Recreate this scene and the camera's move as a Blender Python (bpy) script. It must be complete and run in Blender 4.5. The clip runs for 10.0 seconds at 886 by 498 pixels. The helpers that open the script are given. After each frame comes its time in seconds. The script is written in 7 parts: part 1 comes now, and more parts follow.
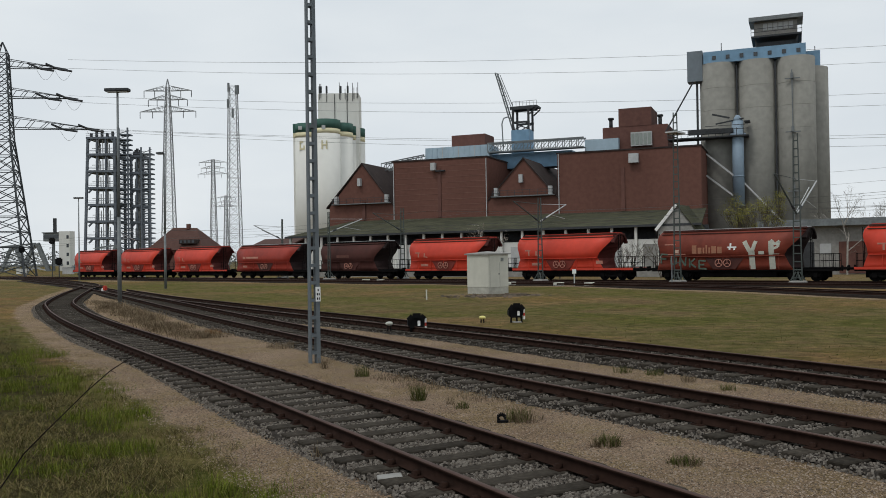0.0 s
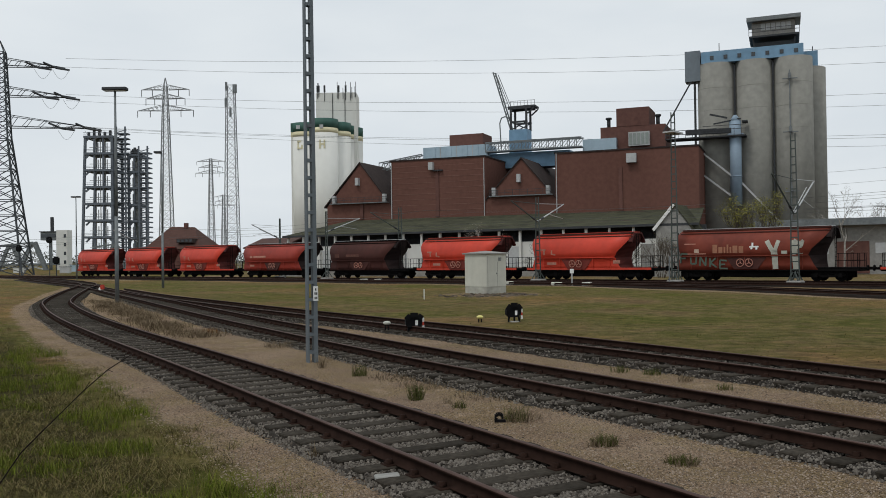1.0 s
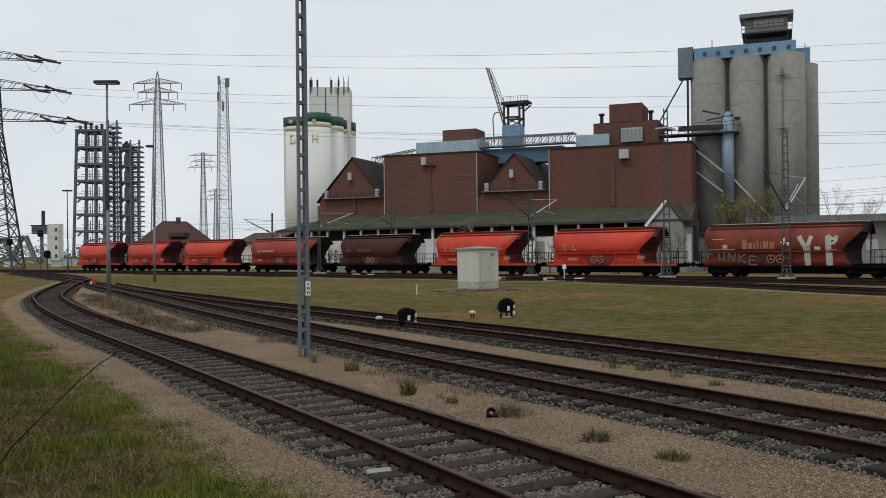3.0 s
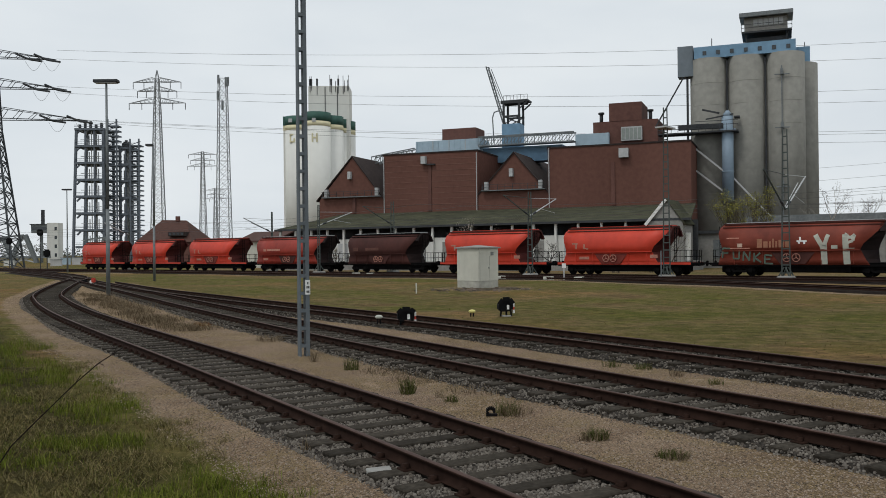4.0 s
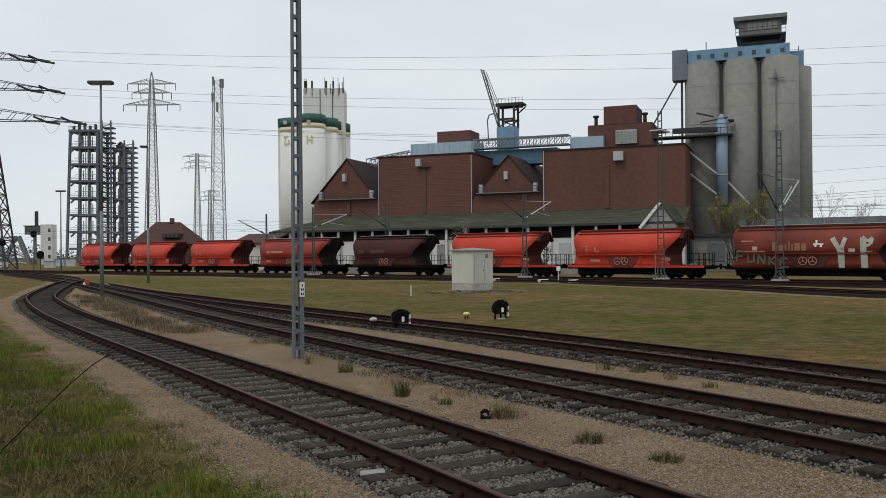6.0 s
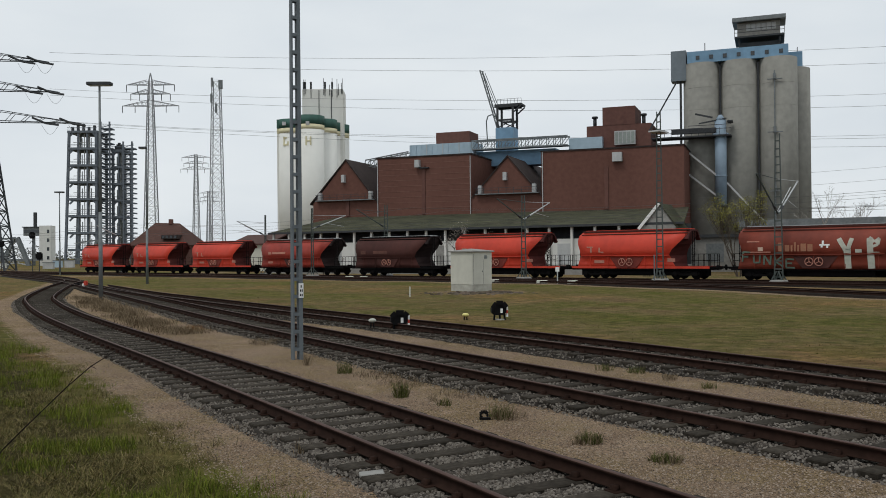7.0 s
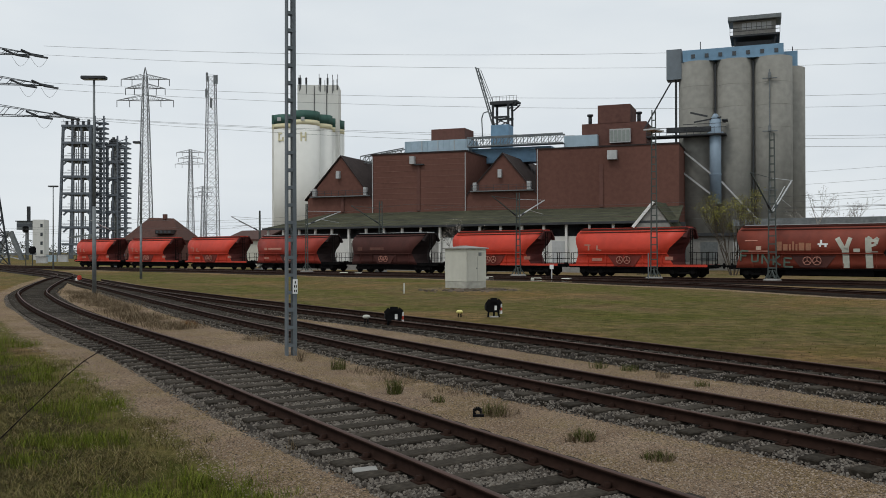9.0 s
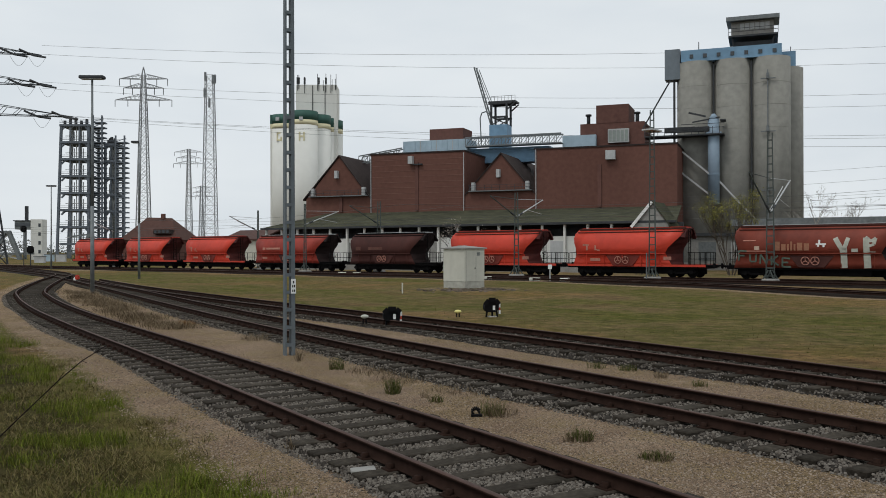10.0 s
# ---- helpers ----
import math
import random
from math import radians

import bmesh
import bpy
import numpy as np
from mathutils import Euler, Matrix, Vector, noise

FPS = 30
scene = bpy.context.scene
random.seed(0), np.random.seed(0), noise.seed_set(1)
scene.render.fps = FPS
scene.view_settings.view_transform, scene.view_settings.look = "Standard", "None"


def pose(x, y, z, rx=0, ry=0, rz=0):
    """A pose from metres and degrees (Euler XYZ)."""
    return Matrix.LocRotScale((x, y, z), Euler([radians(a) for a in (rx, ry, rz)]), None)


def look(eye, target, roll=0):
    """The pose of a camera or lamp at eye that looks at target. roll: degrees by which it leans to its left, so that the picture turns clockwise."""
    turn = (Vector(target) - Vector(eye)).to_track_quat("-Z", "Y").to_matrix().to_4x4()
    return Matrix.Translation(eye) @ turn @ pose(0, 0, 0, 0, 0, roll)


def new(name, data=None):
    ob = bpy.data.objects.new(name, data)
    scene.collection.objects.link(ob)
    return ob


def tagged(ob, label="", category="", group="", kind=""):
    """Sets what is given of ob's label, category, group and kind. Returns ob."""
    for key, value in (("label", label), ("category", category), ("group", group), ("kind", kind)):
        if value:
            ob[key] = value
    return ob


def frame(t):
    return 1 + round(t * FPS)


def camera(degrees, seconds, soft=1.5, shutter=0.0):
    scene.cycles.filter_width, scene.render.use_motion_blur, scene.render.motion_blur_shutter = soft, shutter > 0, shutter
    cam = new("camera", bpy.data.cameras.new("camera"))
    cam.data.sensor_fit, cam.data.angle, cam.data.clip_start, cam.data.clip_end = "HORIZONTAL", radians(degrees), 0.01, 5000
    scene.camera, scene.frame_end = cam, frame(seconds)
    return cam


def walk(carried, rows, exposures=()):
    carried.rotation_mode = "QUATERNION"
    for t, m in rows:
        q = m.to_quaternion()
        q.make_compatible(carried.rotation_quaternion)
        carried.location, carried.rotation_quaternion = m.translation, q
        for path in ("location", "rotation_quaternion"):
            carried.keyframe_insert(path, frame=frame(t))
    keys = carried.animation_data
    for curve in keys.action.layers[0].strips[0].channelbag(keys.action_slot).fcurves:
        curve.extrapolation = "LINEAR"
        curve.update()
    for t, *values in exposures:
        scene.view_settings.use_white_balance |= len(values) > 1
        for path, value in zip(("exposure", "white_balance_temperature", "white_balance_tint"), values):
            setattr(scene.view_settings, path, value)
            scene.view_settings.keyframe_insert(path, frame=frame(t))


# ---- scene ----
cam = camera(53.82, 10.0, soft=0.9)
walk(cam, [
    (0.0, pose(0, 0, 2.45, 90.577, 0.879, 0.009)),
    (0.5, pose(0, 0, 2.45, 90.582, 0.844, -0.050)),
    (1.0, pose(0, 0, 2.45, 90.542, 0.802, -0.141)),
    (1.5, pose(0, 0, 2.45, 90.384, 0.847, -0.295)),
    (2.0, pose(0, 0, 2.45, 90.347, 0.741, -0.482)),
    (2.5, pose(0, 0, 2.45, 90.289, 0.608, -0.616)),
    (4.0, pose(0, 0, 2.45, 90.152, 0.610, -0.648)),
    (4.5, pose(0, 0, 2.45, 90.194, 0.530, -0.738)),
    (5.0, pose(0, 0, 2.45, 90.238, 0.503, -0.838)),
    (5.5, pose(0, 0, 2.45, 90.271, 0.467, -0.941)),
    (7.0, pose(0, 0, 2.45, 90.377, 0.506, -1.068)),
    (7.5, pose(0, 0, 2.45, 90.321, 0.460, -1.118)),
    (8.0, pose(0, 0, 2.45, 90.243, 0.350, -1.207)),
    (8.5, pose(0, 0, 2.45, 90.169, 0.236, -1.320)),
    (9.0, pose(0, 0, 2.45, 90.167, 0.133, -1.430)),
    (9.5, pose(0, 0, 2.45, 90.158, 0.096, -1.506)),
    (10.0, pose(0, 0, 2.45, 90.157, 0.104, -1.539)),
])

# ---- light: overcast sky, faint wide sun ----
world = bpy.data.worlds.new("overcast")
scene.world = world
world.use_nodes = True
wn, wl = world.node_tree.nodes, world.node_tree.links
wn.clear()
sky = wn.new("ShaderNodeTexSky")
sky.sky_type, sky.sun_disc = "NISHITA", False
sky.sun_elevation, sky.sun_rotation = radians(48), radians(150)
sky.dust_density, sky.air_density = 4.0, 1.0
hsv = wn.new("ShaderNodeHueSaturation")
hsv.inputs["Saturation"].default_value = 0.10
wl.new(sky.outputs["Color"], hsv.inputs["Color"])
wtc = wn.new("ShaderNodeTexCoord")
wmap = wn.new("ShaderNodeMapping")
wmap.inputs["Scale"].default_value = (1.0, 1.0, 3.2)
wl.new(wtc.outputs["Generated"], wmap.inputs["Vector"])
wno = wn.new("ShaderNodeTexNoise")
wno.inputs["Scale"].default_value, wno.inputs["Detail"].default_value = 2.6, 5.0
wl.new(wmap.outputs["Vector"], wno.inputs["Vector"])
wramp = wn.new("ShaderNodeValToRGB")
wramp.color_ramp.elements[0].position, wramp.color_ramp.elements[1].position = 0.3, 0.72
wramp.color_ramp.elements[0].color = (0.705, 0.772, 0.832, 1)
wramp.color_ramp.elements[1].color = (0.858, 0.908, 0.938, 1)
wl.new(wno.outputs["Fac"], wramp.inputs["Fac"])
wscale = wn.new("ShaderNodeVectorMath")
wscale.operation = "SCALE"
wscale.inputs["Scale"].default_value = 0.06
wl.new(hsv.outputs["Color"], wscale.inputs[0])
wmix = wn.new("ShaderNodeMix")
wmix.data_type = "RGBA"
wmix.inputs["Factor"].default_value = 0.85
wl.new(wscale.outputs["Vector"], wmix.inputs["A"])
wl.new(wramp.outputs["Color"], wmix.inputs["B"])
wbg = wn.new("ShaderNodeBackground")
wbg.inputs["Strength"].default_value = 1.03
wl.new(wmix.outputs["Result"], wbg.inputs["Color"])
wout = wn.new("ShaderNodeOutputWorld")
wl.new(wbg.outputs["Background"], wout.inputs["Surface"])
sun_data = bpy.data.lights.new("sun", "SUN")
sun_data.energy, sun_data.angle, sun_data.color = 1.0, radians(14), (1.0, 0.97, 0.92)
sun = new("sun", sun_data)
sun.matrix_world = look((0, 0, 100), (0.5 * 60, 0.55 * 60, 100 - 75))
scene.view_settings.exposure = 0.0


# ---- materials ----
def mat(name, col, rough=0.8, metal=0.0, var=0.25, scale=6.0, bump=0.0, big=0.3, spec=0.3, streak=0.0, tint=None):
    """Procedural surface: a base colour varied at two scales, optional vertical streaks and relief, in object metres."""
    m = bpy.data.materials.new(name)
    m.use_nodes = True
    n, l = m.node_tree.nodes, m.node_tree.links
    b = n["Principled BSDF"]
    b.inputs["Roughness"].default_value, b.inputs["Metallic"].default_value = rough, metal
    b.inputs["Specular IOR Level"].default_value = spec
    tc = n.new("ShaderNodeTexCoord")
    n1 = n.new("ShaderNodeTexNoise")
    n1.inputs["Scale"].default_value, n1.inputs["Detail"].default_value = scale, 6.0
    l.new(tc.outputs["Object"], n1.inputs["Vector"])
    mp = n.new("ShaderNodeMapping")
    mp.inputs["Scale"].default_value = (1, 1, 0.12) if streak else (1, 1, 1)
    l.new(tc.outputs["Object"], mp.inputs["Vector"])
    n2 = n.new("ShaderNodeTexNoise")
    n2.inputs["Scale"].default_value, n2.inputs["Detail"].default_value = scale * big, 4.0
    l.new(mp.outputs["Vector"], n2.inputs["Vector"])
    add = n.new("ShaderNodeMath")
    add.operation = "ADD"
    l.new(n1.outputs["Fac"], add.inputs[0])
    l.new(n2.outputs["Fac"], add.inputs[1])
    r = n.new("ShaderNodeValToRGB")
    c0 = [c * (1 - var) for c in col]
    c1 = [min(1, c * (1 + var)) for c in (tint or col)]
    r.color_ramp.elements[0].position, r.color_ramp.elements[1].position = 0.3, 0.7
    r.color_ramp.elements[0].color, r.color_ramp.elements[1].color = (*c0, 1), (*c1, 1)
    half = n.new("ShaderNodeMath")
    half.operation = "MULTIPLY"
    half.inputs[1].default_value = 0.5
    l.new(add.outputs[0], half.inputs[0])
    l.new(half.outputs[0], r.inputs["Fac"])
    l.new(r.outputs["Color"], b.inputs["Base Color"])
    if bump:
        bp = n.new("ShaderNodeBump")
        bp.inputs["Strength"].default_value, bp.inputs["Distance"].default_value = min(1, bump), 0.03
        l.new(n1.outputs["Fac"], bp.inputs["Height"])
        l.new(bp.outputs["Normal"], b.inputs["Normal"])
    return m


def random_tint(m, amount=0.3):
    """Vary a material from piece to piece."""
    n, l = m.node_tree.nodes, m.node_tree.links
    b = n["Principled BSDF"]
    src = b.inputs["Base Color"].links[0].from_socket
    oi = n.new("ShaderNodeObjectInfo")
    mr = n.new("ShaderNodeMapRange")
    mr.inputs["To Min"].default_value, mr.inputs["To Max"].default_value = 1 - amount, 1 + amount
    l.new(oi.outputs["Random"], mr.inputs["Value"])
    h = n.new("ShaderNodeHueSaturation")
    l.new(mr.outputs["Result"], h.inputs["Value"])
    l.new(src, h.inputs["Color"])
    l.new(h.outputs["Color"], b.inputs["Base Color"])
    return m


def island_tint(m, stops):
    """Vary a joined material from island to island along a colour ramp."""
    n, l = m.node_tree.nodes, m.node_tree.links
    b = n["Principled BSDF"]
    g = n.new("ShaderNodeNewGeometry")
    r = n.new("ShaderNodeValToRGB")
    while len(r.color_ramp.elements) < len(stops):
        r.color_ramp.elements.new(0.5)
    for i, (e, c) in enumerate(zip(r.color_ramp.elements, stops)):
        e.position, e.color = i / (len(stops) - 1), (*c, 1)
    l.new(g.outputs["Random Per Island"], r.inputs["Fac"])
    l.new(r.outputs["Color"], b.inputs["Base Color"])
    return m


M_RAIL = mat("rusty_rail", (0.023, 0.0125, 0.0093), 0.9, 0.0, 0.4, 9, 0.2, spec=0.06)
M_RAILTOP = mat("rail_head_steel", (0.060, 0.034, 0.027), 0.7, 0.0, 0.25, 5, spec=0.2)
M_SLEEPER = random_tint(mat("weathered_sleeper_wood", (0.042, 0.036, 0.029), 0.95, 0, 0.5, 14, 0.6, spec=0.05), 0.3)
M_STONE = island_tint(mat("ballast_stone", (0.12, 0.11, 0.10), 0.95, 0, 0.2, 20, spec=0.05),
                      [(0.020, 0.018, 0.016), (0.095, 0.083, 0.072), (0.140, 0.125, 0.107), (0.185, 0.166, 0.143), (0.040, 0.034, 0.029), (0.120, 0.102, 0.084)])
M_BALLAST = mat("ballast_bed", (0.034, 0.030, 0.026), 0.95, 0, 0.75, 26, 1.0, 0.05, spec=0.03)
# darker stone for the main-line beds
M_DARKBED = mat("dark_rusty_ballast", (0.019, 0.0145, 0.012), 0.95, 0, 0.6, 20, 1.0, 0.05, spec=0.03)
M_BRICK = mat("dark_red_brick", (0.136, 0.067, 0.053), 0.95, 0, 0.2, 1.6, 0.3, 0.12, spec=0.05, streak=1)
M_BRICK2 = mat("penthouse_brick", (0.118, 0.056, 0.045), 0.9, 0, 0.28, 1.6, 0.3, 0.2, streak=1)
M_TILE = mat("dark_roof_tiles", (0.034, 0.024, 0.022), 0.95, 0, 0.4, 2.5, 0.4, 0.3)
M_MOSS = mat("mossy_felt_roof", (0.052, 0.055, 0.044), 0.95, 0, 0.5, 1.2, 0.4, 0.3, spec=0.03, tint=(0.062, 0.062, 0.040))
M_CONC = mat("weathered_silo_concrete", (0.218, 0.214, 0.192), 0.92, 0, 0.24, 1.0, 0.25, 0.25, streak=1)
M_WHITE = mat("white_painted_render", (0.60, 0.60, 0.57), 0.85, 0, 0.08, 1.0, 0.1, 0.3, streak=1)
M_WSILO = mat("pale_silo_paint", (0.66, 0.66, 0.62), 0.9, 0, 0.06, 0.5, 0.05, 0.3, streak=1)
M_GREEN = mat("dark_green_paint", (0.042, 0.105, 0.085), 0.7, 0, 0.2, 1.0)
M_YELLOW = mat("pale_yellow_paint", (0.68, 0.63, 0.42), 0.8, 0, 0.12, 1.0)
M_BLUE = mat("faded_blue_sheet_metal", (0.16, 0.28, 0.40), 0.6, 0.0, 0.2, 1.2, 0.1, 0.3, streak=1)
M_BLUE2 = mat("pale_blue_cladding", (0.33, 0.43, 0.50), 0.6, 0.0, 0.15, 1.2, 0.1, 0.3, streak=1)
M_STEEL = mat("galvanised_steel", (0.16, 0.175, 0.18), 0.6, 0.3, 0.3, 4)
M_DARK = mat("dark_steel", (0.045, 0.048, 0.052), 0.7, 0.2, 0.3, 4)
# galvanised grey of the far lattices, lightened to carry the haze of distance
M_PYLON = mat("hazed_lattice_steel", (0.23, 0.24, 0.25), 0.7, 0.1, 0.2, 1)
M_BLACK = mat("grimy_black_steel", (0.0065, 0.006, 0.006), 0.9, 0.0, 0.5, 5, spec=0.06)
M_BOX = mat("off_white_hut_concrete", (0.50, 0.495, 0.43), 0.85, 0, 0.10, 2.0, 0.2, 0.4, streak=1)
M_GREY = mat("plain_grey_concrete", (0.24, 0.235, 0.22), 0.9, 0, 0.25, 3.0, 0.3)
M_LIGHTGREY = mat("light_grey_metal", (0.42, 0.43, 0.43), 0.6, 0.1, 0.15, 3.0)
M_GLASS = mat("dark_window_glass", (0.03, 0.035, 0.04), 0.08, 0, 0.2, 1.0, spec=0.6)
M_SIGNW = mat("white_enamel", (0.72, 0.72, 0.70), 0.5, 0, 0.08, 6)
M_SIGNK = mat("matt_black_paint", (0.006, 0.006, 0.0065), 0.75, 0, 0.3, 6, spec=0.1)
M_CREAM = mat("yellow_plastic_cap", (0.62, 0.56, 0.20), 0.6, 0, 0.15, 9)
M_CAP = mat("grey_white_cap", (0.42, 0.43, 0.38), 0.7, 0, 0.15, 9)
M_REDP = mat("red_marker_paint", (0.45, 0.05, 0.03), 0.6, 0, 0.2, 6)
M_WIRE = mat("wire", (0.20, 0.205, 0.21), 0.6, 0.2, 0.1, 1)


# ---- geometry helpers ----
def box(bm, x0, x1, y0, y1, z0, z1, m=None):
    v = [bm.verts.new((x, y, z)) for z in (z0, z1) for x, y in ((x0, y0), (x1, y0), (x1, y1), (x0, y1))]
    if m is not None:
        for q in v:
            q.co = m @ q.co
    for f in ((3, 2, 1, 0), (4, 5, 6, 7), (0, 1, 5, 4), (1, 2, 6, 5), (2, 3, 7, 6), (3, 0, 4, 7)):
        bm.faces.new([v[i] for i in f])
    return v


def beam(bm, a, b, w, d=None, n=4):
    """A bar of n sides from a to b."""
    a, b = Vector(a), Vector(b)
    ax = b - a
    if ax.length < 1e-6:
        return
    ax.normalize()
    up = Vector((0, 0, 1)) if abs(ax.z) < 0.9 else Vector((0, 1, 0))
    s = ax.cross(up).normalized()
    t = s.cross(ax)
    d = w if d is None else d
    ring = []
    for p in (a, b):
        r = []
        for i in range(n):
            k = 2 * math.pi * (i + 0.5) / n
            q = 0.7071 if n == 4 else 0.5
            r.append(bm.verts.new(p + s * (math.cos(k) * w * q) + t * (math.sin(k) * d * q)))
        ring.append(r)
    for i in range(n):
        bm.faces.new((ring[0][i], ring[0][(i + 1) % n], ring[1][(i + 1) % n], ring[1][i]))
    bm.faces.new(ring[0][::-1])
    bm.faces.new(ring[1])


def prism(bm, outline, z0, z1):
    lo = [bm.verts.new((x, y, z0)) for x, y in outline]
    hi = [bm.verts.new((x, y, z1)) for x, y in outline]
    k = len(outline)
    for i in range(k):
        bm.faces.new((lo[i], lo[(i + 1) % k], hi[(i + 1) % k], hi[i]))
    bm.faces.new(lo[::-1])
    bm.faces.new(hi)


def tube(bm, x, y, z0, z1, r0, r1=None, n=20):
    r1 = r0 if r1 is None else r1
    lo = [bm.verts.new((x + r0 * math.cos(2 * math.pi * i / n), y + r0 * math.sin(2 * math.pi * i / n), z0)) for i in range(n)]
    hi = [bm.verts.new((x + r1 * math.cos(2 * math.pi * i / n), y + r1 * math.sin(2 * math.pi * i / n), z1)) for i in range(n)]
    for i in range(n):
        f = bm.faces.new((lo[i], lo[(i + 1) % n], hi[(i + 1) % n], hi[i]))
        f.smooth = n > 8
    bm.faces.new(lo[::-1])
    bm.faces.new(hi)


def mesh_of(name, bm, material):
    bmesh.ops.recalc_face_normals(bm, faces=bm.faces)
    me = bpy.data.meshes.new(name)
    bm.to_mesh(me)
    bm.free()
    for mm in material if isinstance(material, (list, tuple)) else [material]:
        me.materials.append(mm)
    return me


def part(name, bm, material, parent, label=""):
    ob = new(name, mesh_of(name, bm, material))
    ob.parent = parent
    if label:
        tagged(ob, label)
    return ob


def thing(name, m, label, category, group="", kind=""):
    ob = new(name)
    ob.matrix_world = m
    return tagged(ob, label, category, group, kind)


def bake(name, verts, faces, material):
    """A mesh from numpy arrays: verts (n, 3), faces (k, 3) or (k, 4)."""
    me = bpy.data.meshes.new(name)
    verts, faces = np.asarray(verts, np.float32), np.asarray(faces, np.int32)
    me.vertices.add(len(verts))
    me.vertices.foreach_set("co", verts.ravel())
    k = faces.shape[1]
    me.loops.add(faces.size)
    me.loops.foreach_set("vertex_index", faces.ravel())
    me.polygons.add(len(faces))
    me.polygons.foreach_set("loop_start", np.arange(0, faces.size, k, dtype=np.int32))
    me.polygons.foreach_set("loop_total", np.full(len(faces), k, np.int32))
    me.update(calc_edges=True)
    me.materials.append(material)
    return me


def spline(points, step):
    """Evenly spaced points and unit headings along a smooth curve through the given plan points."""
    p = np.array(points, float)
    p = np.vstack([2 * p[0] - p[1], p, 2 * p[-1] - p[-2]])
    out = []
    for i in range(1, len(p) - 2):
        t = np.linspace(0, 1, 60, endpoint=False)[:, None]
        a, b, c, d = p[i - 1], p[i], p[i + 1], p[i + 2]
        out.append(0.5 * (2 * b + (c - a) * t + (2 * a - 5 * b + 4 * c - d) * t ** 2 + (3 * b - a - 3 * c + d) * t ** 3))
    q = np.vstack(out + [p[-2:-1]])
    s = np.concatenate([[0], np.cumsum(np.hypot(*np.diff(q, axis=0).T))])
    u = np.arange(0, s[-1], step)
    xy = np.stack([np.interp(u, s, q[:, 0]), np.interp(u, s, q[:, 1])], 1)
    h = np.gradient(xy, axis=0)
    return xy, h / np.linalg.norm(h, axis=1)[:, None]


def dist_to(pts, xy, h):
    """Signed distance (left positive) of plan points from a sampled curve, and the index of the nearest sample."""
    d = np.empty(len(pts))
    k = np.empty(len(pts), int)
    for i in range(0, len(pts), 4000):
        c = pts[i:i + 4000]
        j = ((c[:, None] - xy[None]) ** 2).sum(2).argmin(1)
        v = c - xy[j]
        k[i:i + 4000] = j
        side = np.where(h[j, 0] * v[:, 1] - h[j, 1] * v[:, 0] >= 0, 1, -1)
        d[i:i + 4000] = side * np.hypot(v[:, 0], v[:, 1])
    return d, k


# ---- plan of the tracks (metres) ----
TRACK_1 = [(14, -16), (10.5, -9.3), (6.9, -2.2), (4.7, 2.3), (2.4, 6.7), (-0.1, 11.1), (-5.2, 19.7), (-10.4, 28.3), (-15.4, 37.0), (-20.0, 45.9),
           (-24.1, 55.0), (-30.9, 73.9), (-37.2, 92.3), (-46, 109), (-60, 131), (-85, 163), (-130, 215)]
TRACK_2 = [(22, -16), (17, -8), (12.1, 0.4), (6.8, 8.9), (4.2, 13.2), (-0.9, 21.8), (-5.8, 30.6), (-10.5, 39.4), (-15.1, 48.3), (-19.7, 57.2),
           (-29.0, 74.9), (-38.6, 92.4), (-49, 109), (-62, 130)]
TRACK_3 = [(25, -14), (20, -6), (14.6, 2.4), (11.6, 8.6), (8.6, 15.0), (3.4, 23.8), (-2.2, 32.3), (-7.9, 40.9), (-13.4, 49.6), (-18.9, 58.4), (-28.0, 74.9)]
TRACK_4 = [(46, 5), (35, 26), (26.3, 45.5), (18.9, 61.6), (12.6, 71.5), (4.0, 80.9), (-8, 91.8), (-20, 102.6), (-40, 120)]
TRACK_5 = [(100, 2.0), (60, 36.4), (20, 70.8), (-20, 105.2), (-60, 139.6), (-100, 174), (-200, 260)]
TRAIN = [(100, 8.0), (60, 42.4), (20, 76.75), (-20, 111.1), (-60, 145.5), (-100, 179.8), (-200, 265.7)]


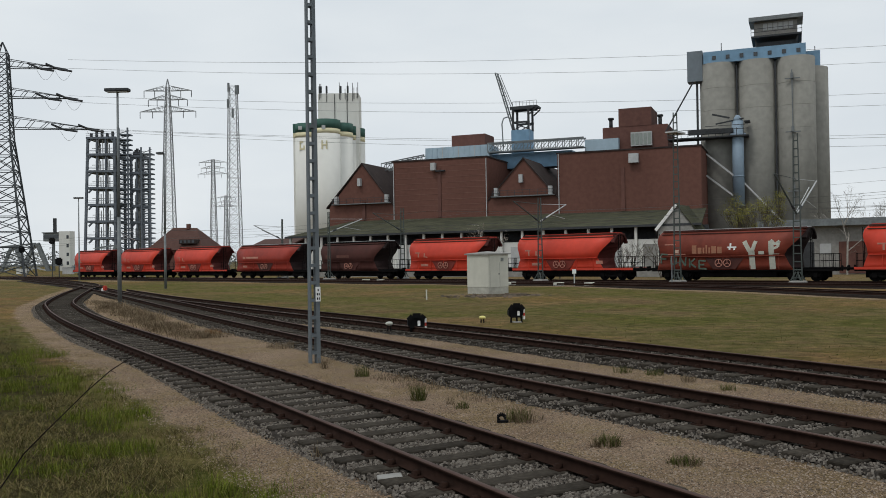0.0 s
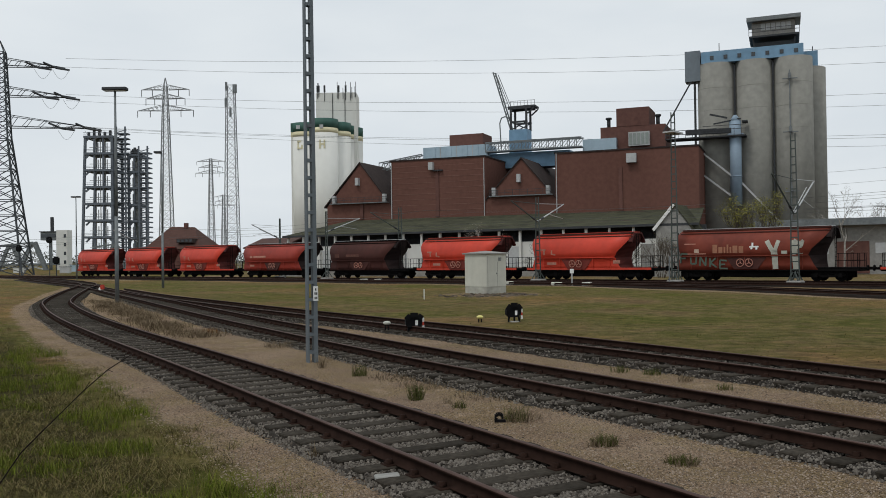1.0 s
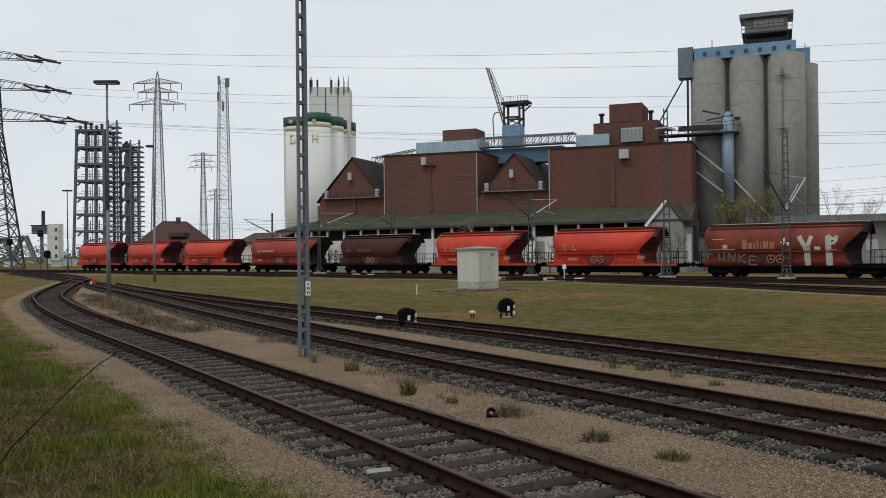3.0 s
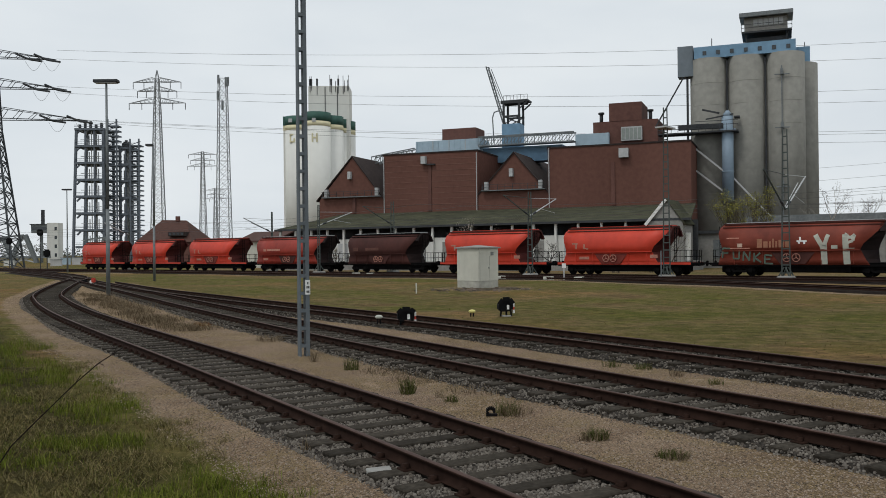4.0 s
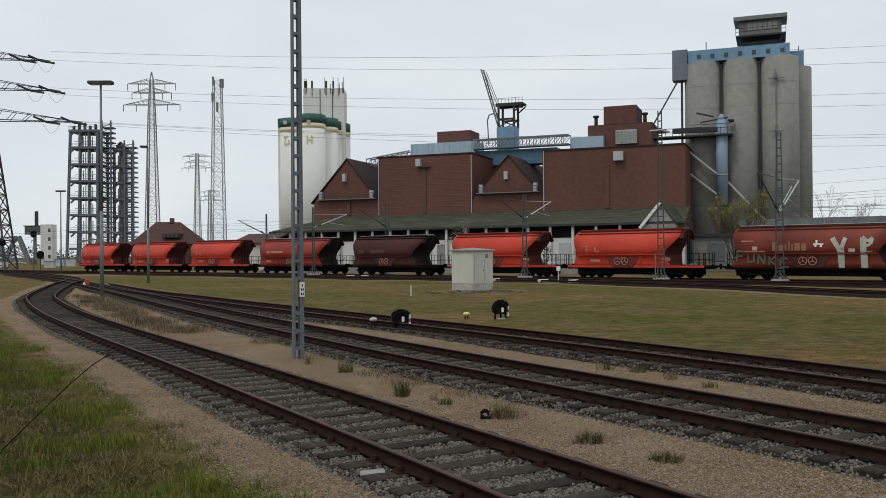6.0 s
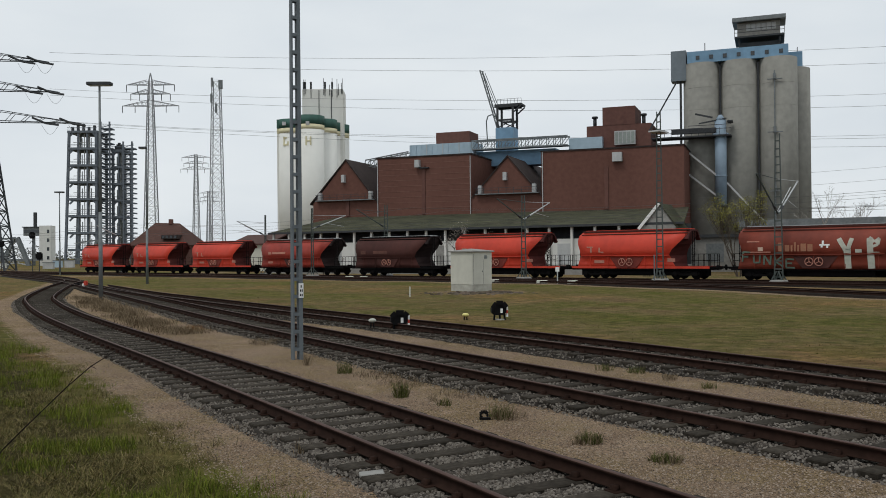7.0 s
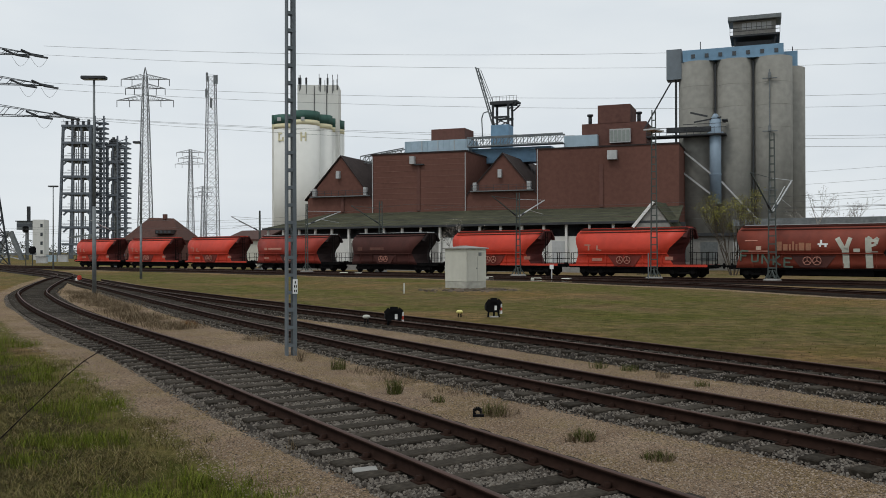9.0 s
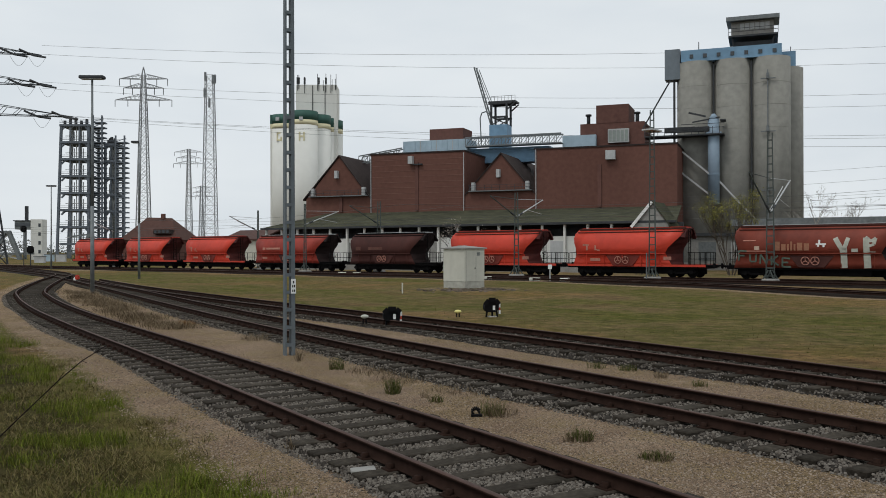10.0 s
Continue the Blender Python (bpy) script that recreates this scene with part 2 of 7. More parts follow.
# ---- ground ----
def ground_material():
    m = bpy.data.materials.new("grass_and_sandy_gravel")
    m.use_nodes = True
    n, l = m.node_tree.nodes, m.node_tree.links
    b = n["Principled BSDF"]
    b.inputs["Roughness"].default_value = 0.95
    b.inputs["Specular IOR Level"].default_value = 0.02
    tc = n.new("ShaderNodeTexCoord")

    def tex(scale, detail=6.0, rough=0.55):
        t = n.new("ShaderNodeTexNoise")
        t.inputs["Scale"].default_value, t.inputs["Detail"].default_value, t.inputs["Roughness"].default_value = scale, detail, rough
        l.new(tc.outputs["Object"], t.inputs["Vector"])
        return t.outputs["Fac"]

    def ramp(fac, stops):
        r = n.new("ShaderNodeValToRGB")
        while len(r.color_ramp.elements) < len(stops):
            r.color_ramp.elements.new(0.5)
        for e, (p, c) in zip(r.color_ramp.elements, stops):
            e.position, e.color = p, (*c, 1)
        l.new(fac, r.inputs["Fac"])
        return r.outputs["Color"]

    def mix(f, a, c, mode="MIX"):
        x = n.new("ShaderNodeMix")
        x.data_type, x.blend_type = "RGBA", mode
        for sock, val in (("Factor", f), ("A", a), ("B", c)):
            if hasattr(val, "is_linked"):
                l.new(val, x.inputs[sock])
            else:
                x.inputs[sock].default_value = val
        return x.outputs["Result"]

    grass = ramp(tex(0.16, 10, 0.72), [(0.36, (0.142, 0.100, 0.054)), (0.44, (0.176, 0.135, 0.068)), (0.51, (0.108, 0.099, 0.036)), (0.57, (0.168, 0.130, 0.064)), (0.66, (0.112, 0.078, 0.042))])
    grass = mix(0.6, grass, ramp(tex(9, 8, 0.7), [(0.32, (0.42, 0.40, 0.36)), (0.68, (1.15, 1.12, 1.05))]), "MULTIPLY")
    grass = mix(1.0, grass, ramp(tex(0.055, 6, 0.6), [(0.40, (0.78, 0.93, 0.62)), (0.50, (1.0, 1.0, 1.0)), (0.60, (1.30, 1.10, 1.05))]), "MULTIPLY")
    grass = mix(1.0, grass, ramp(tex(1.7, 9, 0.75), [(0.38, (0.66, 0.66, 0.62)), (0.52, (1.0, 1.0, 1.0)), (0.64, (1.34, 1.26, 1.2))]), "MULTIPLY")
    soil = ramp(tex(1.1, 8, 0.7), [(0.3, (0.165, 0.116, 0.079)), (0.5, (0.262, 0.192, 0.137)), (0.72, (0.350, 0.270, 0.200))])
    soil = mix(0.8, soil, ramp(tex(0.55, 9, 0.75), [(0.44, (1.0, 1.0, 1.0)), (0.56, (0.66, 0.66, 0.48)), (0.62, (0.95, 0.93, 0.88))]), "MULTIPLY")
    soil = mix(0.95, soil, ramp(tex(34, 6, 0.8), [(0.37, (0.16, 0.14, 0.12)), (0.50, (0.88, 0.88, 0.88)), (0.60, (1.6, 1.54, 1.46))]), "MULTIPLY")
    at = n.new("ShaderNodeAttribute")
    at.attribute_name = "sand"
    wob = n.new("ShaderNodeMath")
    wob.operation = "MULTIPLY_ADD"
    wob.inputs[1].default_value, wob.inputs[2].default_value = 1.1, -0.55
    l.new(tex(0.9, 7, 0.65), wob.inputs[0])
    s = n.new("ShaderNodeMath")
    s.operation = "ADD"
    l.new(at.outputs["Fac"], s.inputs[0])
    l.new(wob.outputs[0], s.inputs[1])
    mr = n.new("ShaderNodeMapRange")
    mr.inputs["From Min"].default_value, mr.inputs["From Max"].default_value = 0.36, 0.62
    l.new(s.outputs[0], mr.inputs["Value"])
    dark_soil_fac = n.new("ShaderNodeMapRange")
    dark_soil_fac.inputs["From Min"].default_value, dark_soil_fac.inputs["From Max"].default_value = -0.1, -0.55
    l.new(s.outputs[0], dark_soil_fac.inputs["Value"])
    dark_soil = ramp(tex(5, 8, 0.7), [(0.35, (0.020, 0.017, 0.007)), (0.65, (0.074, 0.064, 0.026))])
    l.new(mix(dark_soil_fac.outputs["Result"], mix(mr.outputs["Result"], grass, soil), dark_soil), b.inputs["Base Color"])
    bp = n.new("ShaderNodeBump")
    bp.inputs["Strength"].default_value, bp.inputs["Distance"].default_value = 1.0, 0.06
    l.new(tex(22, 8, 0.7), bp.inputs["Height"])
    l.new(bp.outputs["Normal"], b.inputs["Normal"])
    return m


TR = {k: spline(v, 1.0) for k, v in (("1", TRACK_1), ("2", TRACK_2), ("3", TRACK_3), ("4", TRACK_4), ("5", TRACK_5), ("t", TRAIN))}


def ground_height(x, y):
    d1, _ = dist_to(np.stack([x, y], 1), *TR["1"])
    z = np.full(len(x), -0.10)
    z += 0.05 * np.sin(x * 0.31 + 1.0) * np.sin(y * 0.23) * (np.hypot(x, y) < 150)
    near = np.clip(1 - np.hypot(x + 6, y - 6) / 14, 0, 1)
    z += np.where(d1 > 3.2, np.clip((d1 - 3.2) * 0.10, 0, 0.5), 0) * near
    return z, d1


def build_ground():
    xs = np.concatenate([-np.geomspace(45, 3000, 26)[::-1], np.arange(-44.5, 45, 0.5), np.geomspace(45, 3000, 26)])
    ys = np.concatenate([-np.geomspace(4, 3000, 24)[::-1], np.arange(-3.5, 110, 0.5), np.geomspace(110, 4000, 26)])
    gx, gy = np.meshgrid(xs, ys)
    x, y = gx.ravel(), gy.ravel()
    z, d1 = ground_height(x, y)
    p = np.stack([x, y], 1)
    d2, _ = dist_to(p, *TR["2"])
    d3, _ = dist_to(p, *TR["3"])
    d4, _ = dist_to(p, *TR["4"])
    d5, _ = dist_to(p, *TR["5"])
    dt, _ = dist_to(p, *TR["t"])
    sand = np.clip((2.75 - d1) / 0.9, 0, 1) * (d1 > 0)
    sand = np.where((d1 <= 0) & (d2 > 0), 0.86, sand)
    sand = np.where((d2 <= 0) & (d3 > 0), 0.84, sand)
    sand = np.where(d3 <= 0, np.clip((2.9 + d3) / 1.2, 0, 1), sand)
    for d, wdt in ((d4, 2.8), (d5, 3.4), (dt, 7.0)):
        sand = np.maximum(sand, np.clip((wdt - np.abs(d)) / 0.7, 0, 1))
    hut = np.hypot(x - 3.6, (y - 59.0) * 0.8)
    sand = np.maximum(sand, np.clip((5.0 - hut) / 4.0, 0, 0.46))
    # darker soil under the bank grass
    sand = np.where((d1 > 2.6) & (y < 36), np.minimum(sand, -0.75 * np.clip((d1 - 2.6) / 1.2, 0, 1) * np.clip((36 - y) / 8, 0, 1)), sand)
    sand = np.where((dt < -4) & (y > 60), np.where(x > -40, 0.42, 0.2), sand)
    nx, ny = len(xs), len(ys)
    i = (np.arange(ny - 1)[:, None] * nx + np.arange(nx - 1)[None]).ravel()
    me = bake("ground", np.stack([x, y, z], 1), np.stack([i, i + 1, i + nx + 1, i + nx], 1), ground_material())
    at = me.attributes.new("sand", "FLOAT", "POINT")
    at.data.foreach_set("value", sand.astype(np.float32))
    me.polygons.foreach_set("use_smooth", np.ones(len(me.polygons), bool))
    return tagged(new("ground", me), "level yard ground of patchy grass and sandy gravel", "ground", kind="structure")


build_ground()


# ---- tracks ----
RAIL_SECTION = [(-0.065, 0.0), (0.065, 0.0), (0.065, 0.012), (0.012, 0.03), (0.010, 0.115), (0.036, 0.128), (0.036, 0.150), (0.026, 0.158),
                (-0.026, 0.158), (-0.036, 0.150), (-0.036, 0.128), (-0.010, 0.115), (-0.012, 0.03), (-0.065, 0.012)]


def rail_mesh(xy, h, off, z):
    k = len(RAIL_SECTION)
    nrm = np.stack([-h[:, 1], h[:, 0]], 1)
    v = np.concatenate([np.column_stack([xy + nrm * (off + a), np.full(len(xy), z + c)])[:, None] for a, c in RAIL_SECTION], 1).reshape(-1, 3)
    i = np.arange(len(xy) - 1)[:, None] * k + np.arange(k)[None]
    j = np.arange(len(xy) - 1)[:, None] * k + (np.arange(k)[None] + 1) % k
    f = np.stack([i, j, j + k, i + k], 2).reshape(-1, 4)
    me = bake("rail", v, f, M_RAIL)
    me.materials.append(M_RAILTOP)
    idx = np.zeros(len(f), np.int32)
    idx.reshape(-1, k)[:, 6:9] = 1
    me.polygons.foreach_set("material_index", idx)
    return me


def ballast_mesh(xy, h, half, top, z0, seed, stone):
    """A raised bed of crushed stone with uneven shoulders."""
    rng = np.random.default_rng(seed)
    nrm = np.stack([-h[:, 1], h[:, 0]], 1)
    prof = [(-half - 0.2, z0), (-half, top), (-0.45 * half, top - 0.015), (0, top - 0.02), (0.45 * half, top - 0.015), (half, top), (half + 0.2, z0)]
    cols = []
    for a, c in prof:
        jit = rng.normal(0, 0.05, len(xy)) * (abs(a) > half * 0.9)
        cols.append(np.column_stack([xy + nrm * (a + jit)[:, None], c + rng.normal(0, 0.008, len(xy))])[:, None])
    v = np.concatenate(cols, 1).reshape(-1, 3)
    k = len(prof)
    i = np.arange(len(xy) - 1)[:, None] * k + np.arange(k - 1)[None]
    return bake("ballast_bed", v, np.stack([i + k, i + k + 1, i + 1, i], 2).reshape(-1, 4), stone)


def sleeper_mesh():
    bm = bmesh.new()
    box(bm, -0.125, 0.125, -1.28, 1.28, -0.14, 0.0)
    bmesh.ops.bevel(bm, geom=[e for e in bm.edges if abs(e.verts[0].co.z - e.verts[1].co.z) < 0.01 and e.verts[0].co.z > -0.01],
                    offset=0.014, segments=1, affect="EDGES")
    return mesh_of("sleeper", bm, M_SLEEPER)


SLEEPER = sleeper_mesh()


SHIFT = 0.275  # of the first sleeper along its track


def sleeper_line(points):
    xy, h = spline(points, 0.089)
    return xy[3::7], h[3::7]


def build_track(label, points, s_from, s_to, rail_from, rail_to, sleepers, seed, bed_half=1.2):
    tr = thing("railway_track", Matrix(), label, "railway track", "tracks of the yard", "structure")
    xy, h = spline(points, 0.25)
    a, b = int(rail_from / 0.25), int(rail_to / 0.25)
    for off in (-0.754, 0.754):
        ob = new("rail", rail_mesh(xy[a:b:2], h[a:b:2], off, 0.012))
        ob.parent = tr
        tagged(ob, "rust-brown flat-bottomed steel rail")
    ob = new("ballast_bed", ballast_mesh(xy[a:b:2], h[a:b:2], bed_half, -0.035, -0.16, seed, M_BALLAST if sleepers else M_DARKBED))
    ob.parent = tr
    tagged(ob, "grey crushed-stone ballast bed", kind="stuff")
    sx, sh = sleeper_line(points)
    rng = np.random.default_rng(seed)
    for k in range(int(s_from / 0.623), min(int(s_to / 0.623), len(sx))):
        if not sleepers:
            break
        so = new("sleeper", SLEEPER)
        so.parent = tr
        so.matrix_world = Matrix.Translation((sx[k][0], sx[k][1], 0.006 + rng.normal(0, 0.004))) @ Matrix.Rotation(math.atan2(sh[k][1], sh[k][0]) + rng.normal(0, 0.012), 4, "Z")
    return tr


build_track("rusty single track on wooden sleepers in crushed stone", TRACK_1, 10, 175, 2, 330, True, 11)
build_track("rusty track on wooden sleepers beside sandy gravel", TRACK_2, 12, 130, 2, 186, True, 12)
build_track("rusty siding track on wooden sleepers beside the meadow", TRACK_3, 12, 100, 2, 112, True, 13)
build_track("branch track curving away from the main line", TRACK_4, 0, 0, 2, 170, False, 14)
build_track("straight main-line track beside the goods train", TRACK_5, 0, 0, 2, 390, False, 15, 2.2)
# wide bed, so the ground under and behind the wagons is dark too
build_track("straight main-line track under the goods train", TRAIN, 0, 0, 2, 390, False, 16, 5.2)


# ---- goods wagons ----
WAGON_PROFILE = [(1.30, 0.92), (1.34, 1.35), (1.38, 2.05), (1.47, 2.10), (1.50, 2.55), (1.47, 3.00), (1.30, 3.45), (1.02, 3.88), (0.80, 4.08), (0.74, 4.20), (0.40, 4.27), (0.0, 4.29)]
# how far the tail cuts in, and how far the nose reaches from the tail, at each height
WAGON_TAIL = [(0.9, 0.0), (1.1, 0.0), (1.6, 0.25), (2.1, 0.42), (2.5, 0.38), (3.0, 0.2), (3.6, 0.0), (4.0, 0.1), (4.3, 0.4)]
WAGON_NOSE = [(0.9, 9.75), (1.2, 9.55), (1.7, 9.25), (2.1, 9.1), (2.4, 9.2), (2.8, 9.6), (3.2, 10.1), (3.6, 10.4), (3.9, 10.6), (4.3, 10.65)]

WAGON_RIDGE = [(0.9, 10.2), (1.3, 10.1), (1.8, 10.0), (2.4, 10.1), (3.0, 10.4), (3.6, 10.62), (4.3, 10.66)]


def wagon_body(bm, tail_x, extra):
    prof = [(-w, z) for w, z in WAGON_PROFILE] + [(w, z) for w, z in WAGON_PROFILE[-2::-1]]
    hs = [z for _, z in prof]
    tail, nose = (np.interp(hs, [a for a, _ in t], [b for _, b in t]) for t in (WAGON_TAIL, WAGON_NOSE))
    cols = []
    for t in (0, 0.16, 0.33, 0.5, 0.67, 0.84, 1):
        cols.append([bm.verts.new((tail_x + tail[i] + (nose[i] + extra - tail[i]) * t, y, z)) for i, (y, z) in enumerate(prof)])
    for a, b in zip(cols, cols[1:]):
        for i in range(len(prof) - 1):
            bm.faces.new((a[i], b[i], b[i + 1], a[i + 1]))
    k = len(prof)
    c = cols[0]
    for i in range(k // 2 - 1):
        bm.faces.new((c[i], c[i + 1], c[k - 2 - i], c[k - 1 - i]))
    bm.faces.new((c[k // 2 - 1], c[k // 2], c[k // 2 + 1]))
    # the nose end bulges out to a ridge along its middle
    c = cols[-1]
    ridge = [bm.verts.new((tail_x + extra + float(np.interp(z, [q for q, _ in WAGON_RIDGE], [q for _, q in WAGON_RIDGE])), 0, z)) for z in hs[:k // 2]]
    for i in range(k // 2 - 1):
        bm.faces.new((c[i], c[i + 1], ridge[i + 1], ridge[i]))
        bm.faces.new((c[k - 2 - i], c[k - 1 - i], ridge[i], ridge[i + 1]))
    bm.faces.new((c[k // 2 - 1], c[k // 2], ridge[-1]))
    bm.faces.new((c[k // 2], c[k // 2 + 1], ridge[-1]))
    bm.faces.new((c[0], ridge[0], c[-1]))
    for a, b in zip(cols, cols[1:]):
        bm.faces.new((a[0], a[-1], b[-1], b[0]))


def end_hood(bm, x0, x1):
    """The rounded rim that the tank's upper end carries past its last panel."""
    half = [(w, z) for w, z in WAGON_PROFILE if z >= 3.4]
    out = [(-w, z) for w, z in half] + [(w, z) for w, z in half[-2::-1]]
    rings = [[bm.verts.new((x, y * k, z - (0.12 if k < 1 else 0))) for y, z in out] for x, k in ((x0, 1.0), (x1, 1.0), (x1, 0.9), (x0, 0.9))]
    n = len(out)
    for a, b in zip(rings, rings[1:] + rings[:1]):
        for i in range(n - 1):
            bm.faces.new((a[i], a[i + 1], b[i + 1], b[i]))
    bm.faces.new([r[0] for r in rings])
    bm.faces.new([r[-1] for r in rings][::-1])


def ring(bm, c, r, axis, w, n=14):
    pts = []
    for i in range(n):
        k = 2 * math.pi * i / n
        d = Vector((math.cos(k), 0, math.sin(k))) if axis == "y" else Vector((0, math.cos(k), math.sin(k)))
        pts.append(Vector(c) + d * r)
    for i in range(n):
        beam(bm, pts[i], pts[(i + 1) % n], w)


def wheelset_mesh():
    bm = bmesh.new()
    for y in (-0.75, 0.75):
        for r, y0, y1 in ((0.46, y - 0.065, y + 0.065), (0.30, y - 0.085, y + 0.085), (0.11, y - 0.14, y + 0.14)):
            n = 20
            lo = [bm.verts.new((r * math.cos(2 * math.pi * i / n), y0, r * math.sin(2 * math.pi * i / n))) for i in range(n)]
            hi = [bm.verts.new((r * math.cos(2 * math.pi * i / n), y1, r * math.sin(2 * math.pi * i / n))) for i in range(n)]
            for i in range(n):
                bm.faces.new((lo[i], lo[(i + 1) % n], hi[(i + 1) % n], hi[i]))
            bm.faces.new(lo)
            bm.faces.new(hi)
        for k in range(4):
            a = math.pi * k / 2
            box(bm, 0.12, 0.40, y - 0.09, y + 0.09, -0.025, 0.025, Matrix.Rotation(a, 4, "Y"))
    beam(bm, (0, -0.75, 0), (0, 0.75, 0), 0.16, n=8)
    return mesh_of("wheelset", bm, M_BLACK)


WHEELSET = wheelset_mesh()
M_RED = mat("bright_red_wagon_paint", (0.51, 0.044, 0.021), 0.5, 0, 0.18, 1.4, 0.05, 0.3, spec=0.32, streak=1)
M_RED2 = mat("dull_red_wagon_paint", (0.27, 0.033, 0.020), 0.5, 0, 0.25, 1.4, 0.05, 0.3, spec=0.28, streak=1)
M_MAROON = mat("sooty_maroon_wagon_paint", (0.055, 0.016, 0.012), 0.75, 0, 0.3, 1.4, 0.05, 0.3, streak=1)
M_BROWNRED = mat("faded_brown_red_wagon_paint", (0.165, 0.033, 0.019), 0.55, 0, 0.32, 1.4, 0.05, 0.3, spec=0.22, streak=1)
# near-black and dark red wagon ends: their shade is put into the paint
M_DARKEND = mat("shaded_dark_wagon_end", (0.0125, 0.0055, 0.005), 0.9, 0, 0.4, 2.0, 0.05, 0.3)
M_REDSHADE = mat("shaded_red_wagon_end", (0.062, 0.0095, 0.007), 0.8, 0, 0.4, 2.0, 0.05, 0.3)
M_CHUTE = mat("dirty_red_chute_paint", (0.15, 0.022, 0.014), 0.7, 0, 0.3, 2.0, 0.05, 0.3)
M_MARK = mat("faded_white_lettering", (0.50, 0.36, 0.28), 0.7, 0, 0.25, 6)
M_MARKD = mat("faint_lettering", (0.42, 0.19, 0.14), 0.7, 0, 0.3, 6)
M_DIM = mat("sooty_lettering", (0.105, 0.045, 0.034), 0.8, 0, 0.35, 6)
M_WORD = mat("faded_ochre_lettering", (0.30, 0.135, 0.08), 0.7, 0, 0.25, 6)
M_GRAF = mat("graffiti_silver_paint", (0.40, 0.40, 0.34), 0.6, 0, 0.25, 3)
M_GRAF2 = mat("graffiti_green_paint", (0.10, 0.135, 0.105), 0.6, 0, 0.3, 3)
WAGONS = []


def wagon(name, paint, label, end_dark, marks, long=False):
    half, tail_x, extra, bogie_x = (7.6, -7.0, 1.9, 5.3) if long else (6.6, -6.0, 0.0, 4.35)
    nose_x = tail_x + 10.65 + extra
    end_shade = M_DARKEND if end_dark else M_REDSHADE
    w = thing(name, Matrix(), label, "goods wagon", "wagons of the goods train")
    bm = bmesh.new()
    wagon_body(bm, tail_x, extra)
    body = part("tank_body", bm, [paint, end_shade], w)
    # end faces get the paint darkened for shade
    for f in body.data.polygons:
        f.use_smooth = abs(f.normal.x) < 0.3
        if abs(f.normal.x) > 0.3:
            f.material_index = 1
    # roof walkway and lid rim
    bm = bmesh.new()
    for y in (-0.78, 0.78):
        beam(bm, (tail_x + 0.4, y, 4.24), (nose_x, y, 4.24), 0.10, 0.14)
        beam(bm, (tail_x + 0.3, y * 1.28, 3.97), (nose_x, y * 1.28, 3.97), 0.06, 0.08)
    for x in (tail_x + 0.4, nose_x):
        beam(bm, (x, -0.78, 4.22), (x, 0.78, 4.22), 0.1, 0.1)
    part("roof_rim", bm, M_MAROON if paint is not M_MAROON else M_BLACK, w, "dark rim along the loading hatch")
    bm = bmesh.new()
    box(bm, tail_x + 0.5, nose_x - 0.1, -0.62, 0.62, 4.26, 4.36)
    part("loading_hatch", bm, M_LIGHTGREY if end_dark else paint, w, "long pale loading hatch lid" if end_dark else "")
    bm = bmesh.new()
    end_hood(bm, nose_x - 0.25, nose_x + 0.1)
    part("end_hood", bm, end_shade, w, "rounded rim of the overhanging end")
    bm = bmesh.new()
    for y in (-1.49, 1.49):
        beam(bm, (tail_x + 0.45, y, 2.06), (tail_x + 9.1 + extra, y, 2.06), 0.05, 0.07)
    for x in [tail_x + 1.4 + q * (7.2 + extra) / 4 for q in range(5)]:
        for s in (-1, 1):
            beam(bm, (x, s * 1.36, 1.0), (x, s * 1.40, 2.04), 0.05, 0.05)
    part("side_ribs", bm, paint, w)
    # discharge chutes, valve wheels
    bm = bmesh.new()
    for s in (-1, 1):
        v = [bm.verts.new(p) for p in ((-2.65, s * 1.37, 1.95), (0.75, s * 1.37, 1.95), (0.0, s * 1.43, 1.0), (-1.9, s * 1.43, 1.0))]
        u = [bm.verts.new(p) for p in ((-2.65, s * 1.28, 1.95), (0.75, s * 1.28, 1.95), (0.0, s * 1.28, 1.0), (-1.9, s * 1.28, 1.0))]
        bm.faces.new(v)
        bm.faces.new(u[::-1])
        for i in range(4):
            bm.faces.new((v[i], u[i], u[(i + 1) % 4], v[(i + 1) % 4]))
    part("discharge_hopper", bm, M_CHUTE if paint is M_RED else M_MAROON, w, "dark sloping discharge hopper")
    for x in (-1.38, -0.66):
        bm = bmesh.new()
        ring(bm, (x, -1.50, 1.5), 0.31, "y", 0.05)
        for k in range(3):
            a = math.pi * (0.5 + 2 * k / 3)
            beam(bm, (x, -1.5, 1.5), (x + 0.31 * math.cos(a), -1.5, 1.5 + 0.31 * math.sin(a)), 0.045)
        beam(bm, (x, -1.5, 1.5), (x, -1.36, 1.5), 0.08)
        part("valve_wheel", bm, M_MARKD, w, "pale spoked valve hand wheel")
    # frame
    bm = bmesh.new()
    for y in (-1.2, 1.2):
        box(bm, -half, half, y - 0.06, y + 0.06, 0.80, 1.06)
    for x in (0.05 - half, -bogie_x, 0, bogie_x, half - 0.05):
        box(bm, x - 0.08, x + 0.08, -1.14, 1.14, 0.80, 1.04)
    box(bm, -half, 1.4 - half, -1.3, 1.3, 1.06, 1.10)
    box(bm, half - 3.4, half, -1.3, 1.3, 1.06, 1.10)
    # solid black boxes fill the space between the bogies
    box(bm, -3.2, 3.2, -1.0, 1.0, 0.38, 0.8)
    box(bm, 0.6 - half, half - 0.6, -0.5, 0.5, 0.3, 0.8)
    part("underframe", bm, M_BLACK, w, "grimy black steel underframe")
    if paint is M_RED:
        for y in (-1.3, 1.3):
            bm = bmesh.new()
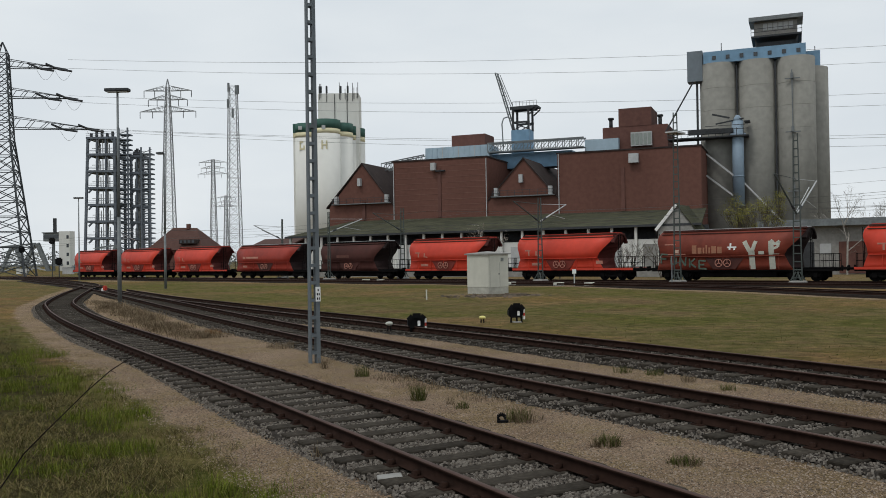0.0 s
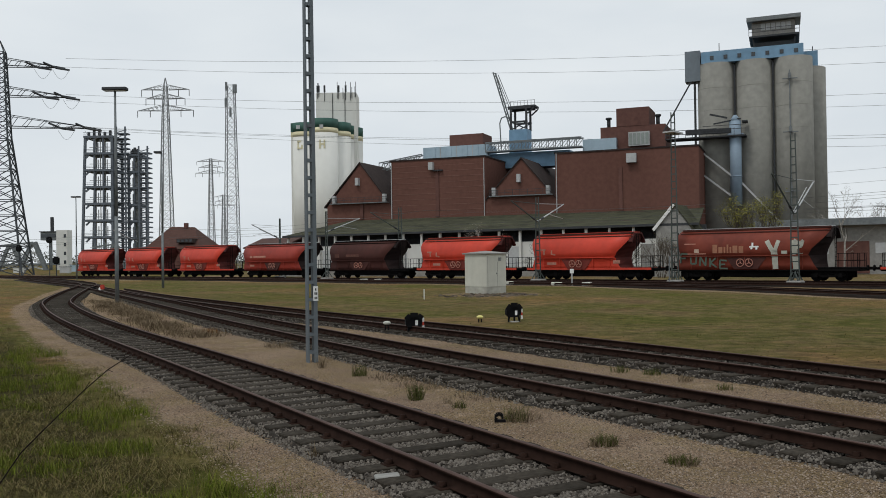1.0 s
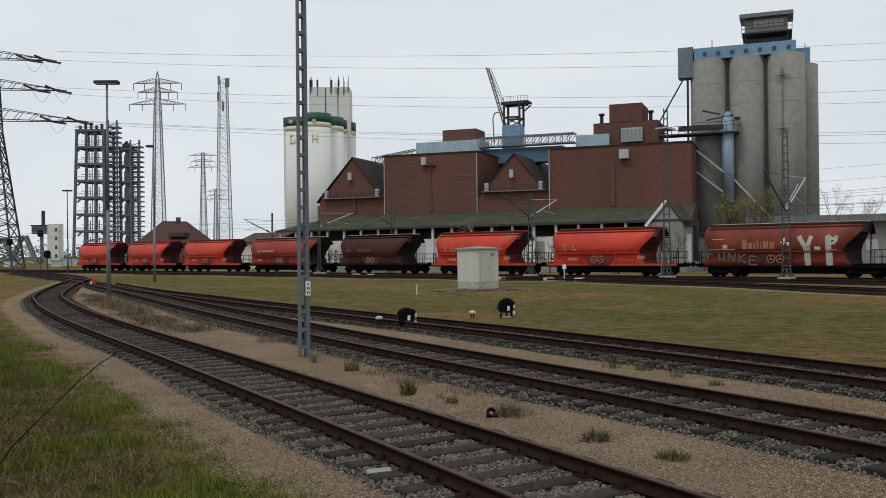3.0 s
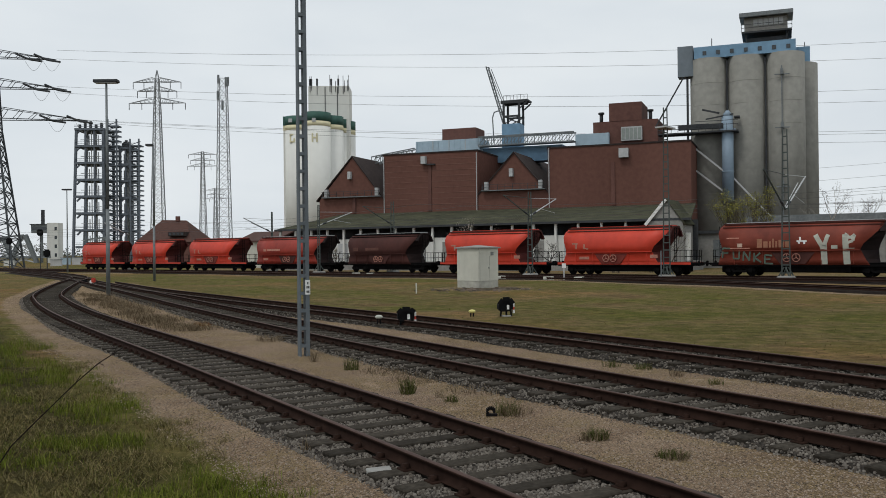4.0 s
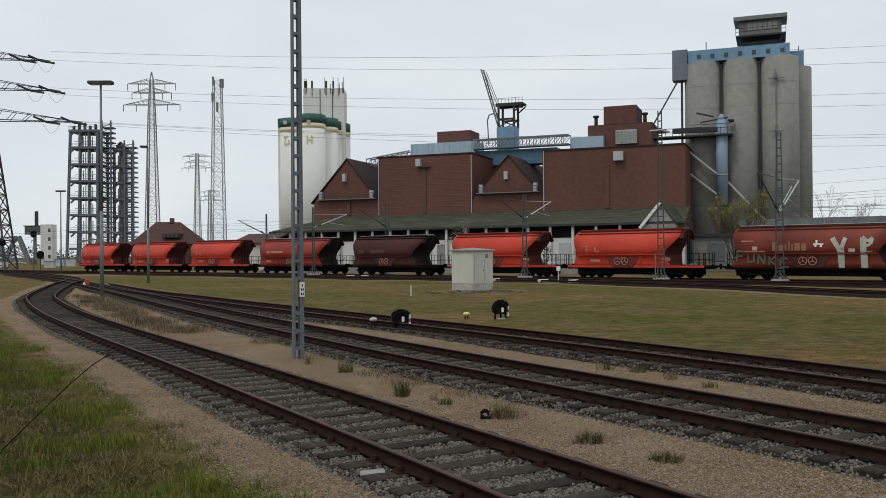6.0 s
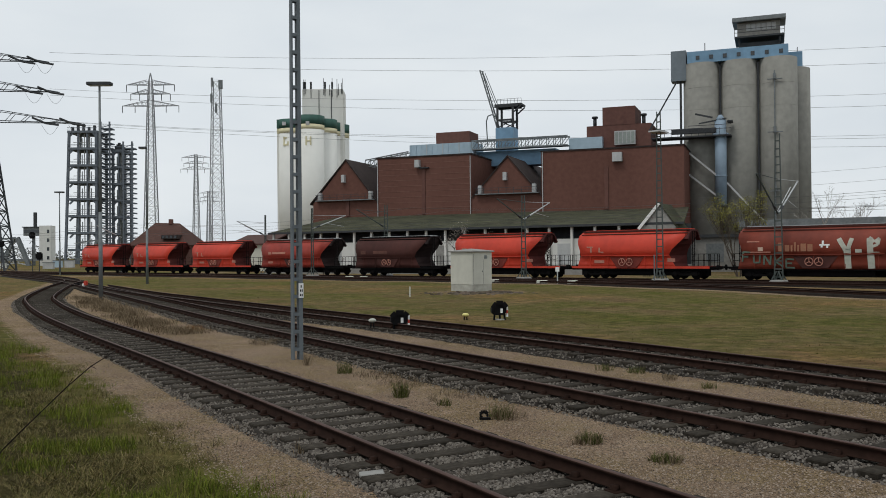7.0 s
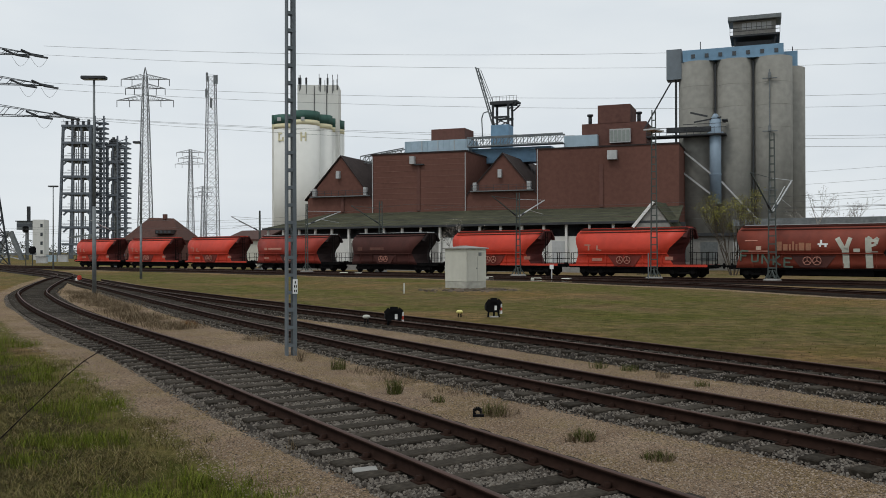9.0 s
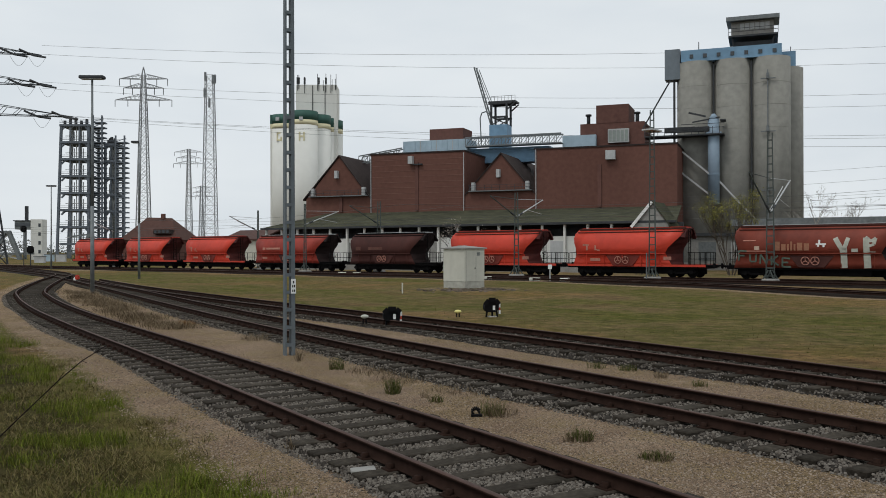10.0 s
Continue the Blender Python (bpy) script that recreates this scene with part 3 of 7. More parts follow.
            box(bm, -half, half, y - 0.03, y + 0.03, 0.93, 1.12)
            part("side_sill", bm, paint, w, "red-painted side sill")
    for x in (-half, half):
        s = 1 if x > 0 else -1
        for y in (-0.875, 0.875):
            bm = bmesh.new()
            beam(bm, (x, y, 1.03), (x + s * 0.5, y, 1.03), 0.16, n=8)
            beam(bm, (x + s * 0.5, y, 1.03), (x + s * 0.58, y, 1.03), 0.45, n=12)
            part("buffer", bm, M_BLACK, w)
        bm = bmesh.new()
        beam(bm, (x, 0, 0.95), (x + s * 0.66, 0, 0.95), 0.12)
        part("coupling", bm, M_BLACK, w)
        bm = bmesh.new()
        xr = x - s * 0.12
        for y in (-1.15, -0.75, 0.75, 1.15):
            beam(bm, (xr, y, 1.1), (xr, y, 2.15), 0.045)
        for z in (1.6, 2.15):
            beam(bm, (xr, -1.15, z), (xr, 1.15, z), 0.045)
            for y in (-1.15, 1.15):
                beam(bm, (xr, y, z), (xr - (1.5 if s > 0 else -0.4), y, z), 0.045)
        if s > 0:
            for k in range(1, 4):
                for y in (-1.15, 1.15):
                    beam(bm, (xr - k * 0.45, y, 1.1), (xr - k * 0.45, y, 2.15), 0.03)
        part("platform_railing", bm, M_BLACK, w, "thin dark end platform railing")
        bm = bmesh.new()
        lx = tail_x - 0.15 if s < 0 else nose_x + 0.16
        for y in (-0.55, -0.15):
            beam(bm, (lx, y, 1.1), (lx, y, 4.1), 0.045)
        for k in range(9):
            z = 1.1 + 3 * (k + 0.5) / 9
            beam(bm, (lx, -0.55, z), (lx, -0.15, z), 0.035)
        part("end_ladder", bm, M_BLACK, w, "dark steel end ladder")
        # bogie
        bx = s * bogie_x
        bm = bmesh.new()
        for y in (-1.02, 1.02):
            pts = [(-1.25, 0.46), (-0.9, 0.66), (-0.45, 0.42), (0.45, 0.42), (0.9, 0.66), (1.25, 0.46)]
            for (x0, z0), (x1, z1) in zip(pts, pts[1:]):
                beam(bm, (bx + x0, y, z0), (bx + x1, y, z1), 0.12, 0.2)
            beam(bm, (bx - 1.1, y, 0.66), (bx + 1.1, y, 0.66), 0.10, 0.14)
            for dx in (-0.9, 0.9):
                box(bm, bx + dx - 0.16, bx + dx + 0.16, y - 0.13, y + 0.13, 0.32, 0.62)
            for dx in (-0.16, 0.0, 0.16):
                beam(bm, (bx + dx, y, 0.4), (bx + dx, y, 0.68), 0.12, n=8)
        box(bm, bx - 0.25, bx + 0.25, -1.0, 1.0, 0.5, 0.8)
        bog = part("bogie", bm, M_BLACK, w, "black two-axle bogie")
        for dx in (-0.9, 0.9):
            ws = new("wheelset", WHEELSET)
            ws.parent = bog
            ws.location = (bx + dx, 0, 0.46)
    # markings on the side towards the yard: plain bars, a little proud of the panel
    for x0, x1, z0, z1, pm in marks:
        bm = bmesh.new()
        z = (z0 + z1) / 2
        ya, yb = (-np.interp(q, [p[1] for p in WAGON_PROFILE], [p[0] for p in WAGON_PROFILE]) for q in (z0, z1))
        n = Vector((0, -(z1 - z0), (yb - ya))).normalized() * 0.03
        if n.y > 0:
            n = -n
        lo = [bm.verts.new(p) for p in ((x0, ya, z0), (x1, ya, z0), (x1, yb, z1), (x0, yb, z1))]
        hi = [bm.verts.new(Vector(q.co) + n) for q in lo]
        bm.faces.new(hi)
        for i in range(4):
            bm.faces.new((lo[i], lo[(i + 1) % 4], hi[(i + 1) % 4], hi[i]))
        part("marking", bm, pm, w, "painted marking on the wagon side")
    return w


HEAD = math.degrees(math.atan2(-0.8592, 1.0))
# travel of the train along its track (seconds, metres)
TRAVEL = [(0.0, -6.45), (0.5, -5.42), (1.0, -4.42), (1.5, -3.52), (2.0, -2.71), (2.5, -1.97), (3.25, -0.90), (4.0, 0.0), (4.5, 0.50), (5.0, 0.96),
          (5.5, 1.36), (6.25, 1.86), (7.0, 2.25), (7.5, 2.43), (8.0, 2.54), (8.5, 2.60), (9.0, 2.60), (9.5, 2.60), (10.0, 2.60)]
LOAD = [(-4.9, -4.3, 2.78, 2.9, M_MARKD), (-4.55, -4.4, 2.35, 2.78, M_MARKD), (-3.7, -3.55, 2.4, 2.8, M_MARKD), (-3.7, -3.3, 2.36, 2.44, M_MARKD), (-3.4, -3.2, 2.3, 2.42, M_MARKD), (2.9, 3.6, 1.5, 1.8, M_MARKD), (-4.2, -3.2, 1.4, 1.65, M_MARKD)]


def operator_marks():
    out = [(-6.2, -5.2, 3.05, 3.12, M_MARKD), (-5.3, -4.9, 2.35, 2.65, M_MARK), (-5.9, -4.3, 2.22, 2.3, M_MARKD)]
    x = -3.7
    for wd, z1 in ((0.4, 3.0), (0.34, 2.8), (0.14, 2.8), (0.14, 3.0), (0.14, 2.8), (0.4, 2.9), (0.38, 2.85)):
        out.append((x, x + wd, 2.3, z1, M_WORD))
        x += wd + 0.11
    return out + [(-0.6, 0.15, 2.72, 2.84, M_SIGNW), (-0.42, -0.28, 2.84, 3.1, M_SIGNW), (-0.5, -0.35, 2.58, 2.72, M_SIGNW), (-0.1, 0.05, 2.55, 2.72, M_SIGNW)]


def graffiti_strokes(w):
    """Silver strokes of the tall letters and a green row of letter shapes along the skirt."""
    def stroke(a, b, wd, m, y):
        bm = bmesh.new()
        pts = [(a[0] + (b[0] - a[0]) * k / 6, a[1] + (b[1] - a[1]) * k / 6) for k in range(7)]
        for (xa, za), (xb, zb) in zip(pts, pts[1:]):
            p, q = Vector((xa, y(za), za)), Vector((xb, y(zb), zb))
            side = Vector((q.z - p.z, 0, p.x - q.x)).normalized() * wd / 2
            r = [p - side, p + side, q + side, q - side]
            for v in r:
                v.y = y(v.z)
            lo = [bm.verts.new(v) for v in r]
            hi = [bm.verts.new(v + Vector((0, 0.03, 0))) for v in r]
            bm.faces.new(lo)
            bm.faces.new(hi[::-1])
            for i in range(4):
                bm.faces.new((lo[i], hi[i], hi[(i + 1) % 4], lo[(i + 1) % 4]))
        bmesh.ops.remove_doubles(bm, verts=bm.verts[:], dist=0.002)
        part("graffiti_stroke", bm, m, w, "spray-painted graffiti stroke")

    def y(z):
        return -float(np.interp(z, [p[1] for p in WAGON_PROFILE], [p[0] for p in WAGON_PROFILE])) - (0.03 if z > 2 else 0.06)
    for a, b, wd in (((0.78, 3.25), (1.3, 2.35), 0.34), ((1.72, 3.25), (1.42, 2.35), 0.3), ((1.38, 2.45), (1.4, 2.0), 0.5), ((1.4, 2.0), (1.42, 0.98), 0.46),
                     ((1.95, 2.3), (2.4, 2.3), 0.26), ((2.95, 3.25), (3.0, 2.0), 0.42), ((3.0, 2.0), (3.05, 0.98), 0.48), ((2.9, 3.3), (3.3, 2.95), 0.2),
                     ((3.3, 2.95), (3.62, 3.2), 0.24), ((3.6, 3.2), (3.5, 2.75), 0.22), ((3.5, 2.75), (3.1, 2.6), 0.2), ((3.0, 2.12), (3.6, 2.12), 0.2)):
        stroke(a, b, wd, M_GRAF, y)
    # five slanting letters along the skirt
    letters = (((0, 0, 0.1, 0.8), (0.1, 0.8, 0.7, 0.75), (0.05, 0.4, 0.5, 0.4)), ((0.1, 0.75, 0.1, 0.05), (0.1, 0.05, 0.55, 0.05), (0.55, 0.05, 0.6, 0.75)),
               ((0.05, 0, 0.1, 0.75), (0.1, 0.75, 0.55, 0.0), (0.55, 0.0, 0.62, 0.75)), ((0.1, 0, 0.12, 0.75), (0.12, 0.35, 0.6, 0.75), (0.15, 0.35, 0.65, 0.0)),
               ((0.1, 0, 0.12, 0.7), (0.12, 0.7, 0.7, 0.65), (0.12, 0.35, 0.55, 0.35), (0.1, 0.02, 0.75, 0.0)))
    for k, bars in enumerate(letters):
        x, z = -6.6 + 0.84 * k, 1.5 - 0.12 * k
        for xa, za, xb, zb in bars:
            stroke((x + xa, z + za), (x + xb, z + zb), 0.13, M_GRAF2, y)


def build_train():
    specs = [("hopper_wagon", M_RED, "bright red hopper wagon at the tail of the train", False, LOAD),
             ("hopper_wagon", M_RED, "bright red hopper wagon on the main line", False, LOAD),
             ("hopper_wagon", M_RED, "bright red hopper wagon on the main line", False, LOAD),
             ("hopper_wagon", M_RED2, "dull red hopper wagon with faded lettering", True, [(-5.4, -4.9, 2.5, 2.8, M_MARKD), (-4.7, -2.2, 2.55, 2.78, M_MARKD), (-5.6, -4.7, 1.4, 1.65, M_MARKD)]),
             ("hopper_wagon", M_MAROON, "soot-darkened maroon hopper wagon", True, [(-4.9, -4.2, 2.4, 2.8, M_DIM), (-3.0, -0.9, 2.45, 2.75, M_DIM)]),
             ("hopper_wagon", M_RED, "bright red hopper wagon beside the relay hut", False, LOAD),
             ("hopper_wagon", M_RED, "bright red hopper wagon on the main line", False, LOAD),
             ("hopper_wagon", M_BROWNRED, "faded brown-red hopper wagon with silver and green graffiti", True, operator_marks()),
             ("hopper_wagon", M_RED, "bright red hopper wagon at the front of the train", False, LOAD)]
    for k, (s, tail) in enumerate(zip(specs, (-70.3, -55.5, -40.7, -25.9, -9.2, 5.3, 19.8, 34.8, 51.5))):
        long = k in (3, 7)
        w = wagon(*s, long)
        if k == 7:
            graffiti_strokes(w)
        WAGONS.append((w, tail + (7.0 if long else 6.0) - 2.6))


build_train()


def motions():
    u = Vector((1, -0.8592, 0)).normalized()
    ts, ss = [a for a, _ in TRAVEL], [b for _, b in TRAVEL]
    q = [i * 0.25 for i in range(41)]
    qs = [float(np.interp(t, ts, ss)) for t in q]
    for w, s0 in WAGONS:
        rows = []
        for t, s in TRAVEL:
            c = Vector((0, 93.92, 0.17)) + u * (s0 + s)
            rows.append((t, pose(c.x, c.y, c.z, 0, 0, HEAD)))
        walk(w, rows)
        for b in w.children_recursive:
            if b.name.startswith("wheelset"):
                p = b.location.copy()
                walk(b, [(t, pose(p.x, p.y, p.z, 0, math.degrees((s - qs[0]) / 0.46), 0)) for t, s in zip(q, qs)])


# ---- grain warehouse ----
def quad_prism(bm, pts, thick):
    """A slab: a polygon in space and its copy shifted down by thick."""
    a = [bm.verts.new(p) for p in pts]
    b = [bm.verts.new((p[0], p[1], p[2] - thick)) for p in pts]
    k = len(pts)
    bm.faces.new(a)
    bm.faces.new(b[::-1])
    for i in range(k):
        bm.faces.new((a[i], b[i], b[(i + 1) % k], a[(i + 1) % k]))


def wall_shape(bm, outline, y0, y1):
    """A wall standing on the facade line: an outline in x and z, from depth y0 to y1."""
    a = [bm.verts.new((x, y0, z)) for x, z in outline]
    b = [bm.verts.new((x, y1, z)) for x, z in outline]
    k = len(outline)
    bm.faces.new(a)
    bm.faces.new(b[::-1])
    for i in range(k):
        bm.faces.new((a[i], b[i], b[(i + 1) % k], a[(i + 1) % k]))


HALL = Matrix.Translation((-8.0, 143.2, 0)) @ Matrix.Rotation(math.atan2(-0.4, 1.0), 4, "Z")


M_GRIMY = mat("grimy_green_glazing", (0.24, 0.27, 0.25), 0.4, 0, 0.2, 2)
M_COURSE = mat("pale_red_brick", (0.19, 0.105, 0.085), 0.95, 0, 0.3, 1.6, 0.2, 0.2, spec=0.05)


def build_hall():
    h = thing("grain_warehouse", HALL, "long dark red brick warehouse with two gabled bays", "warehouse")
    for x0, x1, z1, lab in ((0.0, 16.3, 18.2, ""), (27.6, 48.7, 17.95, "")):
        bm = bmesh.new()
        box(bm, x0, x1, 0, 34, -0.2, z1)
        part("brick_block", bm, M_BRICK, h, "tall windowless brick block")
        bm = bmesh.new()
        box(bm, x0 - 0.12, x1 + 0.12, -0.12, 34.1, z1, z1 + 0.22)
        part("roof_edge", bm, M_TILE, h, "dark flat-roof edge")
    for x0, xa, x1, ze, za in ((-12.0, -5.75, 0.0, 11.2, 18.2), (16.3, 22.2, 27.6, 11.4, 17.5)):
        bm = bmesh.new()
        wall_shape(bm, [(x0 + 0.02, -0.2), (x1 - 0.02, -0.2), (x1 - 0.02, ze), (xa, za), (x0 + 0.02, ze)], 0.1, 30)
        part("gabled_bay", bm, M_BRICK, h, "brick bay with a steep gable")
        for xa0, xb0 in ((x0 - (0.5 if x0 < -1 else 0), xa), (x1, xa)):
            bm = bmesh.new()
            quad_prism(bm, [(xa0, -0.1, ze + 0.05), (xb0, -0.1, za + 0.3), (xb0, 30, za + 0.3), (xa0, 30, ze + 0.05)], 0.25)
            part("tiled_roof", bm, M_TILE, h, "steep dark tiled roof slope")
        # ledge with lamp boxes
        bm = bmesh.new()
        box(bm, x0 + 0.8, x1 - 0.4, -0.7, 0.1, ze + 0.36, ze + 0.5)
        part("ledge", bm, M_STEEL, h, "grey projecting steel gallery")
        for k in range(9):
            xr = x0 + 1.0 + k * (x1 - x0 - 1.6) / 8
            bm = bmesh.new()
            beam(bm, (xr, -0.66, ze + 0.5), (xr, -0.66, ze + 1.35), 0.06)
            part("railing_post", bm, M_DARK, h)
        for z in (0.95, 1.35):
            bm = bmesh.new()
            beam(bm, (x0 + 0.8, -0.66, ze + z), (x1 - 0.4, -0.66, ze + z), 0.05)
            part("handrail", bm, M_DARK, h)
        for xb, zb in ((x0 + 1.5, ze + 0.55), (x1 - 1.1, ze + 0.55), (xa - 0.35, za - 3.6)):
            bm = bmesh.new()
            box(bm, xb - 0.28, xb + 0.28, -0.55, 0.1, zb, zb + 1.25)
            part("vent_box", bm, M_LIGHTGREY, h, "white metal vent box")
    # pilasters, pipes and boxes on the facade
    for x, z0, z1 in ((8.2, 9, 16.8), (37.5, 9, 15.4), (-5.4, 9, 12)):
        bm = bmesh.new()
        box(bm, x - 0.28, x + 0.28, -0.18, 0, z0, z1)
        part("duct", bm, M_BRICK2, h, "narrow brick duct")
    for x in (0.12, 16.15, 27.8):
        bm = bmesh.new()
        beam(bm, (x, -0.12, 8.6), (x, -0.12, 18.0), 0.14, n=8)
        part("downpipe", bm, M_LIGHTGREY, h, "pale rain downpipe")
    for x, z, w, hh in ((7.3, 16.5, 0.75, 1.2), (39.2, 16.0, 1.4, 1.35)):
        bm = bmesh.new()
        box(bm, x - w / 2, x + w / 2, -0.8, 0, z, z + hh)
        part("vent_box", bm, M_LIGHTGREY, h, "white metal vent box")
    bm = bmesh.new()
    box(bm, 7.6, 9.2, -0.5, 0, 16.3, 16.5)
    part("bracket", bm, M_DARK, h)
    # faint string courses on the middle block
    for z in np.arange(10.0, 17.8, 0.9):
        bm = bmesh.new()
        box(bm, 0.3, 16.0, -0.03, 0, z, z + 0.07)
        part("string_course", bm, M_COURSE, h, "thin brick string course")
    # roof structures
    bm = bmesh.new()
    box(bm, 2.0, 13.7, 9, 14, 18.4, 21.4)
    part("roof_conveyor_housing", bm, M_BLUE2, h, "pale blue corrugated conveyor housing")
    for k in range(12):
        bm = bmesh.new()
        box(bm, 2.2 + k * 0.98, 2.32 + k * 0.98, 8.93, 9.0, 18.4, 21.4)
        part("cladding_rib", bm, M_LIGHTGREY if k in (3, 6, 9) else M_BLUE2, h)
    bm = bmesh.new()
    box(bm, 6.07, 12.2, 11.2, 16, 21.4, 23.6)
    part("brick_penthouse", bm, M_BRICK2, h, "low brown brick roof house")
    bm = bmesh.new()
    box(bm, 13.6, 27.4, 10.5, 14, 17.3, 19.8)
    part("blue_housing", bm, M_BLUE, h, "strong blue sheet-metal housing")
    bm = bmesh.new()
    box(bm, 29.7, 35.1, 10, 14, 18.0, 21.2)
    part("blue_housing", bm, M_BLUE2, h, "pale blue sheet-metal housing")
    bm = bmesh.new()
    box(bm, 32.4, 42.7, 11.1, 18, 18, 23.1)
    box(bm, 35.0, 40.2, 11.05, 17.9, 23.1, 26.0)
    part("brick_penthouse", bm, M_BRICK2, h, "stepped dark brick roof tower")
    bm = bmesh.new()
    box(bm, 37.0, 40.3, 10.4, 11.1, 19.8, 22.0)
    part("glazed_lift_front", bm, M_LIGHTGREY, h, "pale glazed oriel")
    bm = bmesh.new()
    for k in range(5):
        box(bm, 37.1 + k * 0.64, 37.6 + k * 0.64, 10.34, 10.4, 20.0, 21.8)
    part("glazing", bm, M_GRIMY, h, "grimy greenish glazing")
    for x in (33.4, 41.3):
        bm = bmesh.new()
        tube(bm, x, 13, 23.1, 24.6, 0.3, n=10)
        tube(bm, x, 13, 24.6, 24.9, 0.5, n=10)
        part("chimney", bm, M_DARK, h)
    # lattice conveyor bridge
    bm = bmesh.new()
    for y in (8.6, 10.2):
        for z in (20.0, 21.5):
            beam(bm, (13.5, y, z), (29.8, y, z), 0.2)
        for k in range(14):
            x = 13.5 + k * 16.3 / 14
            beam(bm, (x, y, 20.0), (x, y, 21.5), 0.1)
            beam(bm, (x, y, 20.0), (x + 16.3 / 14, y, 21.5), 0.08)
    box(bm, 13.5, 29.8, 8.6, 10.2, 19.9, 20.05)
    part("conveyor_bridge", bm, M_STEEL, h, "grey lattice conveyor bridge")
    # sloped lattice conveyor over the left gable
    bm = bmesh.new()
    for y in (8.0, 9.5):
        beam(bm, (-6.0, y, 17.8), (2.2, y, 19.3), 0.18)
        beam(bm, (-6.0, y, 19.1), (2.2, y, 20.2), 0.18)
        for k in range(8):
            x = -6 + k * 8.2 / 8
            beam(bm, (x, y, 17.8 + k * 0.19), (x, y, 19.1 + k * 0.14), 0.09)
            beam(bm, (x, y, 17.8 + k * 0.19), (x + 1.02, y, 19.2 + k * 0.14), 0.08)
    part("conveyor_bridge", bm, M_STEEL, h, "sloping lattice conveyor bridge")
    # ship unloader crane
    bm = bmesh.new()
    box(bm, 16.9, 20.0, 11.1, 14.0, 19.5, 23.8)
    part("crane_base", bm, M_BLUE, h, "blue crane base housing")
    def bar(name, p, q, w):
        bm = bmesh.new()
        beam(bm, p, q, w)
        part(name, bm, M_DARK, h)
    for y in (11.3, 13.8):
        for x in (17.2, 19.9):
            bar("crane_leg", (x, y, 23.8), (x, y, 27.6), 0.32)
        bar("crane_beam", (16.7, y, 27.4), (20.8, y, 27.4), 0.3)
        bar("crane_beam", (17.2, y, 25.1), (20.1, y, 25.1), 0.3)
        bar("crane_brace", (17.2, y, 23.8), (20.1, y, 25.1), 0.14)
        bar("crane_brace", (20.1, y, 23.8), (17.2, y, 25.1), 0.14)
        bar("crane_brace", (20.1, y, 26.4), (21.3, y, 27.4), 0.2)
    bm = bmesh.new()
    box(bm, 16.7, 21.4, 11.2, 13.9, 27.5, 27.8)
    part("crane_platform", bm, M_DARK, h, "dark steel crane platform")
    for k in range(8):
        bar("railing_post", (17.2 + k * 0.6, 11.2, 27.8), (17.2 + k * 0.6, 11.2, 28.6), 0.05)
    bar("handrail", (17.2, 11.2, 28.6), (21.4, 11.2, 28.6), 0.05)
    bm = bmesh.new()
    for dy in (0, 1.4):
        beam(bm, (17.0, 11.6 + dy, 24.0), (14.05, 11.6 + dy, 33.9), 0.2)
        beam(bm, (16.9, 11.6 + dy, 27.6), (14.5, 11.6 + dy, 33.7), 0.1)
    for k in range(9):
        t0, t1 = k / 9, (k + 1) / 9
        beam(bm, (17.0 - 2.95 * t0, 11.6, 24.0 + 9.9 * t0), (17.0 - 2.95 * t1, 13.0, 24.0 + 9.9 * t1), 0.07)
        beam(bm, (17.0 - 2.95 * (0.4 + 0.6 * t0), 11.6, 24.0 + 9.9 * (0.4 + 0.6 * t0)), (16.9 - 2.4 * t0, 11.6, 27.6 + 6.1 * t0), 0.06)
    beam(bm, (14.05, 12.3, 33.9), (14.5, 12.3, 33.7), 0.15)
    part("crane_jib", bm, M_STEEL, h, "raised lattice crane jib")
    bm = bmesh.new()
    pts = [(16.6, 12.3, 25.9), (15.9, 12.3, 26.3), (15.2, 12.3, 26.1), (14.9, 12.3, 25.2), (15.1, 12.3, 21.0)]
    for a, b in zip(pts, pts[1:]):
        beam(bm, a, b, 0.2, n=8)
    part("suction_pipe", bm, M_STEEL, h, "bent grey suction pipe")


build_hall()


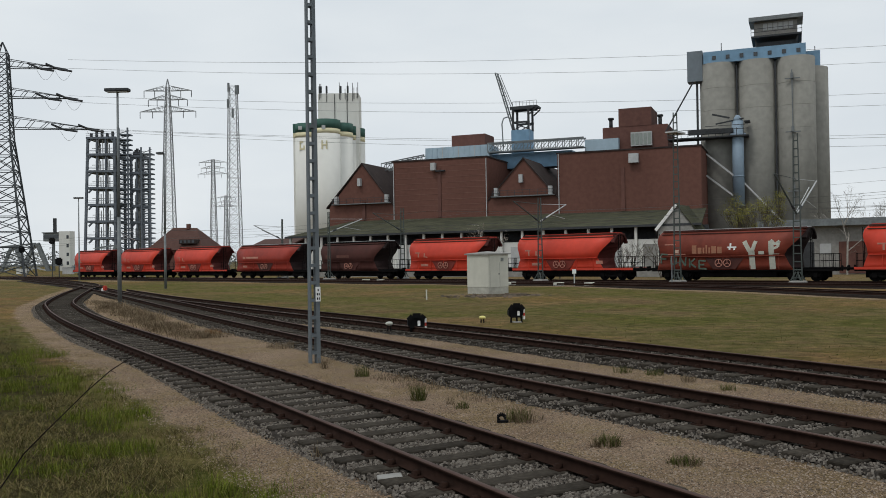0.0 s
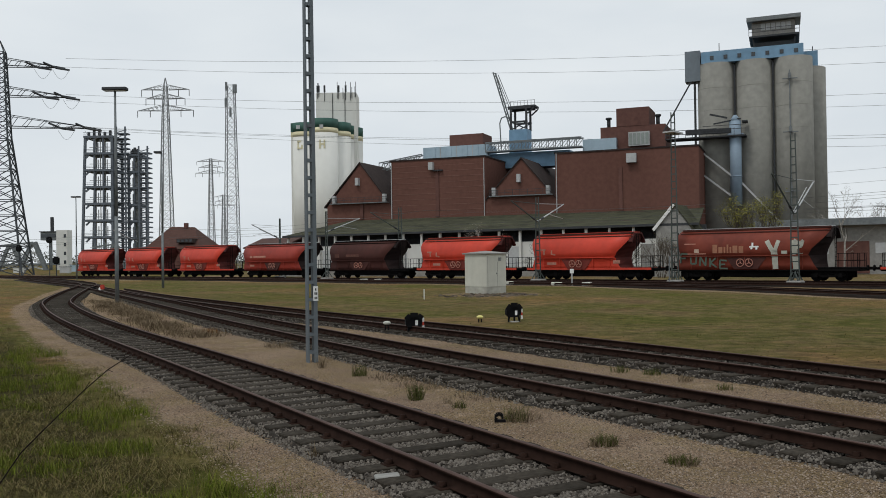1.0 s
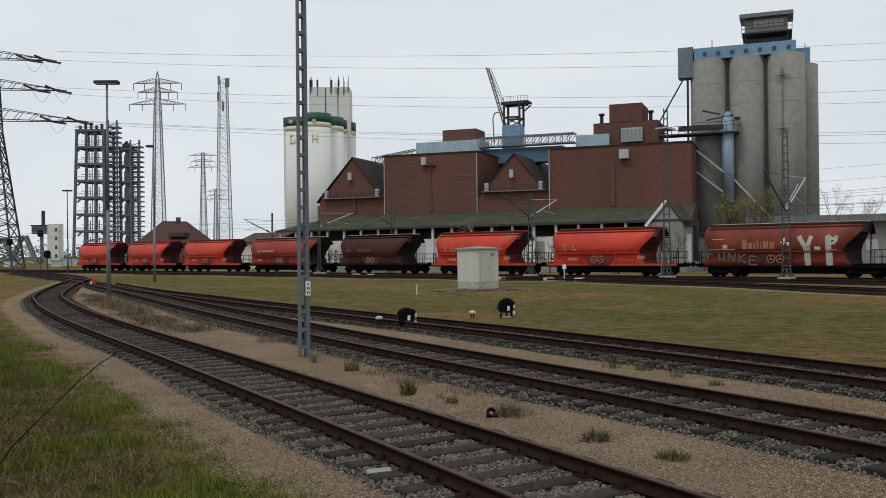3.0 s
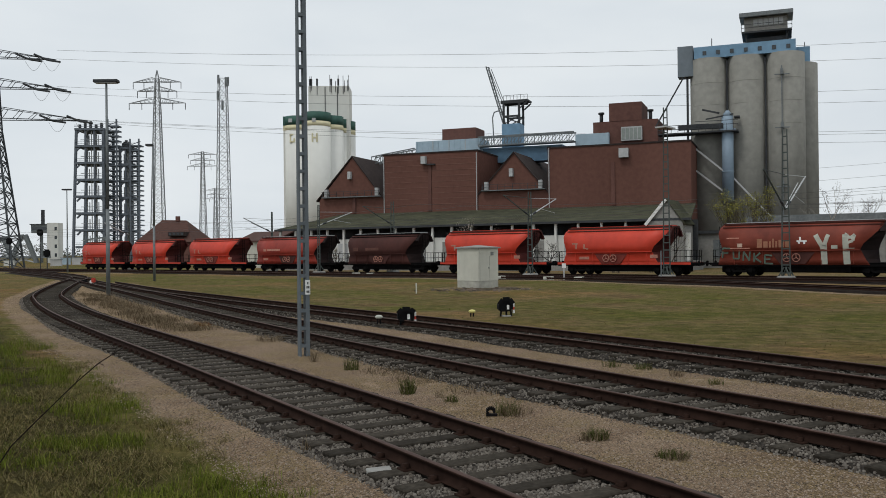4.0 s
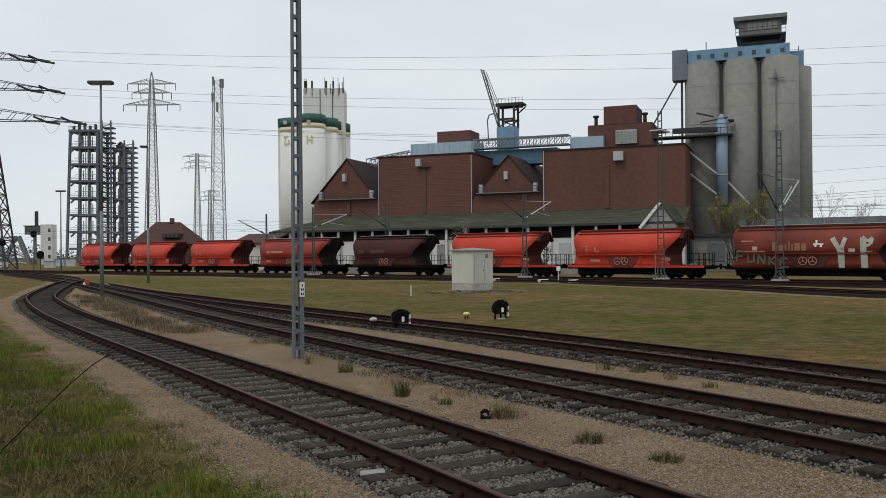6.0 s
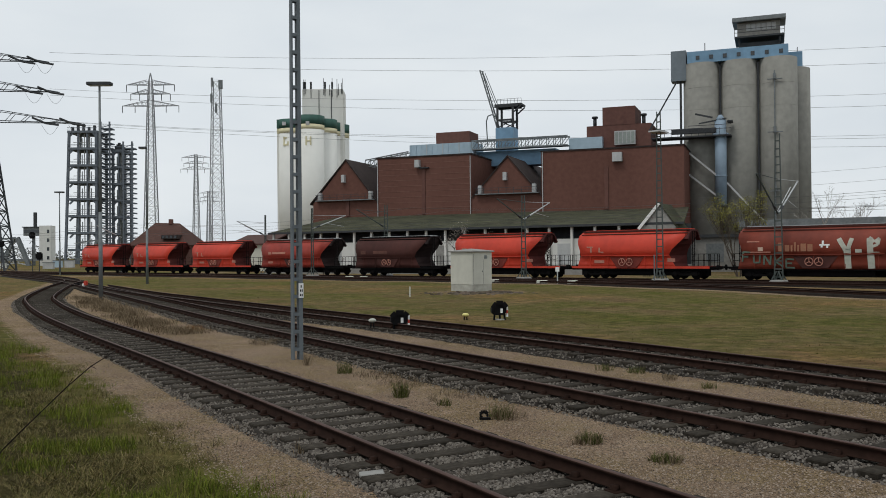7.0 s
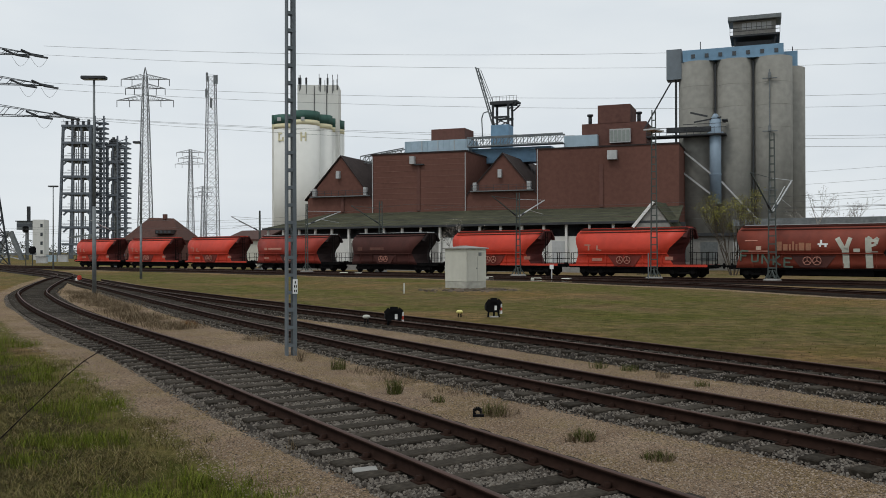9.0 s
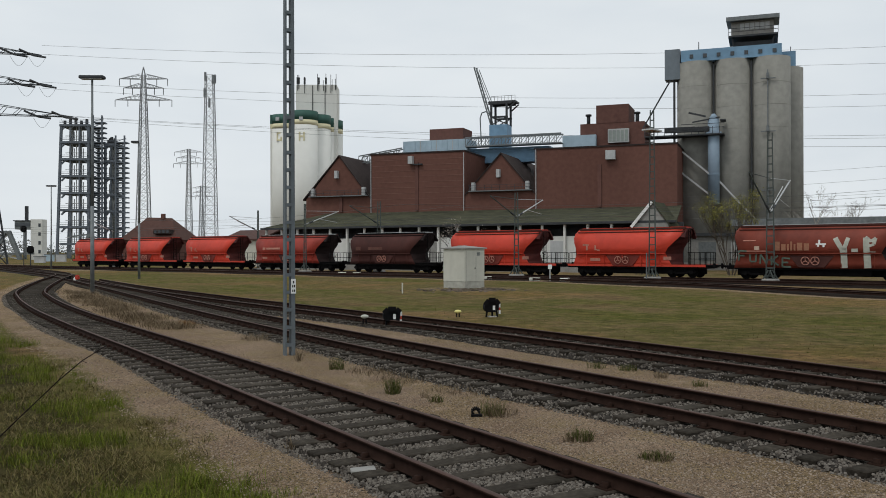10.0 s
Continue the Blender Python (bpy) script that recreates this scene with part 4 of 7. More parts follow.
def build_dock():
    m = Matrix.Translation((-23.4, 132.1, 0)) @ Matrix.Rotation(math.atan2(-0.62, 1.0), 4, "Z")
    inv = m.inverted()
    d = thing("loading_shed", m, "low loading shed with mossy roof and white posts", "loading shed")
    r0, r1 = inv @ Vector((-14.6, 147.2, 9.0)), inv @ Vector((38.0, 125.6, 9.1))
    bm = bmesh.new()
    quad_prism(bm, [(-0.3, -0.4, 5.95), (62.3, -0.4, 5.95), tuple(r1), tuple(r0)], 0.25)
    part("roof", bm, M_MOSS, d, "dark mossy felt roof")
    bm = bmesh.new()
    box(bm, -0.3, 62.3, -0.5, -0.4, 5.72, 6.0)
    part("gutter", bm, M_DARK, d)
    for k in range(21):
        bm = bmesh.new()
        x = 0.45 + k * 3.0
        box(bm, x - 0.14, x + 0.14, -0.1, 0.18, 1.1, 5.72)
        part("post", bm, M_WHITE, d, "white-painted concrete post")
    bm = bmesh.new()
    box(bm, 0, 62, -1.2, 6, -0.2, 1.1)
    part("platform", bm, M_GREY, d, "grey concrete loading platform")
    bm = bmesh.new()
    box(bm, 0, 62, 0.4, 0.7, 1.1, 4.3)
    part("back_wall", bm, M_WHITE, d, "white rendered wall")
    # dark sheet stands in for the shade inside the open shed
    bm = bmesh.new()
    box(bm, 0, 62, 3.6, 3.9, 1.1, 5.9)
    part("inner_wall", bm, M_DARK, d, "dark sheet for the shaded opening behind the posts")
    for k in range(14):
        bm = bmesh.new()
        x = 2.4 + k * 4.4
        box(bm, x, x + 1.7, 0.33, 0.4, 1.15, 3.7)
        part("shed_door", bm, M_LIGHTGREY if k % 3 else M_GREY, d, "closed grey sliding door")
    g = thing("gabled_annex", Matrix.Translation((27.0, 101.0, 0)) @ Matrix.Rotation(math.atan2(-0.62, 1.0), 4, "Z"), "small annex with a bright white gable edge", "annex")
    bm = bmesh.new()
    wall_shape(bm, [(-1.9, -0.2), (2.2, -0.2), (2.2, 5.4), (0.3, 8.0), (-1.9, 5.4)], -0.6, 4)
    part("wall", bm, M_GREY, g, "pale weathered gable wall")
    bm = bmesh.new()
    quad_prism(bm, [(-2.15, -0.75, 5.35), (0.3, -0.75, 8.2), (0.3, 4.2, 8.2), (-2.15, 4.2, 5.35)], 0.12)
    quad_prism(bm, [(2.45, -0.75, 5.35), (0.3, -0.75, 8.2), (0.3, 4.2, 8.2), (2.45, 4.2, 5.35)], 0.12)
    part("roof", bm, M_MOSS, g, "dark mossy roof")
    bm = bmesh.new()
    beam(bm, (-2.15, -0.82, 5.25), (0.3, -0.82, 8.15), 0.12, 0.34)
    part("barge_board", bm, M_SIGNW, g, "bright white barge board")


build_dock()


# ---- concrete silo block ----
M_PIPE = mat("dull_blue_pipe_paint", (0.22, 0.29, 0.36), 0.6, 0, 0.15, 1.2, 0.1, 0.3, streak=1)
M_LIFT = mat("weathered_blue_grey_sheet", (0.16, 0.19, 0.215), 0.6, 0, 0.2, 1.2, 0.1, 0.3, streak=1)


def build_silos():
    rot = Matrix.Rotation(math.atan2(-0.4, 1.0), 4, "Z")
    base = Matrix.Translation((39.72, 134.0, 0)) @ rot
    s = thing("concrete_silo_block", base, "tall weathered concrete grain silos with a blue top gallery", "grain silo")
    for j in range(3):
        for i in range(3):
            bm = bmesh.new()
            tube(bm, 2.75 + i * 5.5, 2.75 + j * 5.5, -0.2, 31.7, 2.82, n=40)
            part("silo_cell", bm, M_CONC, s, "round concrete silo cell")
    bm = bmesh.new()
    tube(bm, 15.75, 8.4, -0.2, 31.0, 2.8, n=40)
    part("silo_cell", bm, M_CONC, s, "round concrete silo cell")
    for x in (5.5, 11.0):
        bm = bmesh.new()
        beam(bm, (x, 1.1, -0.1), (x, 1.1, 31.2), 0.28, n=8)
        part("downpipe", bm, M_DARK, s, "dark downpipe in the seam")
    for z in np.arange(4.0, 31, 3.4):
        for i in range(3):
            bm = bmesh.new()
            tube(bm, 2.75 + i * 5.5, 2.75, z, z + 0.04, 2.827, n=40)
            part("pour_joint", bm, M_CONC, s, "faint horizontal pour joint")
    bm = bmesh.new()
    box(bm, 0.7, 15.3, 0.6, 12.5, 31.7, 33.5)
    box(bm, 15.3, 17.4, 6.3, 11, 31.0, 33.4)
    part("top_gallery", bm, M_BLUE, s, "blue sheet-metal top gallery")
    for k in range(7):
        bm = bmesh.new()
        box(bm, 2.0 + k * 2.0, 2.55 + k * 2.0, 0.52, 0.6, 32.2, 32.8)
        part("gallery_window", bm, M_GLASS, s)
    bm = bmesh.new()
    box(bm, -1.8, 0.5, 1.0, 3.4, 29.2, 33.9)
    part("lift_head", bm, M_LIFT, s, "blue-grey lift head box")
    bm = bmesh.new()
    beam(bm, (-0.4, 1.6, 29.2), (-0.4, 1.6, 18), 0.32)
    beam(bm, (-0.9, 1.2, 29.2), (-5.2, 1.2, 21.8), 0.2)
    part("lift_leg", bm, M_DARK, s, "dark steel elevator leg")
    # control cabin
    bm = bmesh.new()
    box(bm, 8.4, 14.2, 1.4, 6.2, 33.5, 34.3)
    for x in (8.2, 14.3):
        for y in (1.2, 6.3):
            beam(bm, (x * 0.9 + 1.1, y, 33.5), (x, y, 35.2), 0.25)
    box(bm, 7.7, 14.8, 0.4, 6.8, 34.9, 35.15)
    part("cabin_deck", bm, M_DARK, s, "dark steel cabin deck")
    bm = bmesh.new()
    box(bm, 8.1, 14.2, 1.0, 6.4, 35.15, 37.3)
    part("control_cabin", bm, M_GREY, s, "grey control cabin")
    bm = bmesh.new()
    for k in range(6):
        box(bm, 9.4 + k * 0.72, 10.0 + k * 0.72, 0.93, 1.0, 36.0, 37.0)
    part("cabin_window", bm, M_LIGHTGREY, s, "pale row of cabin windows")
    bm = bmesh.new()
    quad_prism(bm, [(7.4, 0.0, 37.9), (15.0, 0.0, 37.9), (15.0, 7.2, 38.4), (7.4, 7.2, 38.4)], 0.6)
    part("cabin_roof", bm, M_STEEL, s, "overhanging grey cabin roof")
    for a, b in (((7.7, 0.4, 35.15), (7.7, 0.4, 36.2)), ((14.8, 0.4, 35.15), (14.8, 0.4, 36.2)), ((7.7, 6.8, 35.15), (7.7, 6.8, 36.2)), ((14.8, 6.8, 35.15), (14.8, 6.8, 36.2)),
                 ((7.7, 0.4, 35.7), (14.8, 0.4, 35.7)), ((7.7, 0.4, 36.2), (14.8, 0.4, 36.2))):
        bm = bmesh.new()
        beam(bm, a, b, 0.07)
        part("cabin_railing", bm, M_DARK, s)
    # external filter pipe, walkway, chutes
    bm = bmesh.new()
    tube(bm, 5.6, -1.0, 9.5, 22.3, 0.85, n=20)
    tube(bm, 5.6, -1.0, 22.3, 23.2, 0.85, 0.25, n=20)
    tube(bm, 5.6, -1.0, 20.0, 20.4, 1.2, n=20)
    tube(bm, 5.6, -1.0, 13.9, 14.05, 0.92, n=20)
    part("filter_pipe", bm, M_PIPE, s, "pale blue vertical filter pipe")
    bm = bmesh.new()
    box(bm, -4.5, 7.2, -2.4, 0.6, 19.9, 20.1)
    for z in (20.6, 21.2):
        beam(bm, (1.0, -2.4, z + 0.4), (7.2, -2.4, z + 0.4), 0.08)
        beam(bm, (-4.5, -2.4, z), (3.0, -2.4, z), 0.08)
    for k in range(12):
        beam(bm, (-4.5 + k, -2.4, 20), (-4.5 + k, -2.4, 21.2), 0.07)
    beam(bm, (-1.5, -1.5, 20.9), (5.0, -1.5, 20.9), 0.7)
    beam(bm, (2.5, -1.5, 22.0), (6.5, -1.5, 22.6), 0.2)
    beam(bm, (2.0, -1.5, 23.5), (4.5, -1.5, 22.8), 0.25)
    box(bm, 6.6, 7.4, -2.2, -0.2, 22.0, 22.2)
    part("walkway", bm, M_DARK, s, "dark steel conveyor walkway")
    for a, b in (((-0.3, -0.6, 18.8), (5.1, -1.4, 14.0)), ((-0.3, -0.6, 15.4), (5.0, -1.2, 11.0)), ((6.4, -0.8, 13.0), (12.0, -0.5, 6.6))):
        bm = bmesh.new()
        beam(bm, a, b, 0.24)
        part("grain_chute", bm, M_LIGHTGREY, s, "sloping grey grain chute")
    for z in (28.2, 20.3, 11.5):
        bm = bmesh.new()
        beam(bm, (12.3, -0.35, z), (14.4, -0.35, z), 0.14)
        box(bm, 13.1, 13.5, -0.6, 0.2, z, z + 0.8)
        part("bracket", bm, M_STEEL, s)
    bm = bmesh.new()
    beam(bm, (13.3, -0.3, 4), (13.3, -0.3, 29.5), 0.16)
    part("cable_riser", bm, M_STEEL, s)
    for x, y in ((3.2, 3.0), (16.8, 11.5)):
        bm = bmesh.new()
        beam(bm, (x, y, 33.4), (x, y, 35.2), 0.12)
        part("aerial", bm, M_DARK, s)


build_silos()


# ---- white silo tower ----
def build_white_silo():
    s = thing("white_silo_tower", Matrix.Translation((-24.7, 194, 0)), "white grain silo with a dark green and yellow band", "grain silo")
    xs = [(-5.0, 0.0, 3.0, 32.9), (-0.9, -0.4, 3.2, 33.7), (1.9, 2.6, 2.9, 33.3), (3.3, 5.6, 2.6, 33.0), (4.5, 9.6, 2.4, 33.2), (-3.0, 6.0, 3.0, 33.2)]
    for x, y, r, z in [(a, b, c, d - 0.4) for a, b, c, d in xs]:
        bm = bmesh.new()
        tube(bm, x, y, -0.2, z - 3.1, r, n=36)
        part("silo_cell", bm, M_WSILO, s, "white-painted silo cell")
        bm = bmesh.new()
        tube(bm, x, y, z - 3.1, z - 2.0, r + 0.01, n=36)
        part("yellow_band", bm, M_YELLOW, s, "pale yellow band")
        bm = bmesh.new()
        tube(bm, x, y, z - 2.0, z, r + 0.03, n=36)
        part("green_band", bm, M_GREEN, s, "dark green band")
    bm = bmesh.new()
    box(bm, -8.0, -4.6, -1.5, 5, -0.2, 29.4)
    part("silo_wall", bm, M_WSILO, s)
    bm = bmesh.new()
    box(bm, -8.05, -4.5, -1.6, 5, 30.5, 32.5)
    part("green_band", bm, M_GREEN, s, "dark green band")
    bm = bmesh.new()
    box(bm, -8.03, -4.55, -1.55, 5, 29.4, 30.5)
    part("yellow_band", bm, M_YELLOW, s, "pale yellow band")
    bm = bmesh.new()
    box(bm, -3.2, 6.0, 4.0, 11, -0.2, 40.2)
    part("stair_tower", bm, M_WSILO, s, "square pale stair tower")
    for x in (0.6, 3.4):
        bm = bmesh.new()
        beam(bm, (x, 3.95, 33), (x, 3.95, 40.0), 0.14)
        part("cable_riser", bm, M_DARK, s)
    rng = random.Random(5)
    for x in (-2.8, -2.5, -1.2, 1.7, 2.0, 3.0, 3.6, 4.7, 5.0, 5.7, 5.9):
        bm = bmesh.new()
        beam(bm, (x, 3.95, 38.2 + rng.random()), (x, 3.95, 41.2 + rng.random() * 1.6), 0.12)
        if rng.random() > 0.4:
            box(bm, x - 0.2, x + 0.2, 3.8, 4.2, 40.3, 41.8)
        part("antenna", bm, M_DARK, s, "dark mobile antenna")
    for x in (-6.2, -1.0):
        bm = bmesh.new()
        box(bm, x - 0.4, x + 0.4, -3.7 if x > -2 else -3.1, -2.9, 31.0, 31.8)
        part("emblem_plate", bm, M_LIGHTGREY, s, "pale square emblem")
    # three pale block letters painted below the band
    for x, bars in ((-6.4, ((0, 0, 0.35, 1.9), (0, 0, 1.2, 0.35), (0, 1.55, 1.2, 1.9), (0.85, 0, 1.2, 0.9))), (-1.5, ((0, 0, 0.35, 1.9), (0.95, 0, 1.3, 1.9), (0.2, 0.78, 1.1, 1.12)))):
        for a, b, c, d in bars:
            bm = bmesh.new()
            cx, cy, r = (-0.9, -0.4, 3.2) if x > -2 else (-5.0, 0.0, 3.0)
            yy = cy - math.sqrt(r * r - (x + (a + c) / 2 - cx) ** 2)
            box(bm, x + a, x + c, yy - 0.06, yy + 0.2, 26.6 + b, 26.6 + d)
            part("painted_letter_stroke", bm, M_YELLOW, s)


build_white_silo()


# ---- lattice structures ----
def lattice(bm, x, y, z0, z1, w0, w1, panels, leg, brace):
    def c(t, i):
        w = (w0 + (w1 - w0) * t) / 2
        sx, sy = ((-1, -1), (1, -1), (1, 1), (-1, 1))[i % 4]
        return Vector((x + sx * w, y + sy * w, z0 + (z1 - z0) * t))
    for i in range(4):
        beam(bm, c(0, i), c(1, i), leg)
    for k in range(panels):
        t0, t1 = k / panels, (k + 1) / panels
        for i in range(4):
            beam(bm, c(t0, i), c(t1, i + 1), brace)
            beam(bm, c(t0, i + 1), c(t1, i), brace)
            beam(bm, c(t1, i), c(t1, i + 1), brace)


def arm(bm, x, y, z, length, root, leg=0.16):
    for s in (-1, 1):
        tip = Vector((x + s * length, y, z))
        for dy in (-root / 2, root / 2):
            beam(bm, (x + s * root / 2, y + dy, z), tip, leg)
            beam(bm, (x + s * root / 2, y + dy, z + root * 0.8), tip, leg * 0.8)
            n = 6
            for k in range(n):
                t0, t1 = k / n, (k + 0.5) / n
                a = Vector((x + s * root / 2, y + dy, z)).lerp(tip, t0)
                b = Vector((x + s * root / 2, y + dy, z + root * 0.8)).lerp(tip, t1)
                beam(bm, a, b, leg * 0.6)


def pylon(m, label, body, arms, insulators=True, steel=None):
    steel = steel or M_PYLON
    p = thing("power_pylon", m, label, "power pylon", "power pylons")
    bm = bmesh.new()
    for a in body:
        lattice(bm, 0, 0, *a)
    part("lattice_body", bm, steel, p)
    for z, ln, root in arms:
        bm = bmesh.new()
        arm(bm, 0, 0, z, ln, root)
        part("cross_arm", bm, steel, p)
        if not insulators:
            # strain insulators hang slack along the conductors
            for q in (1.0, 0.72):
                bm = bmesh.new()
                pts = [(ln * q - 4.2, -0.6, z + 0.9), (ln * q - 1.6, -0.4, z - 0.2), (ln * q + 0.9, -0.3, z - 0.5)]
                for a, b in zip(pts, pts[1:]):
                    beam(bm, a, b, 0.42, n=6)
                part("strain_insulator", bm, M_DARK, p, "dark strain insulator string")
                bm = bmesh.new()
                arc = [(ln * q - 2.4 + 3.3 * k / 8, -0.5, z - 0.5 - 2.0 * math.sin(math.pi * k / 8)) for k in range(9)]
                for a, b in zip(arc, arc[1:]):
                    beam(bm, a, b, 0.07, n=3)
                part("jumper_loop", bm, M_WIRE, p, "thin slack jumper cable")
        if insulators:
            for s in (-1, 1):
                for q in (1.0, 0.55):
                    bm = bmesh.new()
                    beam(bm, (s * ln * q, 0, z), (s * ln * q, 0, z - 1.9), 0.2, n=6)
                    part("insulator", bm, M_DARK, p)
    return p


pylon(pose(-90.4, 180, 0, 0, 0, 12), "tall grey lattice power pylon with three cross-arms", [(-0.3, 28, 10.0, 3.4, 9, 0.34, 0.16), (28, 46, 3.4, 1.9, 9, 0.26, 0.13), (46, 48.4, 1.9, 0.1, 1, 0.15, 0.1)],
      [(43.2, 12.6, 2.0), (37.0, 14.6, 2.4), (30.6, 18.8, 3.0)], False, mat("dark_pylon_steel", (0.065, 0.072, 0.078), 0.8, 0, 0.2, 1, spec=0.1))
pylon(pose(-78.3, 250, 0, 0, 0, 0), "distant grey lattice power pylon", [(-0.3, 44, 3.8, 1.6, 18, 0.24, 0.075), (44, 52.6, 1.6, 0.9, 4, 0.2, 0.075), (52.6, 55.0, 0.9, 0.1, 1, 0.14, 0.07)], [(51.6, 6.8, 1.6), (49.0, 5.6, 1.6), (45.6, 8.0, 1.8)])
pylon(pose(-118, 450, 0), "far grey lattice power pylon", [(-0.3, 46, 3.8, 1.6, 14, 0.28, 0.11), (46, 55, 1.6, 1.2, 4, 0.26, 0.11)], [(53.5, 7.2, 1.6), (50.5, 6.2, 1.6), (47.5, 7.8, 1.8)])
pylon(pose(-148.8, 600, 0), "far grey lattice power pylon", [(-0.3, 40, 3.8, 1.7, 10, 0.3, 0.13), (40, 47.5, 1.7, 1.3, 3, 0.3, 0.13)], [(46, 6.6, 1.6), (43, 5.6, 1.6), (40, 7.4, 1.8)])


def radio_mast():
    p = thing("radio_mast", pose(-62, 260, 0), "slender grey lattice radio mast with antennas", "radio mast")
    bm = bmesh.new()
    lattice(bm, 0, 0, -0.3, 54.7, 4.2, 2.2, 20, 0.2, 0.075)
    part("lattice_body", bm, M_PYLON, p)
    for x, y, z in ((-1.2, -1.2, 48), (1.2, -1.2, 52), (0.2, -1.3, 45), (1.3, 1, 52.5), (-1.3, 0, 53)):
        bm = bmesh.new()
        box(bm, x - 0.3, x + 0.3, y - 0.2, y + 0.2, z, z + 2.6)
        part("antenna", bm, M_STEEL, p)


radio_mast()


M_PLANT = mat("dark_blue_grey_process_steel", (0.125, 0.142, 0.165), 0.8, 0, 0.2, 1, spec=0.1)


def plant():
    p = thing("refinery_structure", pose(-129, 352, 0), "tall grey steel process structure with many decks", "process plant")
    for x0, x1, y0, y1, z, deck, ped in ((-12.5, -1.9, -3, 8, 53.0, 6.7, 3.2), (2.9, 7.4, 2, 10, 46.0, 6.7, 2.6)):
        levels = int(z / deck)
        for x in np.linspace(x0, x1, 4 if ped > 3 else 3):
            for y in (y0, y1):
                bm = bmesh.new()
                beam(bm, (x - (1.8 if x == x0 and ped > 3 else 0), y, -0.3), (x, y, z), 0.9 if x in (x0, x1) else 0.6)
                part("column", bm, M_PLANT, p)
        for k in range(levels + 1):
            zz = z - k * deck
            bm = bmesh.new()
            box(bm, x0 - 0.6, x1 + 0.6, y0 - 0.6, y1 + 0.6, zz - 0.9, zz)
            for q in (0.6, 1.2):
                beam(bm, (x0 - 0.6, y0 - 0.6, zz + q), (x1 + 0.6, y0 - 0.6, zz + q), 0.14)
            part("deck", bm, M_PLANT, p, "grey steel deck with railing")
            if k:
                for s, xx in ((1, x0), (-1, x1)):
                    bm = bmesh.new()
                    beam(bm, (xx, y0, zz + deck - 2.3), (xx + s * 1.5, y0, zz + deck - 0.8), 0.6)
                    part("knee_brace", bm, M_PLANT, p)
                for q in range(7):
                    xx = x0 + (x1 - x0) * (0.25 + q * 0.085)
                    bm = bmesh.new()
                    beam(bm, (xx, y0 + 1.5, zz), (xx, y0 + 1.5, zz + (deck if q % 2 else deck * 0.6)), 0.3)
                    part("pipe", bm, M_LIGHTGREY, p, "pale vertical pipe")
                bm = bmesh.new()
                beam(bm, (x0 + 1.2, y0 + 1, zz + 2.2), (x1 - 1.2, y0 + 1, zz + 2.2), 0.25)
                part("pipe", bm, M_LIGHTGREY, p, "pale horizontal pipe")
        for q in range(5):
            bm = bmesh.new()
            tube(bm, x0 + 1.0 + q * (x1 - x0 - 2) / 4, 1 + y0, z, z + 1.6 + (q * 7 % 3) * 0.6, 0.6, n=8)
            part("vent_stack", bm, M_DARK, p)
    for x, z in ((0.7, 57.0), (9.6, 49.0)):
        bm = bmesh.new()
        for k in range(int(z / 2)):
            box(bm, x - 1.9, x + 2.3, 0, 4, k * 2.0, k * 2.0 + 0.5)
            beam(bm, (x - 1.9, 0, k * 2.0 + 0.4), (x + 2.3, 0, k * 2.0 + 2.0), 0.22)
            beam(bm, (x - 1.9, 0, k * 2.0 + 1.3), (x + 2.3, 0, k * 2.0 + 1.3), 0.16)
        for xx in (x - 1.9, x + 1.6):
            beam(bm, (xx, 0, -0.3), (xx, 0, z), 0.55)
        part("stair_tower", bm, M_PLANT, p, "grey open stair tower")


plant()


def brown_house():
    h = thing("gable_roofed_house", pose(-62.0, 202, 0, 0, 0, -12), "brick house with a big brown hipped roof", "house")
    bm = bmesh.new()
    box(bm, -6.6, 6.6, 0, 11, -0.2, 5.4)
    part("wall", bm, M_BRICK2, h)
    bm = bmesh.new()
    v = [bm.verts.new(q) for q in ((-7.2, -0.6, 5.2), (7.2, -0.6, 5.2), (7.2, 11.6, 5.2), (-7.2, 11.6, 5.2), (-3.4, 5.4, 10.6), (2.7, 5.6, 10.4))]
    for f in ((0, 1, 5, 4), (1, 2, 5), (2, 3, 4, 5), (3, 0, 4), (3, 2, 1, 0)):
        bm.faces.new([v[i] for i in f])
    part("roof", bm, mat("brown_roof_tiles", (0.075, 0.036, 0.028), 0.85, 0, 0.25, 3, 0.3), h, "brown tiled hipped roof")
    bm = bmesh.new()
    box(bm, 1.0, 5.2, 0.0, 3, 6.6, 7.6)
    part("dormer", bm, M_TILE, h, "long dark dormer")
    for k in range(4):
        bm = bmesh.new()
        box(bm, 1.25 + k, 1.85 + k, -0.08, 0, 6.8, 7.4)
        part("window", bm, M_GLASS, h)
    bm = bmesh.new()
    box(bm, 0.2, 1.0, 5.0, 5.8, 10.2, 11.4)
    part("chimney", bm, M_BRICK2, h)


brown_house()


